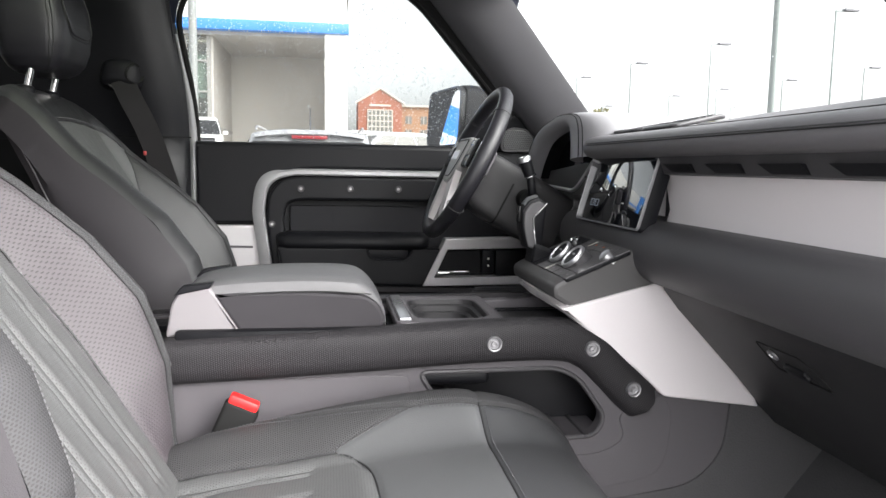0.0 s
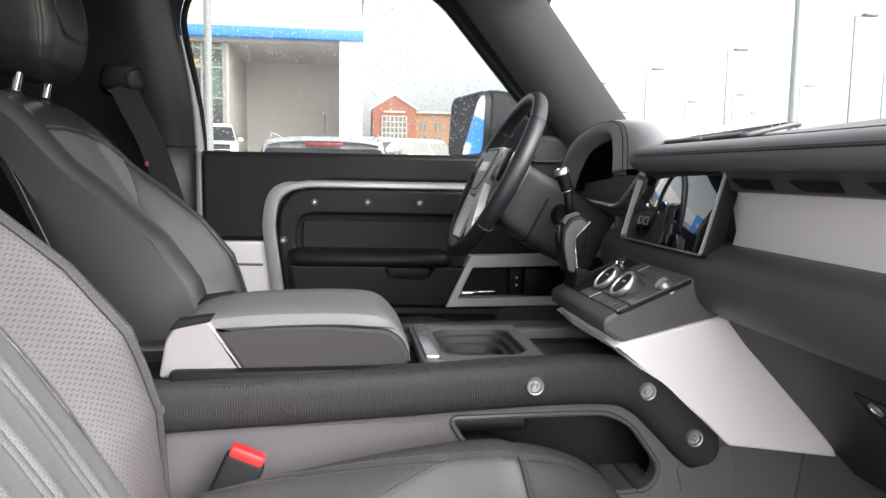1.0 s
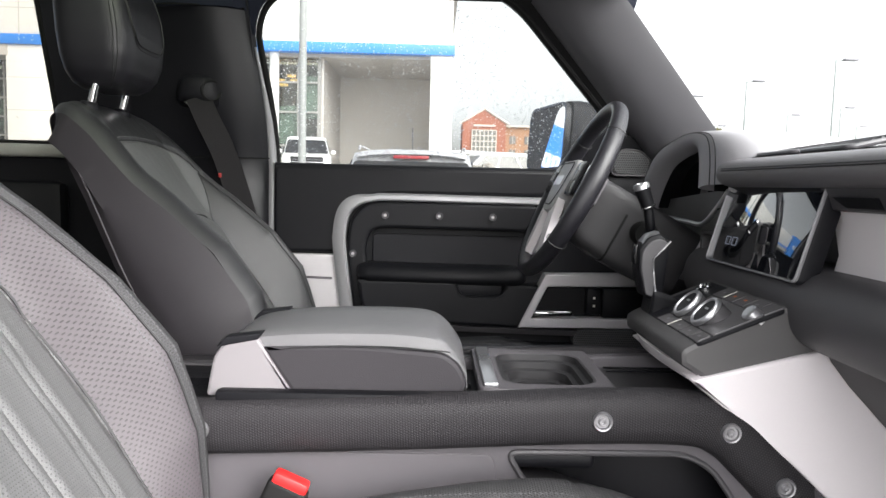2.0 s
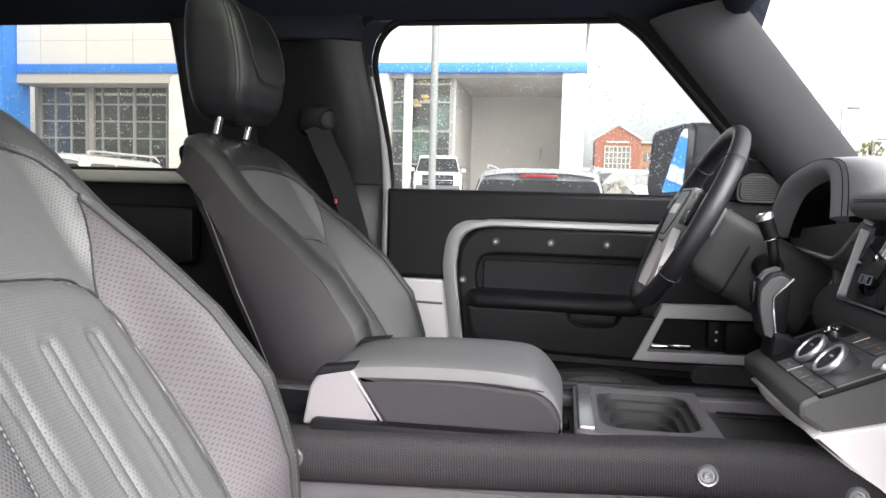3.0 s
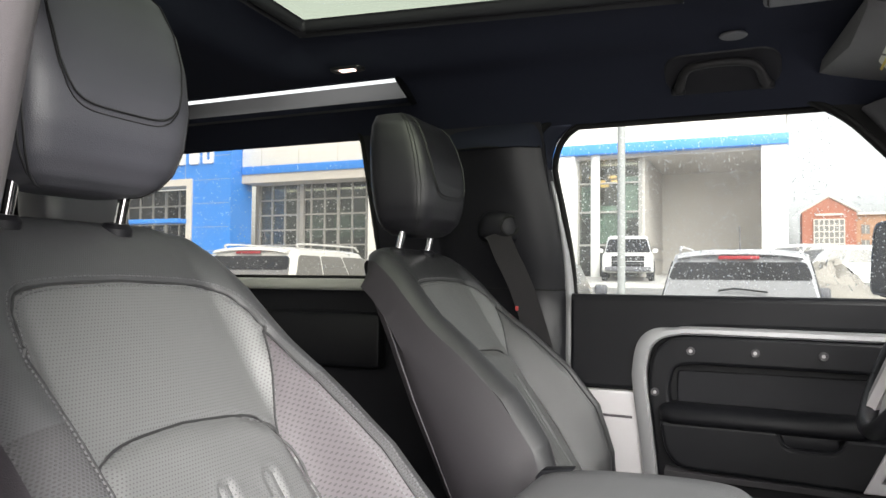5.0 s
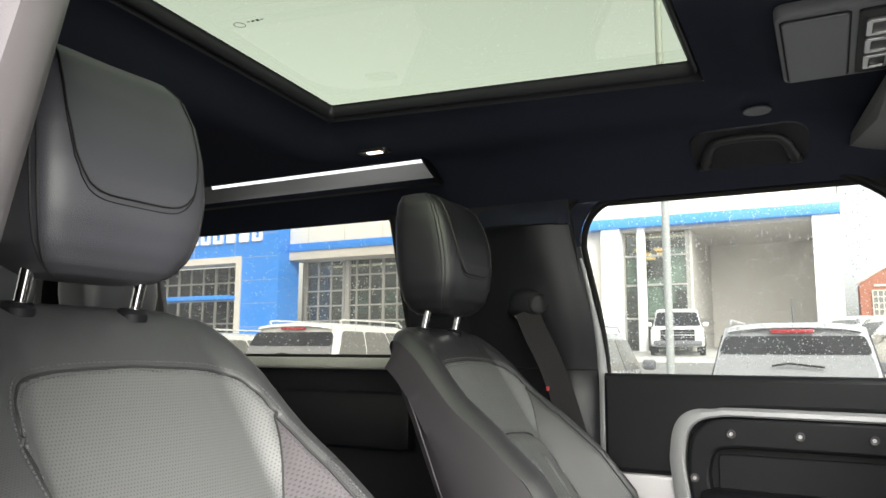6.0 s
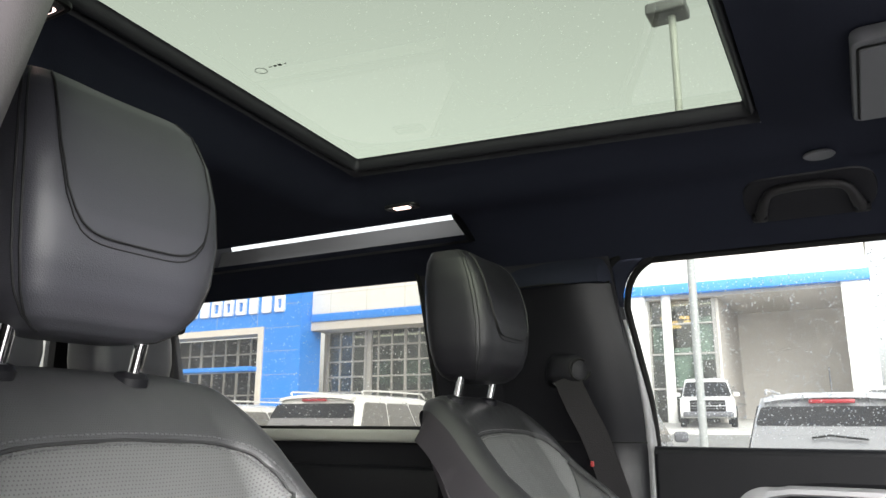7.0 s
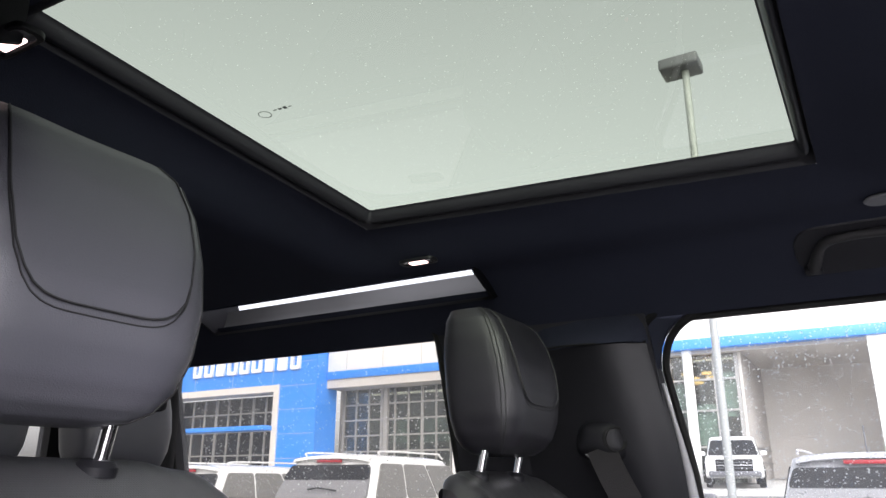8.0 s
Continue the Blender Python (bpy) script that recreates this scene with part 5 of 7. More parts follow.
for y in (0.002, -0.066):
    DM = turned(-0.011, y, 0.024, 0.02)
    dial = part("dial", moved(lathe((0, 0, 0), (0, 0, 1), [(0.0225, -0.016), (0.0225, 0.010), (0.0215, 0.0125), (0.0190, 0.0130)], 36), DM), PLASTIC, stack, "black rotary dial")
    part("dial_ring", moved(lathe((0, 0, 0), (0, 0, 1), [(0.0230, 0.009), (0.0230, 0.0125), (0.0215, 0.0150), (0.0185, 0.0152), (0.0175, 0.0135), (0.0175, 0.009)], 36), DM), SATIN, dial, "satin ring")
    part("dial_face", moved(disc((0, 0, 0.0128), (0, 0, 1), 0.0178, 0.001, 28), DM), PLASTIC_DARK, dial)
    part("dial_mark", moved(box((0.004, 0, 0.0136), (0.003, 0.010, 0.0004), 0), DM), SATIN, dial)
knob = part("small_knob", moved(lathe((0.0, 0.0, 0.0), (0, 0, 1), [(0.0115, -0.012), (0.0115, 0.000), (0.0105, 0.006), (0.0085, 0.0075), (0.0004, 0.007)], 28), turned(0.022, -0.114, 0.012, 0.015)), SATIN, stack, "small satin knob")
part("start_button", moved(lathe((0.036, 0.088, 0.003), (0, 0, 1), [(0.0125, 0.0), (0.0125, 0.004), (0.0105, 0.0055), (0.009, 0.003), (0.0004, 0.003)], 24), PM), CHROME, stack, "round chrome-ringed start button")
TILES = [(-0.057, -0.038, -0.127, -0.098), (-0.057, -0.038, -0.0965, -0.062), (-0.057, -0.038, -0.0605, -0.020), (-0.057, -0.038, -0.0185, 0.030), (0.029, 0.055, -0.096, -0.064), (0.029, 0.055, -0.0625, -0.030), (0.029, 0.055, -0.0285, 0.004), (0.029, 0.055, 0.0055, 0.040), (-0.0365, 0.0275, -0.127, -0.030), (-0.0365, 0.0275, -0.0285, 0.032), (0.029, 0.055, -0.127, -0.0975)]
for i, (u0, u1, v0, v1) in enumerate(TILES):
    key = part("key", moved(plate(rrect(u0, v0, u1, v1, 0.002), [], "z", 0.002, 0.0048, 0.0008), PM), SWITCH_GREY, stack)
    if i < 8:
        um, vm = (u0 + u1) / 2, (v0 + v1) / 2
        part("key_mark", moved(box((um, vm, 0.0049), (0.0035, 0.006, 0.0003), 0), PM), ORANGE if i in (5, 6) else FIXING, key)
    if i in (2, 6):
        part("key_divider", moved(box(((u0 + u1) / 2, v1 + 0.0008, 0.0046), (0.020, 0.0014, 0.0012), 0), PM), PAPER, key, "thin white divider")
gear = thing("gear_selector", (0.445, 0.085, 1.05), "upright black gear selector with a chrome inlay", "gear lever")
part("boot", loft([[(x, y, z) for x, z in rounded(q, 0.006)] for y, q in ((0.062, [(0.432, 1.030), (0.472, 1.040), (0.466, 1.052), (0.436, 1.062)]), (0.066, [(0.428, 1.028), (0.478, 1.040), (0.470, 1.056), (0.434, 1.068)]), (0.110, [(0.428, 1.028), (0.478, 1.040), (0.470, 1.056), (0.434, 1.068)]))]), SOFT, gear, "black rubber boot")
GRIP = rounded([(0.421, 1.058), (0.410, 1.098), (0.411, 1.126), (0.425, 1.145), (0.442, 1.150), (0.457, 1.139), (0.456, 1.124), (0.450, 1.060), (0.436, 1.052)], [0.004, 0.02, 0.005, 0.006, 0.006, 0.004, 0.004, 0.006, 0.003])
FACET = rounded([(0.423, 1.061), (0.4145, 1.098), (0.4155, 1.123), (0.427, 1.1385), (0.441, 1.143), (0.453, 1.137), (0.4305, 1.113), (0.4355, 1.068), (0.434, 1.057)], [0.002, 0.015, 0.004, 0.005, 0.004, 0.001, 0.0025, 0.01, 0.002])
part("grip", loft([[(0.432 + (u - 0.432) * k, w, 1.10 + (v - 1.10) * k) for u, v in GRIP] for w, k in ((0.070, 0.88), (0.0715, 0.96), (0.075, 1.0), (0.105, 1.0), (0.1085, 0.95), (0.110, 0.85))]), SOFT, gear, "moulded black grip")
part("side_facet", plate(FACET, [], "y", 0.0675, 0.073, 0.0015), DIAL, gear, "smooth grey side facet")
part("inlay", ribbon([Vector(q) for q in ((0.456, 0.0672, 1.1395), (0.444, 0.0668, 1.1268), (0.4335, 0.0668, 1.1160), (0.4315, 0.0668, 1.1120), (0.4320, 0.0668, 1.10), (0.4345, 0.0668, 1.080), (0.4365, 0.0668, 1.066), (0.4345, 0.0668, 1.057))], 0.0022, 0.0022, (1, 0, 0.6)), CHROME, gear, "thin chrome inlay")
part("top_cap", loft([[(x, y, z) for y, z in ((0.074, z0), (0.079, z0 + 0.003), (0.101, z0 + 0.003), (0.106, z0))] for x, z0 in ((0.417, 1.1335), (0.4265, 1.1450), (0.441, 1.1500))], closed=False), SATIN, gear, "satin top cap")
part("shift_button", box((0.4105, 0.090, 1.118), (0.006, 0.020, 0.030), 0.003), GLOSS, gear, "gloss black release button")

# ---- dashboard ----
dash = thing("dashboard", (0.6, 0, 0.9), "charcoal dashboard with a grab bar and light silver cross panel", "dashboard")


def across(prof, y0, y1, n=20, bow=0.0):
    """A form of constant section (x, z) that runs across the cabin."""
    return loft([[(x + bow * (y / 0.7) ** 2, y, z) for x, z in prof] for y in np.linspace(y0, y1, n)])


PAD = [tuple(q) for q in cr([(0.575, 1.219), (0.556, 1.224), (0.545, 1.235), (0.546, 1.249), (0.557, 1.259), (0.580, 1.264), (0.62, 1.2655)], 4)] + [(0.80, 1.262), (0.98, 1.235), (0.98, 1.19), (0.64, 1.205), (0.60, 1.214)]
# the top's grey is lifted above bar and glovebox for the daylight it catches
part("top_pad", across(PAD, -0.715, 0.14, 24), DASH_LIFTED, dash, "soft grey dash top, lightened for daylight")
part("top_pad", across([(0.62, 1.226), (0.61, 1.24), (0.63, 1.26), (0.80, 1.262), (0.98, 1.235), (0.98, 1.19), (0.64, 1.205)], 0.14, 0.715, 16), DASH_LIFTED, dash)
for dz in (1.2475, 1.2445):
    part("stitching", tube([(0.5435, y, dz) for y in np.linspace(-0.70, 0.12, 40)], 0.0008, 5), THREAD_DARK if dz < 1.246 else THREAD, dash)
def swell(x, y):
    """The dash top behind the padded edge: a low swell that grows towards the passenger."""
    k = lerp([-0.72, -0.62, -0.30, -0.10, 0.14], [0.7, 0.9, 0.72, 0.42, 0.18], y)
    return 1.2655 + 0.021 * k * sm(0.585, 0.66, x) * (1 - sm(0.70, 0.86, x))


part("top_swell", loft([[(x, y, swell(x, y)) for x in np.linspace(0.582, 0.87, 16)] for y in np.linspace(-0.71, 0.135, 30)], closed=False), DASH_LIFTED, dash, "soft grey swell of the dash top, lightened for daylight")
for y in (0.045, -0.085):
    def vent_z(x, v, y=y):
        return swell(x, v) + 0.003 + 0.006 * sm(0.585, 0.665, x)
    rim_pts = [(u, v, vent_z(u, v)) for u, v in rrect(0.588, y - 0.056, 0.672, y + 0.056, 0.010)]
    vent = part("defrost_vent", tube(rim_pts, 0.0034, 8, True), DIAL, dash, "black demister vent")
    part("vent_well", loft([[(x, v, vent_z(x, v) - 0.005) for v in (y - 0.054, y, y + 0.054)] for x in (0.590, 0.63, 0.670)], closed=False), SOFT, vent)
    for i in range(7):
        x = 0.597 + 0.0112 * i
        part("slat", loft([[(x + o, v, vent_z(x, v) + h) for o, h in ((-0.0020, -0.004), (-0.0012, 0.0035), (0.0012, 0.0040), (0.0022, -0.004))] for v in (y - 0.053, y, y + 0.053)]), DIAL, vent)
part("vent_band", across([(0.565, 1.222), (0.575, 1.196), (0.60, 1.190), (0.64, 1.20), (0.62, 1.22)], -0.715, -0.13, 16), PLASTIC, dash)
for i in range(4):
    y = -0.205 - 0.125 * i
    rq = [(0.571 - 0.004 + 0.010 * k, y + o - 0.014 * k, 1.2105 - 0.012 * k) for k, o in ((0, 0.044), (0, -0.036), (1, -0.026), (1, 0.044))]
    part("air_slot", loft([[(a - e, b, c) for a, b, c in rq] for e in (0.004, -0.004)]), SOFT, dash, "dark air slot")
part("cross_panel", across([(0.583, 1.196), (0.592, 1.18), (0.600, 1.14), (0.592, 1.106), (0.64, 1.10), (0.66, 1.195)], -0.715, -0.118, 20), SILVER_DASH, dash, "light silver painted cross panel")
BAR = [(0.570, 1.122), (0.553, 1.114), (0.540, 1.097), (0.536, 1.075), (0.541, 1.052), (0.556, 1.034), (0.585, 1.022), (0.64, 1.02), (0.66, 1.12)]
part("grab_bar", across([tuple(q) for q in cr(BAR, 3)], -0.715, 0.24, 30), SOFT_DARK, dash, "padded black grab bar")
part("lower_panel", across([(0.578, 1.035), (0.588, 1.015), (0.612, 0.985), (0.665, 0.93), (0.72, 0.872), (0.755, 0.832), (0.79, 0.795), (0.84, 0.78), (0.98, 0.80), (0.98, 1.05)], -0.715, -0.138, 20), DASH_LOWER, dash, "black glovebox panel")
part("lower_panel", across([(0.60, 1.04), (0.61, 0.97), (0.64, 0.88), (0.70, 0.82), (0.98, 0.80), (0.98, 1.05)], 0.135, 0.715, 16), PLASTIC_DARK, dash)
gm = Matrix.Translation((0.632, -0.398, 0.968)) @ Matrix.Rotation(radians(-43), 4, "Y") @ Matrix.Scale(0.72, 4)
latch = part("glovebox_latch", moved(plate(rounded([(-0.085, -0.030), (0.06, -0.030), (0.06, 0.036), (-0.06, 0.036), (-0.085, 0.014)], 0.008), [], "x", -0.003, 0.006, 0.0015), gm), DASH_LOWER, dash)
part("latch_gap", moved(tube([(-0.0035, u, v) for u, v in rounded([(-0.087, -0.032), (0.062, -0.032), (0.062, 0.038), (-0.062, 0.038), (-0.087, 0.014)], 0.008)], 0.0022, 6, True), gm), RUBBER, latch)
part("lock", moved(lathe((-0.006, 0.025, 0.018), (-1, 0, 0), [(0.012, 0.0), (0.012, 0.003), (0.009, 0.004), (0.008, 0.002), (0.0004, 0.002)], 24), gm), SATIN, latch, "metal key lock")
part("grip_recess", moved(box((-0.004, -0.015, -0.012), (0.016, 0.06, 0.024), 0.007, 3), gm), SOFT, latch)
for y in (-0.62,):
    part("panel_gap", tube([(x - 0.001, y, z) for x, z in ((0.586, 1.015), (0.610, 0.985), (0.663, 0.93), (0.718, 0.872), (0.753, 0.832))], 0.002, 6), RUBBER, dash)

# instrument hood
HOOD = [tuple(q) for q in cr([(0.082, 1.225), (0.084, 1.262), (0.098, 1.291), (0.135, 1.307), (0.22, 1.313), (0.32, 1.310), (0.42, 1.296), (0.485, 1.277), (0.53, 1.248), (0.57, 1.214), (0.60, 1.178)], 5)]


def hood_ring(x, near, far, rise):
    """The hood's outline at x: its near edge, the reach of its far side and its rise."""
    return [(x, 0.34 - (0.34 - y) * (0.34 - near) / 0.258 if y < 0.34 else 0.34 + (y - 0.34) * far, 1.17 + (z - 1.17) * rise) for y, z in HOOD]


HOOD_RINGS = [(0.580, 0.240, 0.79, 0.80), (0.560, 0.237, 0.81, 0.83), (0.548, 0.226, 0.85, 0.88), (0.543, 0.205, 0.90, 0.935), (0.546, 0.172, 0.95, 0.98), (0.556, 0.135, 0.985, 0.998), (0.574, 0.105, 1.0, 1.0), (0.60, 0.090, 1.0, 1.0), (0.66, 0.084, 1.0, 0.99), (0.78, 0.09, 0.96, 0.92), (0.88, 0.13, 0.86, 0.78)]
# the hood's grey is lifted further, with the light on it put into the colour
hood = part("instrument_hood", loft([hood_ring(*q) for q in HOOD_RINGS], closed=False), HOOD_LIFTED, dash, "grey padded instrument hood, lightened for daylight", 70)
part("hood_lining", loft([hood_ring(x, a, f, r) for x, a, f, r in ((0.580, 0.241, 0.789, 0.798), (0.60, 0.240, 0.78, 0.79), (0.625, 0.238, 0.77, 0.78))], closed=False), PLASTIC_DARK, hood)
for k in (0.0, 0.008):
    part("stitching", tube(hood_ring(0.5450 + k * 0.4, 0.170 - k * 1.8, 0.952 + k, 0.984 + k * 0.6), 0.0009, 5), THREAD_DARK, hood)
part("instrument_display", box((0.615, 0.335, 1.215), (0.01, 0.33, 0.12), 0.004), SCREEN, dash, "dark glass instrument display")
part("display_trim", tube(cr([(0.56, 0.56, 1.165), (0.555, 0.30, 1.160), (0.552, 0.21, 1.160), (0.556, 0.165, 1.185), (0.566, 0.142, 1.215)], 6), 0.004, 8), SATIN, dash, "satin metal trim line")
part("binnacle_face", plate([(0.135, 1.12), (0.60, 1.12), (0.60, 1.19), (0.135, 1.225)], [], "x", 0.60, 0.62), COLUMN_GREY, dash)
part("side_vent", plate(rounded([(0.16, 1.105), (0.235, 1.105), (0.24, 1.15), (0.165, 1.15)], 0.01), [rounded([(0.168, 1.112), (0.228, 1.112), (0.232, 1.143), (0.172, 1.143)], 0.008)], "x", 0.560, 0.60, 0.002), PLASTIC, dash)
# screen
SC = Matrix.Translation((0.556, 0.004, 1.170)) @ Matrix.Rotation(radians(15.5), 4, "Y")
scr = part("screen_housing", moved(plate(rrect(-0.147, -0.066, 0.142, 0.066, 0.008), [], "x", 0.0, 0.024, 0.003), SC), PLASTIC_DARK, dash)
part("screen_bezel", moved(plate(rrect(-0.146, -0.065, 0.141, 0.065, 0.008), [rrect(-0.1435, -0.0625, 0.1385, 0.0625, 0.006)], "x", -0.004, 0.001, 0.001), SC), SATIN_TRIM, scr, "thin metal bezel")
part("screen_glass", moved(box((-0.001, -0.0025, 0), (0.003, 0.281, 0.124), 0.001), SC), SCREEN, scr, "glossy dark touch screen")
for i in range(2):
    part("icon", moved(plate(rrect(0.070 - 0.022 * i, -0.036, 0.086 - 0.022 * i, -0.023, 0.002), [rrect(0.0715 - 0.022 * i, -0.0345, 0.0845 - 0.022 * i, -0.0245, 0.001)], "x", -0.0032, -0.0028), SC), ICON, scr, "faint lit square icon")

# ---- steering wheel and column ----
wheel = thing("steering_wheel", (0.40, 0.393, 1.19), "black leather steering wheel with satin spokes", "steering wheel")
WM = Matrix.Translation((0.3665, 0.393, 1.211)) @ Matrix.Rotation(radians(27.0), 4, "Y")


def wp(y, z, d=0.0):
    """A point of the wheel's own plane: y across, z up the rim, d towards the dash."""
    return WM @ Vector((d, y, z))


rings = []
for i in range(72):
    t = 2 * math.pi * i / 72
    cy, cz = math.sin(t), math.cos(t)
    R = 0.170
    thick = 0.0135 + 0.002 * (abs(math.sin(t)) ** 4)
    ring = []
    for j in range(14):
        a = 2 * math.pi * j / 14
        r = R + thick * 0.92 * math.cos(a)
        ring.append(wp(r * cy, r * cz, thick * 1.12 * math.sin(a)))
    rings.append(ring)
rings.append(rings[0])
rb = loft(rings, True, False)
bmesh.ops.remove_doubles(rb, verts=rb.verts, dist=1e-6)
rim = part("rim", rb, LEATHER, wheel, "stitched black leather rim")
for t in (0.9, -0.9, 2.2, -2.2):
    part("seam", tube([wp((0.170 + 0.0158 * math.cos(a)) * math.sin(t), (0.170 + 0.0158 * math.cos(a)) * math.cos(t), 0.0188 * math.sin(a)) for a in np.linspace(0, 6.28, 20)], 0.0009, 5), THREAD_DARK, rim)
HUB = rounded([(-0.040, -0.056), (0.040, -0.056), (0.068, -0.016), (0.076, 0.052), (-0.076, 0.052), (-0.068, -0.016)], 0.014)
hub = part("hub", loft([[wp(y * k, z * k - 0.002, d - 0.016) for y, z in HUB] for k, d in ((0.80, 0.036), (0.97, 0.024), (1.0, 0.008), (0.985, -0.003), (0.94, -0.008), (0.5, -0.011))]), HUB_GREY, wheel, "square padded hub")
part("hub_groove", tube([wp(y * 0.80, z * 0.80, -0.0255) for y, z in HUB], 0.0012, 6, True), THREAD_DARK, hub)
for i in range(4):
    part("hub_badge", loft([[wp(a + 0.018 * i - 0.027, z + 0.004, d - 0.016) for a, z in rrect(-0.006, -0.010, 0.006, 0.010, 0.002)] for d in (-0.009, -0.0125)]), SATIN, hub, "plain silver badge bar")
for s in (1, -1):
    part("spoke", loft([[wp(s * y, z + dz, d + dd) for dz, dd in ((-w, 0), (-w * 0.8, -0.008), (w * 0.8, -0.008), (w, 0), (w * 0.8, 0.012), (-w * 0.8, 0.012))] for y, z, w, d in ((0.06, 0.012, 0.034, 0.014), (0.10, 0.012, 0.030, 0.012), (0.135, 0.01, 0.024, 0.006), (0.166, 0.008, 0.022, 0.0))]), SOFT, wheel)
    part("switch_pod", loft([[wp(s * y * k + s * 0.112 * (1 - k), z * k + 0.014 * (1 - k), d - 0.006) for y, z in rrect(0.080, -0.020, 0.140, 0.044, 0.008)] for k, d in ((1, -0.008), (1, -0.014), (0.9, -0.016))]), GLOSS, wheel, "glossy black switch pod")
    for k in range(2):
        part("switch", loft([[wp(s * (0.103 + 0.018 * k) + a, 0.016 + b, d - 0.006) for a, b in rrect(-0.006, -0.010, 0.006, 0.010, 0.003)] for d in (-0.015, -0.0185)]), DIAL, wheel, "small dark switch")
    part("lower_spoke", loft([[wp(s * (y + a * w), z + b * w, d + dd) for a, b, dd in ((-0.5, -0.15, 0.006), (-0.42, 0.0, -0.008), (0.5, 0.32, -0.008), (0.6, 0.22, 0.006), (0, 0, 0.014))] for y, z, w, d in ((0.036, -0.036, 0.042, -0.014), (0.052, -0.076, 0.040, -0.010), (0.072, -0.122, 0.036, -0.004), (0.084, -0.148, 0.034, 0.0))]), SILVER_WING, wheel, "satin metal lower spoke")
column = thing("steering_column", (0.46, 0.393, 1.14), "dark grey steering column shroud with black control stalks", "steering column")
part("shroud", loft([[wp(y * k, z * k - 0.02 + drop, d) for y, z in rounded([(-0.085, -0.075), (0.085, -0.075), (0.09, 0.085), (-0.09, 0.085)], 0.03)] for k, drop, d in ((0.72, 0.0, 0.035), (0.80, -0.005, 0.05), (0.84, -0.01, 0.10), (0.84, -0.012, 0.17), (0.8, -0.012, 0.24))]), SHROUD, column)
part("shroud_joint", loft([[wp(y * k, z * k - 0.030, d) for y, z in rounded([(-0.085, -0.075), (0.085, -0.075), (0.09, 0.055), (-0.09, 0.055)], 0.03)] for k, d in ((0.852, 0.098), (0.852, 0.102))]), RUBBER, column)
for s in (-1, 1):
    y = 0.393 + s * 0.143
    st = part("stalk", tube(cr([(0.500, 0.393 + s * 0.06, 1.130), (0.486, 0.393 + s * 0.12, 1.136), (0.4785, y, 1.150), (0.474, y, 1.182)], 6), 0.0085, 16), SOFT, column, "black control stalk")
    along = Vector((-0.36, 0, 0.93))
    part("stalk_head", lathe((0.4735, y, 1.184), along, [(0.009, -0.002), (0.0125, 0.0), (0.0125, 0.003), (0.0115, 0.004), (0.0125, 0.026), (0.0135, 0.032), (0.013, 0.036), (0.0004, 0.036)], 24), SOFT, st)
    part("stalk_ring", lathe((0.4735, y, 1.184), along, [(0.0122, -0.0005), (0.0130, 0.0), (0.0130, 0.0016), (0.0122, 0.002)], 24), CHROME, st, "thin chrome ring")
    part("stalk_tip", lathe((0.4605, y, 1.2180), along, [(0.0138, -0.004), (0.0138, 0.003), (0.0115, 0.006), (0.0080, 0.0065), (0.0070, 0.004), (0.0004, 0.004)], 24), SATIN, st, "satin stalk end")
    part("stalk_boss", lathe((0.481, 0.393 + s * 0.112, 1.136), (0, s, 0), [(0.021, -0.03), (0.021, 0.004), (0.019, 0.006), (0.0004, 0.006)], 28), RUBBER, st)
    part("paddle", loft([[wp(s * (0.085 + a), b, d) for a, b in rrect(0.0, -0.02, 0.055, 0.035, 0.01)] for d in (0.022, 0.027)]), PLASTIC_SIDE, column)


# ---- driver's door ----
door = thing("door_1", (0.2, 0.72, 0.6), "closed driver's door with exposed fixings and a silver trim frame", "door", kind="structure")
WINDOW = rounded([(-0.286, 1.245), (-0.338, 1.636), (0.240, 1.636), (0.60, 1.262), (0.62, 1.245)], [0.004, 0.13, 0.10, 0.03, 0.004], 10)
FRAME_OUT = [(-0.305, 1.20), (-0.365, 1.675), (0.30, 1.675), (0.72, 1.24), (0.72, 1.20)]
part("window_surround", lean(plate(FRAME_OUT, [WINDOW], "y", 0.722, 0.762)), RUBBER, door, "black window surround")
part("seal", lean(tube([(u, 0.72, v) for u, v in WINDOW], 0.007, 8, True)), RUBBER, door)
pn = part("pane", lean(film_pane(WINDOW, "y", 0.744, (0, -1, 0))), GLASS, door, "clear glass speckled with rain")
# inner panel: a broad upper pad, then the framed lower part
upper = [(-0.262, 1.05), (-0.262, 1.252), (0.70, 1.252), (0.70, 1.05)]
TRIM = [(-0.068, 0.78), (-0.078, 0.92), (-0.096, 1.06), (-0.097, 1.10), (-0.088, 1.145), (-0.062, 1.170), (-0.025, 1.180), (0.02, 1.182), (0.30, 1.180), (0.70, 1.178)]
pad = plate([(-0.258, 0.56), (-0.258, 1.252), (0.71, 1.252), (0.71, 0.56)], [], "y", 0.716, 0.76, 0.012)
part("door_card", pad, SOFT, door, "black soft door card")
part("upper_pad", plate(rounded([(-0.255, 1.052), (-0.255, 1.2505), (0.70, 1.2505), (0.70, 1.19), (0.02, 1.19), (-0.07, 1.178), (-0.108, 1.14), (-0.112, 1.052)], [0.008, 0.014, 0.0, 0.0, 0.03, 0.03, 0.03, 0.004]), [], "y", 0.690, 0.72, 0.008), SOFT, door, "black padded upper panel")
part("sill_roll", tube([(x, 0.703, 1.243) for x in np.linspace(-0.253, 0.70, 20)], 0.0125, 12), SOFT, door)
part("lower_side_panel", plate([(-0.252, 0.80), (-0.252, 1.048), (-0.104, 1.048), (-0.078, 0.80)], [], "y", 0.692, 0.72, 0.006), SILVER, door, "light silver lower panel")
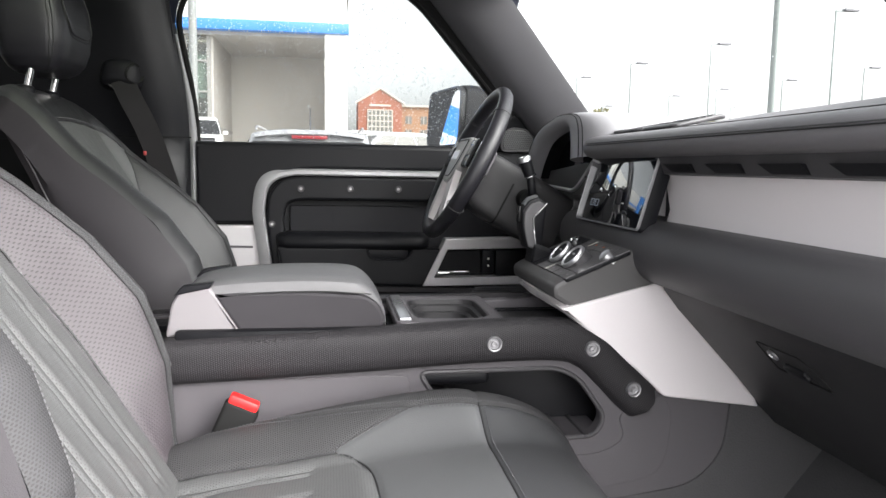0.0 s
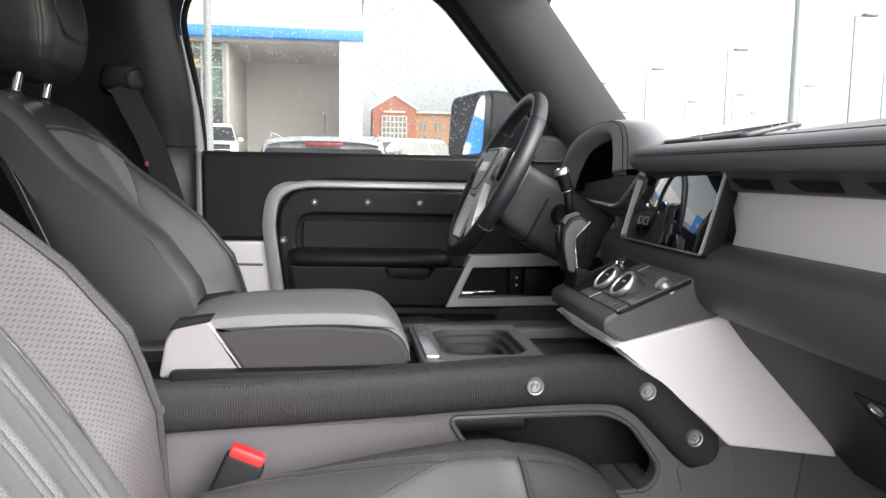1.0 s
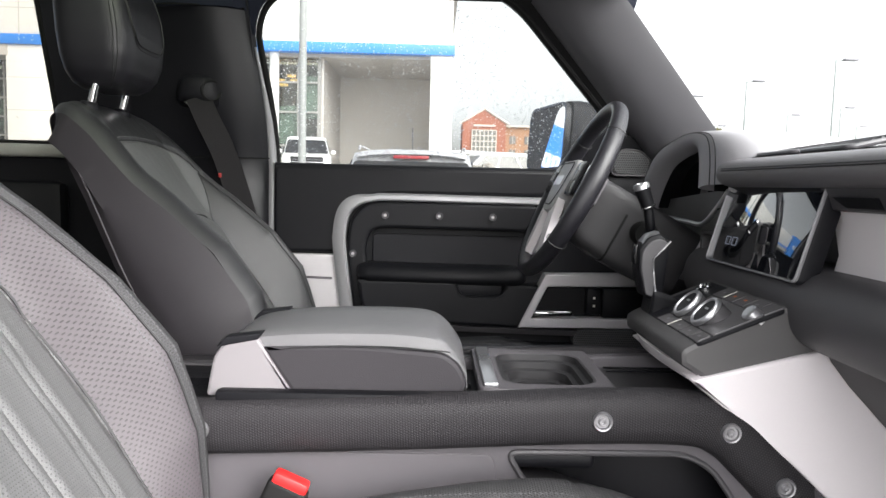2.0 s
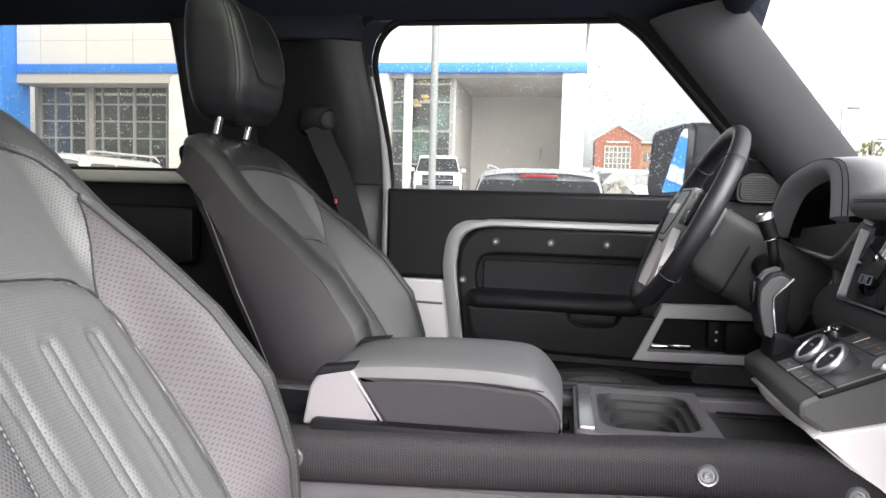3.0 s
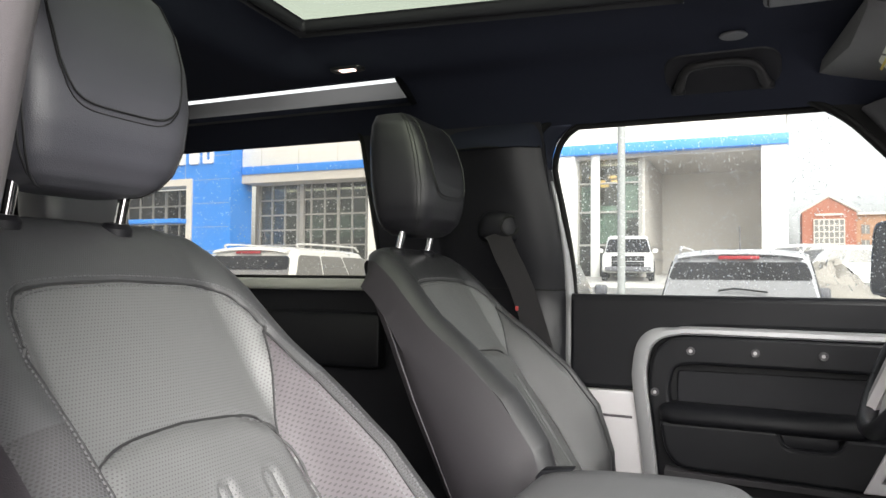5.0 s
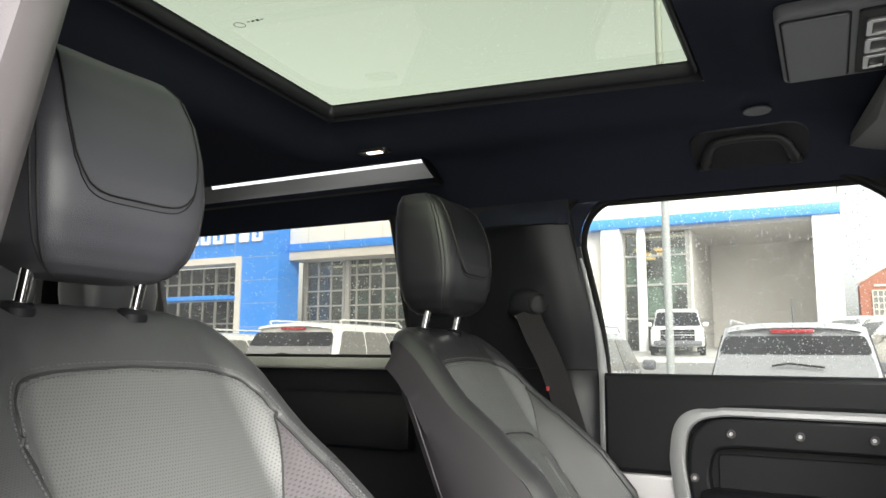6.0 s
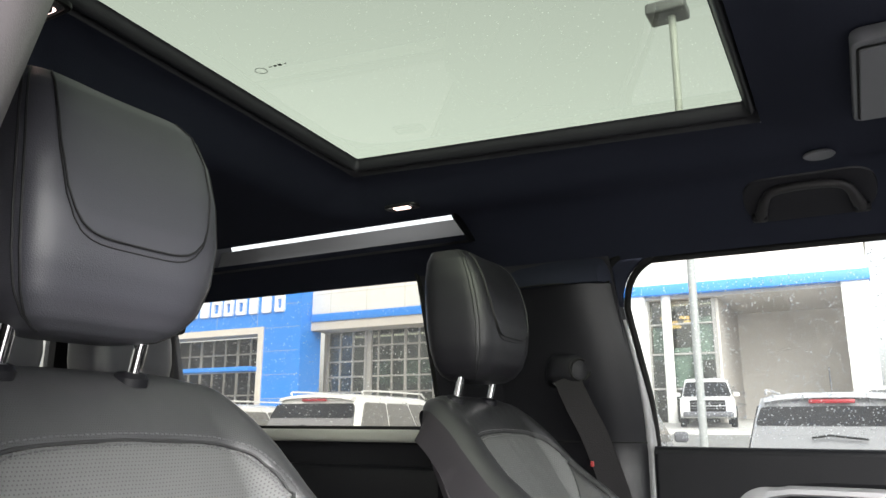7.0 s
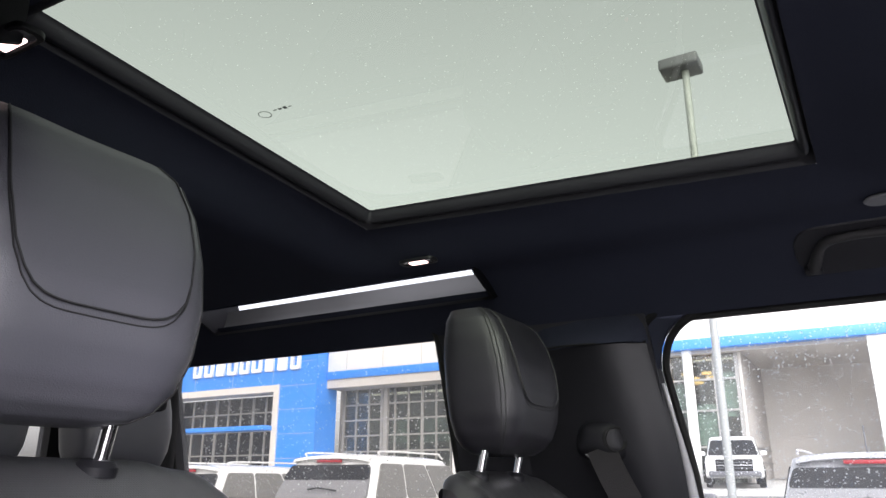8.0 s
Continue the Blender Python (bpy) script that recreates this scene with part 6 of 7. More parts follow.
part("panel_crease", tube([(-0.20, 0.6915, 0.995), (-0.12, 0.6905, 0.993)], 0.003, 6), PLASTIC_SIDE, door)
rings = []
tl = cr(TRIM, 6)
for i, p in enumerate(tl):
    d = tl[min(i + 1, len(tl) - 1)] - tl[max(i - 1, 0)]
    d = d / np.hypot(*d)
    nn = np.array((-d[1], d[0]))
    wide = 0.013 * (1 - sm(-0.085, -0.03, p[0]))
    rings.append([(p[0] + nn[0] * a, y, p[1] + nn[1] * a) for a, y in ((-0.008, 0.72), (-0.008, 0.680), (-0.004, 0.676), (0.004 + wide * 0.5, 0.677), (0.009 + wide, 0.684), (0.010 + wide, 0.72))])
part("trim_frame", loft(rings), SATIN_TRIM, door, "satin silver trim frame")
# screw band inside the frame, with a recessed pocket panel
BAND = rounded([(-0.060, 0.80), (-0.072, 0.93), (-0.086, 1.07), (-0.080, 1.13), (-0.045, 1.168), (0.0, 1.172), (0.70, 1.170), (0.70, 0.80)], [0, 0.0, 0.02, 0.03, 0.03, 0.02, 0, 0])
RECESS = rounded([(-0.035, 0.99), (-0.045, 1.06), (-0.035, 1.105), (0.0, 1.113), (0.55, 1.108), (0.55, 0.99)], [0.01, 0.01, 0.02, 0.02, 0.01, 0.01])
part("fixing_band", plate(BAND, [RECESS], "y", 0.683, 0.722, 0.007), SOFT, door)
part("recess_panel", plate(rrect(-0.03, 0.985, 0.56, 1.098, 0.01), [], "y", 0.708, 0.715, 0.003), PLASTIC_DARK, door)
for x, z in ((-0.072, 1.052), (0.0, 1.141), (0.123, 1.142), (0.245, 1.142), (0.367, 1.142)):
    screw("fixing", (x, 0.682, z), (0, -1, 0), 0.0085, door, DIAL)
# armrest roll and lower card with pull
ROLL = [tuple(q) for q in cr([(0.0, 0.022), (0.03, 0.021), (0.050, 0.012), (0.057, -0.004), (0.050, -0.017), (0.03, -0.022), (0.0, -0.022)], 4)]
part("armrest_roll", loft([[(x, 0.70 - o * k, 1.012 - 0.018 * (x + 0.05) * 0.6 + dz * k) for o, dz in ROLL] for x, k in ((-0.063, 0.35), (-0.060, 0.65), (-0.052, 0.85), (-0.035, 1.0), (0.20, 1.0), (0.30, 1.0), (0.318, 0.8), (0.324, 0.5))]), SOFT, door, "padded black armrest roll", 60)
LOWER = rounded([(-0.060, 0.998), (-0.048, 0.935), (-0.02, 0.905), (0.315, 0.893), (0.358, 0.990), (0.28, 0.993), (0.262, 0.965), (0.178, 0.967), (0.165, 0.997)], [0.01, 0.02, 0.02, 0.004, 0.01, 0.004, 0.008, 0.008, 0.004])
part("lower_card", plate(LOWER, [], "y", 0.650, 0.70, 0.008), SOFT, door, "black lower card with a pull recess")
part("pull_recess", box((0.215, 0.672, 0.978), (0.11, 0.02, 0.03), 0.006), PLASTIC_DARK, door)
part("pull_lip", tube(cr([(0.165, 0.6495, 0.986), (0.185, 0.6485, 0.966), (0.255, 0.6485, 0.964), (0.28, 0.6495, 0.982)], 4), 0.0022, 6), PLASTIC_DARK, door)
part("lower_ledge", loft([[(x, y, z - 0.02 * x) for y, z in ((0.70, 0.905), (0.655, 0.897), (0.66, 0.885), (0.70, 0.88))] for x in (-0.05, 0.70)]), PLASTIC, door)
# latch bezel with handle
BEZ = rounded([(0.306, 0.896), (0.364, 1.018), (0.70, 1.024), (0.70, 0.900)], [0.003, 0.003, 0, 0])
BEZ_HOLE = rounded([(0.336, 0.918), (0.370, 0.990), (0.68, 0.996), (0.68, 0.922)], [0.003, 0.003, 0.003, 0.003])
bez = part("latch_bezel", plate(BEZ, [BEZ_HOLE], "y", 0.645, 0.69, 0.003), SILVER, door, "light silver latch bezel")
part("latch_well", plate(BEZ_HOLE, [], "y", 0.685, 0.692), PLASTIC_DARK, bez)
part("door_handle", box((0.385, 0.648, 0.930), (0.088, 0.014, 0.013), 0.005, 3), CHROME, bez, "chrome door handle")
sw = part("switch_block", box((0.478, 0.668, 0.958), (0.034, 0.03, 0.062), 0.005), PLASTIC_DARK, bez)
for i in range(2):
    part("switch_mark", box((0.478, 0.6525, 0.948 + 0.018 * i), (0.005, 0.001, 0.005), 0), PAPER, sw)
part("pod", box((0.545, 0.668, 0.955), (0.10, 0.04, 0.07), 0.008), SOFT, bez)
spk = [(0.44, 0.835), (0.432, 0.872), (0.445, 0.893), (0.70, 0.900), (0.70, 0.82)]
lo = plate(rounded(spk, 0.008), [], "y", 0.655, 0.70, 0.004)
lay = lo.loops.layers.uv.new("UVMap")
for f in lo.faces:
    for q in f.loops:
        q[lay].uv = (q.vert.co.x, q.vert.co.z)
part("speaker_grille", lo, MESHED, door, "fine black speaker mesh")
part("door_pocket", loft([[(x, y, z) for y, z in ((0.70, 0.86), (0.60, 0.845), (0.585, 0.80), (0.60, 0.64), (0.70, 0.60))] for x in (-0.05, 0.18, 0.42, 0.70)]), PLASTIC_DARK, door)

# mirror sail with tweeter
tw = thing("tweeter", (0.56, 0.66, 1.25), "oval speaker mesh in a black mirror sail panel", "speaker")
part("sail", lean(plate(rounded([(0.44, 1.245), (0.44, 1.30), (0.49, 1.345), (0.66, 1.30), (0.70, 1.245)], 0.012), [], "y", 0.682, 0.73, 0.004)), SOFT, tw)
mesh_bm = plate(rounded([(0.513, 1.247), (0.511, 1.285), (0.53, 1.300), (0.572, 1.296), (0.598, 1.272), (0.592, 1.247)], 0.014), [], "y", 0.672, 0.684, 0.003)
lay = mesh_bm.loops.layers.uv.new("UVMap")
for f in mesh_bm.faces:
    for q in f.loops:
        q[lay].uv = (q.vert.co.x, q.vert.co.z)
part("mesh_cover", lean(mesh_bm), MESHED, tw)
part("mesh_rim", lean(tube([(u, 0.676, v) for u, v in rounded([(0.511, 1.245), (0.509, 1.286), (0.53, 1.302), (0.573, 1.298), (0.600, 1.272), (0.594, 1.245)], 0.014)], 0.003, 6, True)), PLASTIC, tw)

# door mirror outside
mir = thing("door_mirror", (0.44, 0.95, 1.26), "black door mirror wet with rain", "wing mirror")
MC = Matrix.Translation((0.477, 0.985, 1.335)) @ Matrix.Rotation(radians(16.5), 4, "Z") @ Matrix.Rotation(radians(4), 4, "Y")
sec = rounded([(-0.115, -0.088), (0.115, -0.088), (0.118, 0.088), (-0.112, 0.094)], 0.035)
part("housing", loft([[MC @ Vector((d, y * k, z * k)) for y, z in sec] for k, d in ((0.95, -0.06), (1.0, -0.062), (1.03, -0.04), (1.02, 0.0), (0.93, 0.05), (0.7, 0.085), (0.3, 0.10))]), PLASTIC_DARK, mir, "black housing")
part("rear_rim", loft([[MC @ Vector((d, y * k, z * k)) for y, z in sec] for k, d in ((0.95, -0.061), (0.96, -0.080), (0.90, -0.080), (0.885, -0.064))], True, False), GLOSS, mir)
MG = Matrix.Translation((0.477, 0.985, 1.335)) @ Matrix.Rotation(radians(21.1), 4, "Z") @ Matrix.Rotation(radians(6.2), 4, "Y")
# dark plate for the car side's reflection; the glass covers only the bright part
part("backing", loft([[MG @ Vector((d, y * 0.90, z * 0.90)) for y, z in sec] for d in (-0.0700, -0.0735)]), PLASTIC_DARK, mir)
part("mirror_glass", loft([[MG @ Vector((d, y, z)) for y, z in rounded([(-0.103, -0.076), (0.022, -0.080), (-0.034, 0.070), (-0.062, 0.082), (-0.092, 0.080)], [0.012, 0.012, 0.03, 0.02, 0.012])] for d in (-0.0738, -0.0760)]), MIRROR, mir, "mirror glass")
part("mirror_arm", loft([[(0.50 + a, y, 1.255 + b) for a, b in rounded([(-0.035, -0.02), (0.035, -0.02), (0.035, 0.02), (-0.035, 0.02)], 0.012)] for y in (0.74, 0.80, 0.90)]), GLOSS, mir)


# ---- outside: the sloping lot, the showroom, vehicles, poles, the far brick building ----
ASPHALT = mat("pale_wet_lot", (0.21, 0.205, 0.195), 0.5, var=0.3, scale=4, bump=0.6, fine=60, stain=0.25)
CONCRETE = mat("pale_concrete", (0.46, 0.45, 0.42), 0.7, var=0.15, scale=6, bump=0.3, fine=80)
WHITE_PANEL = mat("white_metal_panel", (0.80, 0.79, 0.76), 0.45, var=0.03, scale=2, bump=0)
CREAM_PANEL = mat("cream_wall_panel", (0.62, 0.58, 0.53), 0.6, var=0.05, scale=3, bump=0.1, fine=50)
GREY_PANEL = mat("grey_soffit", (0.50, 0.47, 0.43), 0.7, var=0.06, scale=3, bump=0)
BLUE = mat("blue_metal_panel", (0.03, 0.235, 0.74), 0.35, var=0.05, scale=2, bump=0)
DARK_IN = mat("dim_showroom_interior", (0.30, 0.29, 0.26), 0.8, var=0.4, scale=6, bump=0)
GREEN_PANE = mat("frosted_green_glass", (0.50, 0.64, 0.56), 0.25, var=0.06, scale=3, bump=0)
MULLION = mat("grey_mullion", (0.33, 0.32, 0.30), 0.4, metal=0.3, bump=0)
PANE = glass("showroom_glass", (0.62, 0.66, 0.62), ior=1.6)
BRICK = mat("far_red_brick", (0.34, 0.125, 0.075), 0.85, var=0.2, scale=8, bump=0)
BRICK_TAN = mat("far_tan_brick", (0.38, 0.21, 0.12), 0.85, var=0.15, scale=8, bump=0)
STONE = mat("pale_stone_trim", (0.6, 0.55, 0.48), 0.8, bump=0)
PAINT_WHITE = mat("white_car_paint", (0.78, 0.78, 0.76), 0.25, var=0.02, bump=0, coat=0.6)
PAINT_SILVER = mat("silver_car_paint", (0.46, 0.46, 0.475), 0.28, metal=0.3, var=0.03, bump=0, coat=0.6)
CAR_GLASS = mat("dark_car_glass", (0.015, 0.016, 0.018), 0.06, var=0.1, bump=0, stain=0.03)
CAR_GLASS_MID = mat("grey_car_glass", (0.16, 0.155, 0.14), 0.10, var=0.1, bump=0, stain=0.03)
# wet rear glass with the sky's reflection put into its grey base
WET_SKY_GLASS = mat("wet_sky_grey_car_glass", (0.20, 0.20, 0.205), 0.22, var=0.12, scale=12, bump=0, stain=0.08)
BAND_REFLECTION = mat("dark_window_reflection", (0.010, 0.010, 0.011), 0.3, var=0.1, bump=0, spec=0.2)
TAIL = mat("red_lamp_lens", (0.30, 0.006, 0.012), 0.2, bump=0)
HEADLAMP = mat("clear_lamp_lens", (0.55, 0.56, 0.58), 0.1, bump=0)
POLE = mat("galvanised_pole", (0.17, 0.19, 0.185), 0.5, metal=0.3, var=0.1, scale=6, bump=0)
POLE_WHITE = mat("white_painted_pole", (0.30, 0.31, 0.30), 0.45, var=0.05, scale=6, bump=0)
LAMP_HEAD = mat("dark_lamp_head", (0.10, 0.10, 0.11), 0.5, bump=0)
SNOW = mat("dirty_snow", (0.27, 0.25, 0.22), 0.8, var=0.6, scale=12, bump=0.6, fine=30)
LEAF = mat("sparse_far_foliage", (0.16, 0.15, 0.07), 0.9, var=0.4, scale=3, bump=0)
BARK = mat("grey_bark", (0.16, 0.13, 0.10), 0.9, bump=0)
WARM_LIGHT = emitter("warm_showroom_lamp", (1.0, 0.62, 0.22), 1.5)
SHOW_LAMP = emitter("showroom_strip_lamp", (1.0, 0.93, 0.80), 0.9)
WHITE_LETTER = mat("white_sign_letter", (0.82, 0.82, 0.82), 0.4, var=0.02, bump=0)


def land(y):
    """The lot's height: level round the car, rising gently towards the showroom, level again far off."""
    if y < 8:
        return 0.0
    if y < 34:
        return 0.05 * (y - 8)
    return 1.3 + 0.034 * (min(y, 130) - 34)


gx = [-900, -300, -120, -60, -30, -15, -6, 0, 6, 15, 30, 60, 120, 300, 900]
gy = [-900, -300, -80, -30, -10, 0, 4, 8, 12, 18, 24, 30, 33, 34, 40, 60, 90, 130, 200, 400, 900]
setting("ground", bm_of([(x, y, land(y)) for x in gx for y in gy], [(i * len(gy) + j, (i + 1) * len(gy) + j, (i + 1) * len(gy) + j + 1, i * len(gy) + j + 1) for i in range(len(gx) - 1) for j in range(len(gy) - 1)]), ASPHALT, "pale wet concrete lot rising to the showroom")
setting("pavement", loft([[(x, y, land(y) + z) for y, z in ((27.0, 0.0), (27.02, 0.14), (33.9, 0.05), (34.1, 0.05), (44.0, 0.05))] for x in (-60, 6)], closed=False), CONCRETE, "pale concrete apron before the showroom")

# showroom building
FY = 34.0
B0 = 1.3
show = thing("showroom_building", (-14, FY, B0), "white panelled car showroom with a blue stripe and glass fronts", "building")
TOPZ, STR0, STR1 = 10.6, 7.20, 7.66
part("fascia", box((-13.8, FY + 0.5, (STR1 + TOPZ) / 2), (29.2, 1.0, TOPZ - STR1), 0.02), WHITE_PANEL, show, "white panelled fascia")
for x in np.arange(-27.0, 0.5, 2.6):
    part("panel_joint", box((x, FY - 0.003, (STR1 + TOPZ) / 2), (0.03, 0.012, TOPZ - STR1), 0), GREY_PANEL, show)
for z in (8.85, 10.05):
    part("panel_joint", box((-13.8, FY - 0.003, z), (29.2, 0.012, 0.025), 0), GREY_PANEL, show)
part("blue_stripe", box((-13.75, FY + 0.35, (STR0 + STR1) / 2), (29.3, 0.8, STR1 - STR0), 0.01), BLUE, show, "bright blue stripe")
for x0, x1 in ((-0.2, 0.85), (-9.4, -8.5), (-19.9, -17.6)):
    pr = part("pier", box(((x0 + x1) / 2, FY + 0.9, (B0 + STR0) / 2), (x1 - x0, 1.6, STR0 - B0), 0.02), WHITE_PANEL, show, "white panelled pier")
    for z in np.arange(B0 + 1.4, STR0, 1.5):
        part("panel_joint", box(((x0 + x1) / 2, FY + 0.097, z), (x1 - x0, 0.012, 0.025), 0), GREY_PANEL, pr)
part("mid_wall", box((-13.5, FY + 1.2, (B0 + STR0) / 2), (8.2, 1.0, STR0 - B0), 0.02), CREAM_PANEL, show)
part("main_roof", box((-20, FY + 9, TOPZ - 0.6), (42, 17, 0.3), 0), GREY_PANEL, show)
part("rear_wall", box((-20, FY + 17.5, 6), (42, 0.4, 10), 0), GREY_PANEL, show)
# covered bay at the end: soffit, back wall, glazed flank
part("bay_soffit", box((-4.4, FY + 5, STR0 - 0.05), (8.4, 9.0, 0.2), 0), GREY_PANEL, show, "grey soffit over the covered bay")
part("bay_back_wall", box((-2.6, FY + 7.3, 4.2), (5.4, 0.3, 6.2), 0), CREAM_PANEL, show, "beige wall at the back of the bay")
part("bay_side_wall", box((0.2, FY + 5.6, 4.2), (0.3, 7.6, 6.2), 0), CREAM_PANEL, show)


def glazed(parent, x0, x1, z0, z1, y, cols, rows, interior, ax="y"):
    """A glass front: posts, rails and panes, before a dim interior."""
    def put(name, c, s, m, lb=""):
        if ax == "x":
            c, s = (y + (c[1] - y), c[0], c[2]), (s[1], s[0], s[2])
        return part(name, box(c, s, 0), m, parent, lb)
    pn2 = put("pane", ((x0 + x1) / 2, y + 0.06, (z0 + z1) / 2), (x1 - x0, 0.02, z1 - z0), PANE)
    pn2.visible_shadow = False
    for i in range(cols + 1):
        put("mullion", (x0 + (x1 - x0) * i / cols, y, (z0 + z1) / 2), (0.09 if i % 3 else 0.16, 0.10, z1 - z0), MULLION)
    for r in rows:
        put("rail", ((x0 + x1) / 2, y - 0.01, r), (x1 - x0, 0.10, 0.09), MULLION)
    if interior:
        put("ceiling_light", ((x0 + x1) / 2, y + 1.7, z1 - 0.12), ((x1 - x0) * 0.9, 0.5, 0.06), SHOW_LAMP, "lit strip lamp of the showroom")
        put("interior_wall", ((x0 + x1) / 2, y + 3.2, (z0 + z1) / 2), (x1 - x0, 0.2, z1 - z0), DARK_IN)


glazed(show, -8.5, -5.5, B0, STR0, FY + 0.9, 3, (2.9, 4.5, 5.9), True)
for i, (x, z, w, h) in enumerate(((-7.9, 5.0, 0.9, 1.5), (-6.9, 4.2, 1.5, 1.2), (-6.0, 5.2, 0.8, 2.0), (-7.0, 3.4, 1.2, 0.8))):
    part("frosted_panel", box((x, FY + 1.0 + 0.01 * i, z), (w, 0.02, h), 0), GREEN_PANE, show, "frosted green glass panel")
part("round_column", disc((-7.55, FY + 0.45, 4.2), (0, 0, 1), 0.22, 6.0, 20), WHITE_PANEL, show)
for i in range(6):
    part("pendant_lamp", disc((-8.0 + 0.28 * i + 0.12 * (i % 2), FY + 2.0, 6.35 - 0.22 * (i % 3)), (0, 0, 1), 0.22, 0.10, 14), WARM_LIGHT, show, "warm lit pendant lamp")
part("flank_base", box((-5.35, FY + 5.0, 4.2), (0.12, 8.2, 6.2), 0), GREY_PANEL, show, "grey flank wall of the covered bay")
for z in (2.3, 2.9):
    part("rail", box((-5.27, FY + 5.0, z), (0.06, 8.2, 0.08), 0), MULLION, show)
# second glass front, recessed under a deep soffit
part("front_soffit", box((-24.2, FY + 0.9, 6.95), (8.8, 1.7, 0.5), 0), GREY_PANEL, show, "grey soffit over the glass front")
glazed(show, -28.3, -19.9, B0, 6.7, FY + 1.6, 9, (2.2, 3.1, 4.0, 4.9, 5.8), True)
part("wide_column", box((-25.1, FY + 1.45, 4.0), (0.28, 0.2, 5.4), 0), MULLION, show)
for x, w in ((-26.3, 1.2), (-23.6, 2.6)):
    part("lit_back_window", box((x, FY + 4.65, 4.45), (w, 0.05, 1.5), 0), GREEN_PANE, show, "pale window seen through the showroom")
part("reception_desk", box((-24.5, FY + 3.6, 2.2), (6.0, 0.5, 0.9), 0), CREAM_PANEL, show)

# blue entrance portal with its sign
portal = thing("entrance_portal", (-35, FY - 0.8, B0), "bright blue entrance portal with a white sign and framed glass", "entrance")
PX0, PX1 = -45.5, -28.45
part("surround", plate([(PX0, B0), (PX1, B0), (PX1, 10.9), (PX0, 10.9)], [[(-42.0, B0 + 0.02), (-31.3, B0 + 0.02), (-31.3, 7.0), (-42.0, 7.0)]], "y", FY - 0.9, FY + 1.0), BLUE, portal, "blue metal cladding")
part("inner_frame", plate([(-42.0, B0 + 0.03), (-31.3, B0 + 0.03), (-31.3, 7.0), (-42.0, 7.0)], [[(-41.6, B0 + 0.04), (-31.7, B0 + 0.04), (-31.7, 6.6), (-41.6, 6.6)]], "y", FY - 1.0, FY + 0.4), CREAM_PANEL, portal, "pale inner frame")
part("canopy", box((-36.6, FY - 1.1, 4.46), (9.9, 1.2, 0.26), 0.02), BLUE, portal, "thin blue canopy")
glazed(portal, -41.6, -31.7, B0, 6.6, FY + 0.8, 9, (3.0, 4.46, 5.6), True)
part("lit_back_window", box((-35.0, FY + 3.9, 5.2), (5.0, 0.05, 1.0), 0), GREEN_PANE, portal)
for k in range(1, 8):
    part("panel_joint", box((-29.9, FY - 0.903, B0 + 1.4 * k), (2.7, 0.012, 0.025), 0), GREY_PANEL, portal)
for k in range(4):
    part("panel_joint", box((PX0 + 3.4 * (k + 1), FY - 0.903, 9.75), (0.025, 0.012, 5.4), 0), GREY_PANEL, portal)
LW = 0.98
for i in range(9):
    x = -29.6 - LW / 2 - (8 - i) * 1.05
    w = LW * (0.72, 0.78, 0.70, 0.84, 0.76, 0.80, 0.66, 0.70, 0.74)[i]
    part("sign_bar", plate(rrect(x - w / 2, 7.84, x + w / 2, 8.85, 0.10), [rrect(x - w / 2 + 0.2, 8.05, x + w / 2 - 0.2, 8.64, 0.04)] if w > 0.7 else [], "y", FY - 1.06, FY - 0.9), WHITE_LETTER, portal, "plain white raised sign shape")


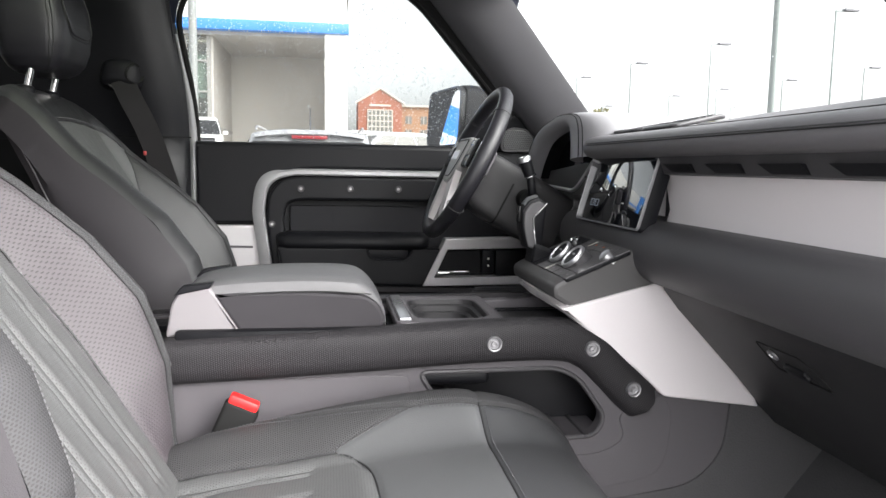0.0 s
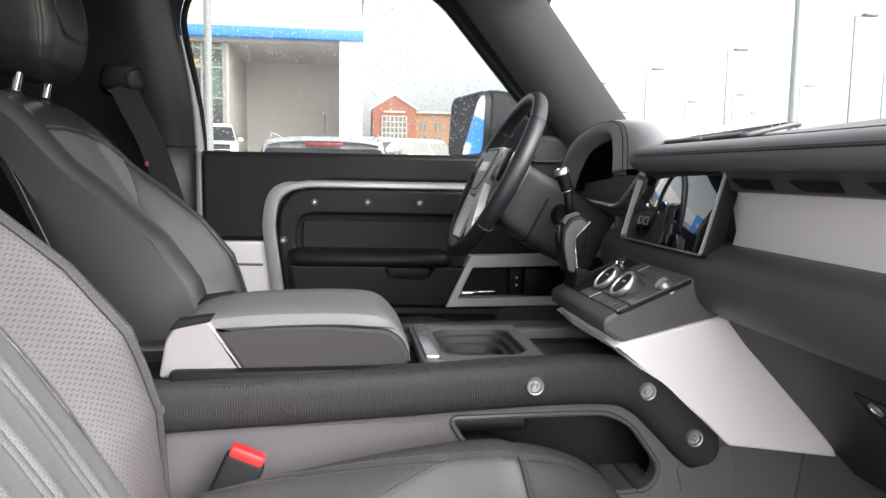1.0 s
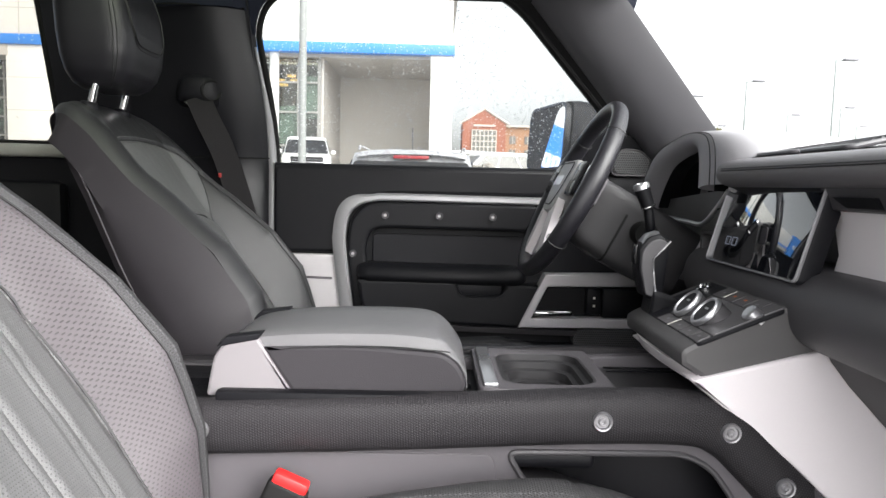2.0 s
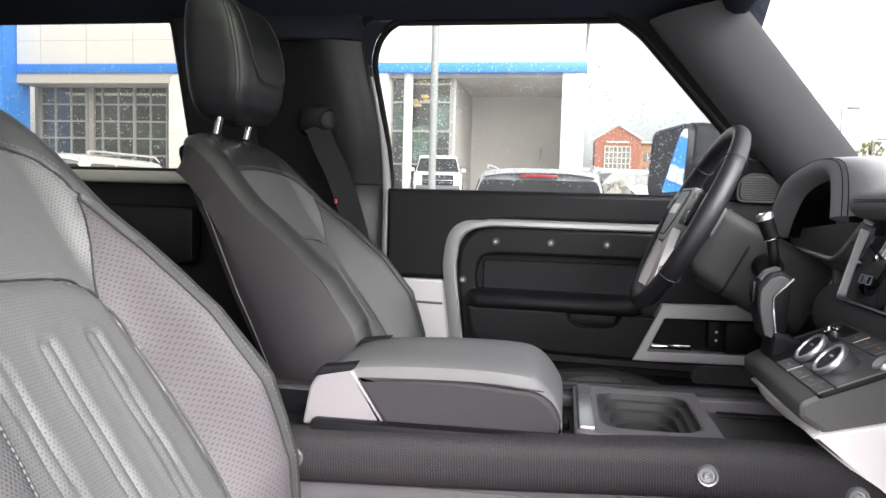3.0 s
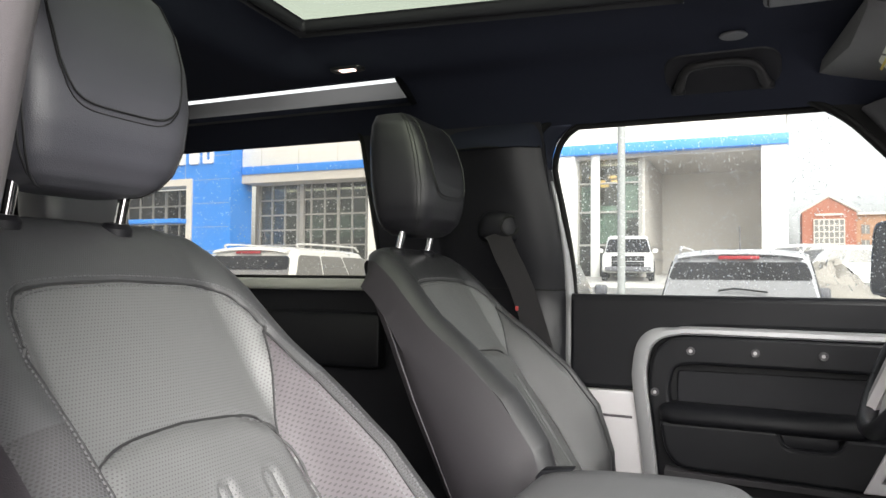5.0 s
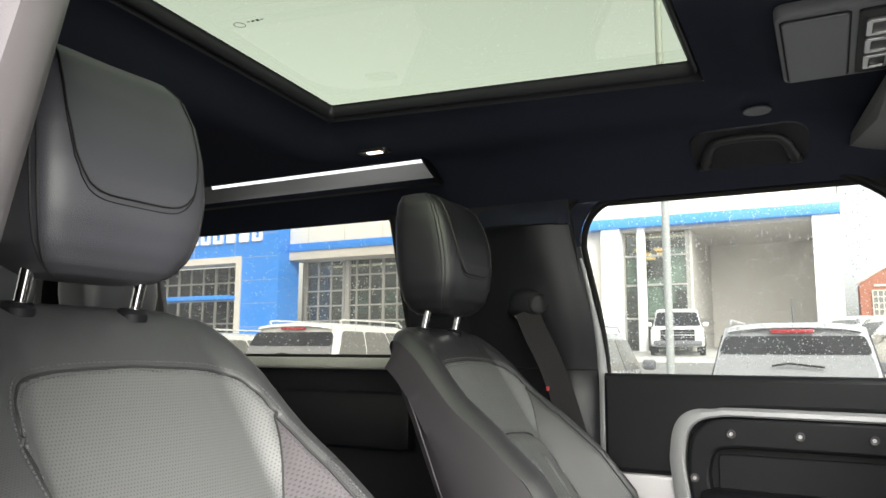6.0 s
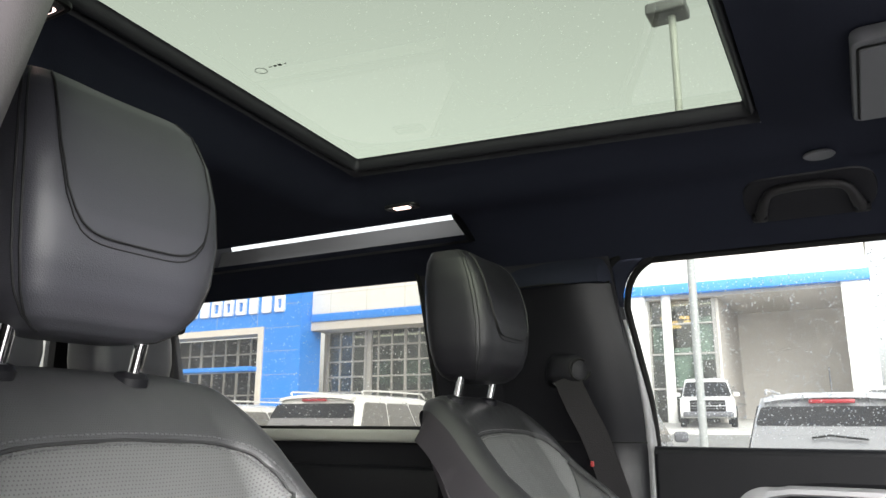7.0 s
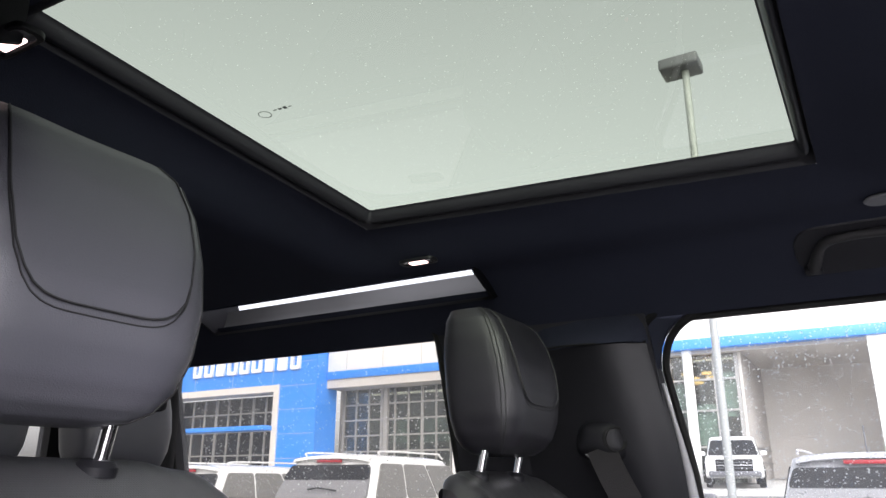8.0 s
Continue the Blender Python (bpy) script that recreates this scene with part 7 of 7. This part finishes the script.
# vehicles
def auto(name, at, yaw, long, wide, tall, paint, label, kind="suv", glassm=CAR_GLASS, group="parked cars"):
    """A parked car: lofted lower body and cabin, glass, lamps, wheels, mirrors, rails. It faces +x before it is turned."""
    car = thing(name, (0, 0, 0), label, "car", group)
    L, W, H = long / 2, wide / 2, tall
    belt, sill = H * 0.60, H * 0.17

    def ring(x, w, z0, z1, r):
        q = rounded([(-w, z0), (w, z0), (w * 1.0, z1 * 0.7 + z0 * 0.3), (w * 0.96, z1), (-w * 0.96, z1), (-w, z1 * 0.7 + z0 * 0.3)], [r, r, r * 0.6, r, r, r * 0.6], 3)
        return [(x, y, z) for y, z in q]
    nose = H * (0.56 if kind != "truck" else 0.60)
    stations = [(-L, W * 0.86, sill + 0.14, belt * 0.92), (-L + 0.06, W * 0.95, sill + 0.04, belt * 0.99), (-L + 0.3, W, sill, belt), (-L * 0.3, W, sill, belt), (L * 0.38, W, sill, belt), (L * 0.55, W, sill, nose), (L - 0.35, W * 0.98, sill, nose * 0.97), (L - 0.06, W * 0.92, sill + 0.04, nose * 0.90), (L, W * 0.80, sill + 0.12, nose * 0.72)]
    body = part("body", loft([ring(x, w, a, b, 0.10) for x, w, a, b in stations]), paint, car)
    if kind == "truck":
        cab = [(-L * 0.22, -L * 0.17), (L * 0.32, L * 0.06)]
        part("bed", joined(box((-L * 0.60, W * 0.94, belt + 0.08), (L * 0.72, 0.08, 0.16), 0.02), box((-L * 0.60, -W * 0.94, belt + 0.08), (L * 0.72, 0.08, 0.16), 0.02), box((-L + 0.05, 0, belt + 0.08), (0.08, W * 1.9, 0.16), 0.02)), paint, car)
    else:
        cab = [(-L + 0.05, -L + (0.42 if kind == "suv" else 0.7)), (L * 0.46, L * 0.10)]
    (b0, t0), (b1, t1) = cab
    rings = []
    for z, k in ((belt - 0.03, 0.0), (belt + (H - belt) * 0.5, 0.5), (H - 0.12, 0.86), (H - 0.06, 0.95), (H - 0.025, 1.0), (H - 0.005, 1.06), (H + 0.008, 1.14)):
        x0, x1 = b0 + (t0 - b0) * k, b1 + (t1 - b1) * k
        up = max(0, z - H + 0.06) / 0.068
        w = W * (0.95 - 0.15 * k) - 0.34 * up ** 2
        e = 0.16 * up ** 1.5
        rings.append([(x, y, z) for x, y in rounded([(x0 + e, -w), (x1 - e, -w), (x1 - e, w), (x0 + e, w)], 0.20, 5)])
    cabin = part("cabin", loft(rings), paint, car)

    def side_x(z, end):
        k = (z - belt) / (H - belt)
        return (b0 + (t0 - b0) * k) if end == 0 else (b1 + (t1 - b1) * k)

    def side_w(z):
        return W * (0.95 - 0.15 * (z - belt) / (H - belt))
    z0, z1 = belt + 0.03, H - 0.14
    for sy in (1, -1):
        xa0, xa1, xb0, xb1 = side_x(z0, 0) + 0.16, side_x(z1, 0) + 0.16, side_x(z0, 1) - 0.14, side_x(z1, 1) - 0.10
        cuts = (0.0, 0.30, 0.62, 1.0) if kind != "truck" else (0.0, 0.5, 1.0)
        for c0, c1 in zip(cuts, cuts[1:]):
            g = 0.025
            quad = [(xa0 + (xb0 - xa0) * c0 + g, z0), (xa0 + (xb0 - xa0) * c1 - g, z0), (xa1 + (xb1 - xa1) * c1 - g, z1), (xa1 + (xb1 - xa1) * c0 + g, z1)]
            rq = rounded(quad, 0.06, 3)
            part("side_window", loft([[(x, sy * (side_w(z) + o), z) for x, z in rq] for o in (-0.01, 0.012)]), glassm, cabin)
        part("door_mirror", box((side_x(z0, 1) - 0.22, sy * (W + 0.10), belt + 0.10), (0.12, 0.22, 0.17), 0.05, 3), paint if kind != "suv" else LAMP_HEAD, car)
        for wx in (-L * 0.60, L * 0.62):
            tyre = part("wheel", lathe((wx, sy * (W - 0.10), 0.36), (0, sy, 0), [(0.22, -0.11), (0.34, -0.11), (0.36, -0.07), (0.36, 0.08), (0.34, 0.115), (0.24, 0.115)], 24), RUBBER, car)
            part("rim", lathe((wx, sy * (W - 0.10), 0.36), (0, sy, 0), [(0.05, 0.02), (0.235, 0.06), (0.24, 0.10), (0.20, 0.09), (0.06, 0.075), (0.001, 0.08)], 20), SATIN, tyre)
            part("arch", tube([(wx + 0.42 * math.cos(a), sy * (W + 0.003), 0.36 + 0.42 * math.sin(a)) for a in np.linspace(0, math.pi, 14)], 0.035, 6), RUBBER, car)
        part("tail_lamp", box((-L + 0.10, sy * W * 0.80, belt - 0.16), (0.16, W * 0.34, 0.16), 0.04, 2), TAIL, car)
        part("headlamp", box((L - 0.10, sy * W * 0.72, nose * 0.80), (0.16, W * 0.38, 0.13), 0.04, 2), HEADLAMP, car)
        if kind == "suv":
            part("roof_rail", tube(cr([(t0 + 0.20, sy * W * 0.74, H - 0.01), (t0 + 0.32, sy * W * 0.74, H + 0.045), (0.0, sy * W * 0.74, H + 0.055), (t1 - 0.12, sy * W * 0.74, H + 0.045), (t1 + 0.02, sy * W * 0.74, H - 0.02)], 5), 0.016, 8), paint, car)
    wz0, wz1 = belt + 0.02, H - 0.16
    for end, dx in ((0, -0.014), (1, 0.014)):
        quad = [(-side_w(wz0) * 0.95, wz0), (side_w(wz0) * 0.95, wz0), (side_w(wz1) * 0.92, wz1), (-side_w(wz1) * 0.92, wz1)]
        rq = rounded(quad, 0.09, 4)
        part("rear_window" if end == 0 else "windscreen", loft([[(side_x(z, end) + o, y, z) for y, z in rq] for o in (-dx * 3, dx * 1.6)]), WET_SKY_GLASS if end == 0 else CAR_GLASS, cabin)
    if kind == "suv":
        zt = H - 0.16
        zb = zt - (zt - belt) * 0.42
        band = [(-side_w(zb) * 0.955, zb), (side_w(zb) * 0.955, zb), (side_w(zt) * 0.925, zt), (-side_w(zt) * 0.925, zt)]
        # a black sheet laid on the upper glass for its dark reflection
        part("window_shade_band", loft([[(side_x(z, 0) + o, y, z) for y, z in rounded(band, 0.05, 3)] for o in (0.0, -0.032)]), BAND_REFLECTION, cabin, "upper band of the rear window, black for the dark reflection in it")
        part("spoiler", loft([[(t0 + a, y, H - 0.035 + b - 0.05 * (abs(y) / (W * 0.74)) ** 3) for a, b in ((0.25, 0.035), (-0.10, 0.018), (-0.15, -0.03), (0.08, -0.06))] for y in np.linspace(-W * 0.74, W * 0.74, 9)]), paint, car)
        part("high_brake_lamp", box((t0 - 0.13, 0, H - 0.105), (0.05, 0.46, 0.045), 0.008), TAIL, car, "red high brake lamp")
        part("wiper", tube([(side_x(wz0 + 0.05, 0) - 0.03, -0.32, wz0 + 0.13), (side_x(wz0 + 0.10, 0) - 0.05, 0.05, wz0 + 0.17), (side_x(wz0 + 0.10, 0) - 0.05, 0.22, wz0 + 0.14)], 0.012, 6), RUBBER, car)
        part("aerial", tube([(t0 + 0.34, 0, H), (t0 + 0.28, 0, H + 0.30)], 0.008, 6), LAMP_HEAD, car)
    part("bumper", box((-L + 0.02, 0, sill + 0.16), (0.22, W * 1.8, 0.24), 0.06, 3), LAMP_HEAD, car)
    grl = part("grille", box((L - 0.02, 0, nose * 0.66), (0.12, W * 1.25, 0.44 if kind == "truck" else 0.26), 0.05, 2), RUBBER, car)
    for i in range(3):
        part("grille_bar", box((L + 0.04, 0, nose * 0.66 - 0.10 + 0.10 * i), (0.03, W * 1.2, 0.025), 0.008), SATIN if i == 1 else LAMP_HEAD, grl)
    part("front_bumper", box((L - 0.02, 0, sill + 0.14), (0.20, W * 1.75, 0.20), 0.06, 3), LAMP_HEAD, car)
    part("plate_bar", box((-L - 0.005, 0, belt - 0.28), (0.03, 0.32, 0.16), 0.01), PAPER, car)
    car.matrix_basis = pose(at[0], at[1], at[2], 0, 0, yaw)
    return car


def far_of(y):
    return land(y)


auto("hatchback_suv", (-0.20, 10.55, 0.0), 90, 4.4, 1.90, 1.66, PAINT_SILVER, "silver compact SUV seen from behind, wet with rain")
auto("white_suv", (-7.62, 10.8, 0.04), 92, 4.8, 1.92, 1.72, PAINT_WHITE, "white SUV with roof rails parked before the showroom", glassm=CAR_GLASS_MID)
auto("white_suv", (-10.9, 10.9, 0.04), 91, 4.8, 1.92, 1.60, PAINT_WHITE, "white SUV with roof rails parked before the showroom", glassm=CAR_GLASS_MID)
auto("grey_suv", (-3.55, 11.0, 0.04), 90, 4.6, 1.86, 1.60, PAINT_SILVER, "silver SUV parked in the row", glassm=CAR_GLASS_MID)
auto("pickup_truck", (-5.5, 31.5, far_of(30) + 0.1), -80, 5.8, 2.05, 1.95, PAINT_WHITE, "white pickup truck parked at the glass front", kind="truck")
auto("white_sedan", (3.2, 27.0, far_of(27)), 20, 4.7, 1.85, 1.5, PAINT_WHITE, "white saloon car parked behind the snow", kind="sedan", glassm=CAR_GLASS_MID)
auto("white_sedan", (2.2, 33.0, far_of(33)), 40, 4.7, 1.85, 1.5, PAINT_WHITE, "white saloon car parked further back", kind="sedan", glassm=CAR_GLASS_MID)

# dirty snow pile
rings = []
for i in range(15):
    t = i / 14
    r = 1.0 - t
    rings.append([(1.35 + 1.3 * (r + 0.02) * math.cos(a) * (1 + 0.25 * noise.noise((math.cos(a) * 2, math.sin(a) * 2, t * 3))), 18.0 + 1.2 * (r + 0.02) * math.sin(a), land(18) - 0.05 + 1.15 * (1 - r ** 2) * (1 + 0.3 * noise.noise((math.cos(a) * 3, math.sin(a) * 3, t * 5)))) for a in (2 * math.pi * j / 30 for j in range(30))])
solid("snow_pile", loft(rings), SNOW, "heap of dirty ploughed snow on the lot", "snow pile")


# light poles
def light_pole(x, y, top, paint=POLE, r=0.075, twin=False, turn=0.0, label="grey steel parking-lot light pole"):
    p = thing("light_pole", (x, y, land(y)), label, "light pole", "parking-lot light poles")
    z0 = land(y)
    part("base", disc((x, y, z0 + 0.35), (0, 0, 1), 0.30, 0.7, 20, 0.03), CONCRETE, p)
    part("shaft", tube([(x, y, z0 + 0.6), (x, y, top)], lambda t: r * (1 - 0.25 * t), 12), paint, p)
    d = Vector((math.cos(turn), math.sin(turn), 0))
    arm = part("arm", tube([(x, y, top - 0.08), (x + d.x * 0.5, y + d.y * 0.5, top)], 0.04, 8), paint, p)
    q = Matrix.Translation((x + d.x * 0.85, y + d.y * 0.85, top + 0.02)) @ Matrix.Rotation(turn, 4, "Z")
    part("lamp_head", moved(box((0, 0, 0), (0.85, 0.38, 0.15), 0.04), q), LAMP_HEAD, p, "dark lamp head")
    return p


near = thing("light_pole", (-2.30, 12.5, land(12.5)), "white light pole with a square lamp head beside the cars", "light pole", "parking-lot light poles")
part("base", disc((-2.30, 12.5, 0.55), (0, 0, 1), 0.30, 0.7, 20, 0.03), CONCRETE, near)
part("shaft", tube([(-2.30, 12.5, 0.8), (-2.30, 12.5, 8.95)], 0.07, 14), POLE_WHITE, near)
part("lamp_head", box((-2.38, 12.5, 9.06), (0.74, 0.58, 0.24), 0.05, 3), LAMP_HEAD, near, "dark square lamp head")
light_pole(9.65, 14.0, 9.6, r=0.10)
for x, y, z in ((26.89, 36, 9.89), (23.56, 43, 9.09), (22.07, 52, 9.05), (20.96, 61, 9.02), (39.64, 50, 9.09), (35.54, 74, 9.06), (37.63, 68, 9.23), (31.94, 84, 8.67), (36.9, 56, 8.75), (51.68, 90, 9.53)):
    light_pole(x, y, z)

# far brick building with a gabled bay
brick = thing("brick_building", (10, 140, 4.5), "far red brick building with a gabled glazed bay", "building")
BX = 0.07


def bx(s):
    return BX + s * 141.2


def bz(k):
    return 1.2 + k * 141.2


part("wing_wall", box(((bx(0.089) + bx(0.30)) / 2, 146, (4.0 + bz(0.080)) / 2), (bx(0.30) - bx(0.089), 10, bz(0.080) - 4.0), 0), BRICK_TAN, brick)
part("wing_wall", box((bx(-0.02), 146, (4.0 + bz(0.078)) / 2), (bx(0.03) - bx(-0.05), 10, bz(0.078) - 4.0), 0), BRICK, brick)
g0, g1, gm2 = bx(0.036), bx(0.094), bx(0.065)
part("gable_wall", plate([(g0, 3.8), (g1, 3.8), (g1, bz(0.084)), (gm2, bz(0.101)), (g0, bz(0.084))], [], "y", 140, 150), BRICK, brick, "red brick gable")
for a, b in (((g0 - 0.5, bz(0.0825)), (gm2, bz(0.1025))), ((gm2, bz(0.1025)), (g1 + 0.5, bz(0.0825)))):
    part("gable_cap", tube([(a[0], 139.9, a[1]), (b[0], 139.9, b[1])], 0.22, 6), STONE, brick)
part("roof_edge", box((bx(0.195), 140.7, bz(0.0805)), (bx(0.30) - bx(0.091), 0.8, 0.35), 0), STONE, brick)
wz0, wz1 = bz(0.030), bz(0.074)
part("bay_glass", box((gm2, 139.9, (wz0 + wz1) / 2), ((g1 - g0) * 0.56, 0.1, wz1 - wz0), 0), CAR_GLASS_MID, brick)
for i in range(7):
    part("bay_mullion", box((gm2 + (g1 - g0) * 0.56 * (i / 6 - 0.5), 139.8, (wz0 + wz1) / 2), (0.18, 0.1, wz1 - wz0), 0), STONE, brick)
for i in range(7):
    part("bay_rail", box((gm2, 139.78, wz0 + (wz1 - wz0) * i / 6), ((g1 - g0) * 0.58, 0.1, 0.18), 0), STONE, brick)
part("sign_bar", box((gm2, 139.8, bz(0.080)), ((g1 - g0) * 0.5, 0.1, 0.35), 0), STONE, brick, "pale plain sign bar")
for i in range(9):
    for z in (bz(0.044), bz(0.062)):
        w = part("window", box((bx(0.104) + 2.9 * i, 140.95, z), (1.2, 0.15, 1.5), 0), CAR_GLASS_MID, brick)
        part("frame_bar", box((bx(0.104) + 2.9 * i, 140.85, z), (0.12, 0.1, 1.5), 0), STONE, w)

# far trees along the lot's edge
rnd = random.Random(7)


def far_tree(x, y, h):
    t = thing("tree", (x, y, land(y)), "far roadside tree with thin brownish foliage", "tree", "far trees")
    z0 = land(y)
    part("trunk", tube([(x, y, z0), (x + 0.1, y, z0 + h * 0.35), (x, y, z0 + h * 0.8)], lambda q: 0.22 * (1 - 0.8 * q), 8), BARK, t)
    verts, faces = [], []
    for _ in range(260):
        a, r, u = rnd.uniform(0, 6.28), rnd.random() ** 0.5, rnd.random()
        c = Vector((x + math.cos(a) * r * h * 0.34 * math.sin(0.3 + 2.6 * u), y + math.sin(a) * r * h * 0.34, z0 + h * (0.3 + 0.7 * u)))
        s = rnd.uniform(0.15, 0.45)
        b = len(verts)
        verts += [c + Vector((rnd.uniform(-s, s), rnd.uniform(-s, s), rnd.uniform(-s, s))) for _ in range(4)]
        faces += [(b, b + 1, b + 2), (b, b + 2, b + 3), (b, b + 3, b + 1)]
    part("crown", bm_of(verts, faces), LEAF, t)


for i in range(16):
    y = rnd.uniform(100, 125)
    far_tree((0.28 + 0.045 * i + rnd.uniform(-0.01, 0.01)) * y, y, rnd.uniform(3.5, 6.5))


# ---- raindrops on the glass ----
def drops(name, spots, parent_label, r0=0.0012, r1=0.0035):
    """Small flattened beads of water on a pane: spots are (place, normal)."""
    q = random.Random(11)
    verts, faces = [], []
    for p, nrm in spots:
        r = r0 + (r1 - r0) * q.random() ** 2.5
        nrm = Vector(nrm).normalized()
        u = nrm.orthogonal().normalized()
        w = nrm.cross(u)
        b = len(verts)
        verts.append(Vector(p) + nrm * r * 0.55)
        for k, h in ((0.6, 0.4), (1.0, 0.0)):
            for j in range(6):
                a = j * math.pi / 3
                verts.append(Vector(p) + (u * math.cos(a) + w * math.sin(a)) * r * k + nrm * r * h)
        for j in range(6):
            faces.append((b, b + 1 + j, b + 1 + (j + 1) % 6))
            faces.append((b + 1 + j, b + 7 + j, b + 7 + (j + 1) % 6, b + 1 + (j + 1) % 6))
    ob = new(name, finish(bm_of(verts, faces), name, WATER, 80))
    ob.visible_shadow = False
    return tagged(ob, parent_label, "raindrops", "", "stuff")


WATER = bpy.data.materials.new("rain_water")
WATER.use_nodes = True
wn2, wl2 = WATER.node_tree.nodes, WATER.node_tree.links
wn2.remove(wn2["Principled BSDF"])
clear, lens, bead = wn2.new("ShaderNodeBsdfTransparent"), wn2.new("ShaderNodeBsdfTranslucent"), wn2.new("ShaderNodeMixShader")
lens.inputs["Color"].default_value = (0.85, 0.87, 0.87, 1)
bead.inputs[0].default_value = 0.8
wl2.new(clear.outputs[0], bead.inputs[1]), wl2.new(lens.outputs[0], bead.inputs[2])
wl2.new(bead.outputs[0], wn2["Material Output"].inputs["Surface"])
q = random.Random(3)
side = []
for _ in range(4200):
    z = q.uniform(1.27, 1.60)
    x = q.uniform(-0.29, 0.26) if z > 1.45 else q.uniform(-0.26, 0.40)
    side.append(((x, 0.7475 - 0.33 * (z - 1.25), z), (0, 1, 0.33)))
drops("raindrops_door_window", side, "raindrops scattered on the driver's window", 0.0006, 0.0019)
rear = []
for _ in range(1900):
    z = q.uniform(1.30, 1.60)
    rear.append(((q.uniform(-1.52, -0.75), 0.7475 - 0.33 * (z - 1.25), z), (0, 1, 0.33)))
drops("raindrops_rear_window", rear, "raindrops scattered on the rear side window", 0.0006, 0.0021)
roofd = [((q.uniform(-0.68, 0.0), q.uniform(-0.28, 0.28), 0.004), (0, 0, 1)) for _ in range(2200)]
roofd = [((p[0], p[1], p[2] + pane_z(p[0], p[1])), n) for p, n in roofd]
drops("raindrops_sunroof", roofd, "fine raindrops on the sunroof glass", 0.0004, 0.0009)
front = []
for _ in range(200):
    t, y = q.uniform(0.05, 0.95), q.uniform(-0.55, 0.55)
    front.append(((0.803 - 0.34 * t + 0.05 * (1 - (y / 0.6) ** 2), y * (1 - 0.08 * t), 1.265 + 0.375 * t), (0.7, 0, 0.6)))
drops("raindrops_windscreen", front, "raindrops on the windscreen", 0.0006, 0.0016)
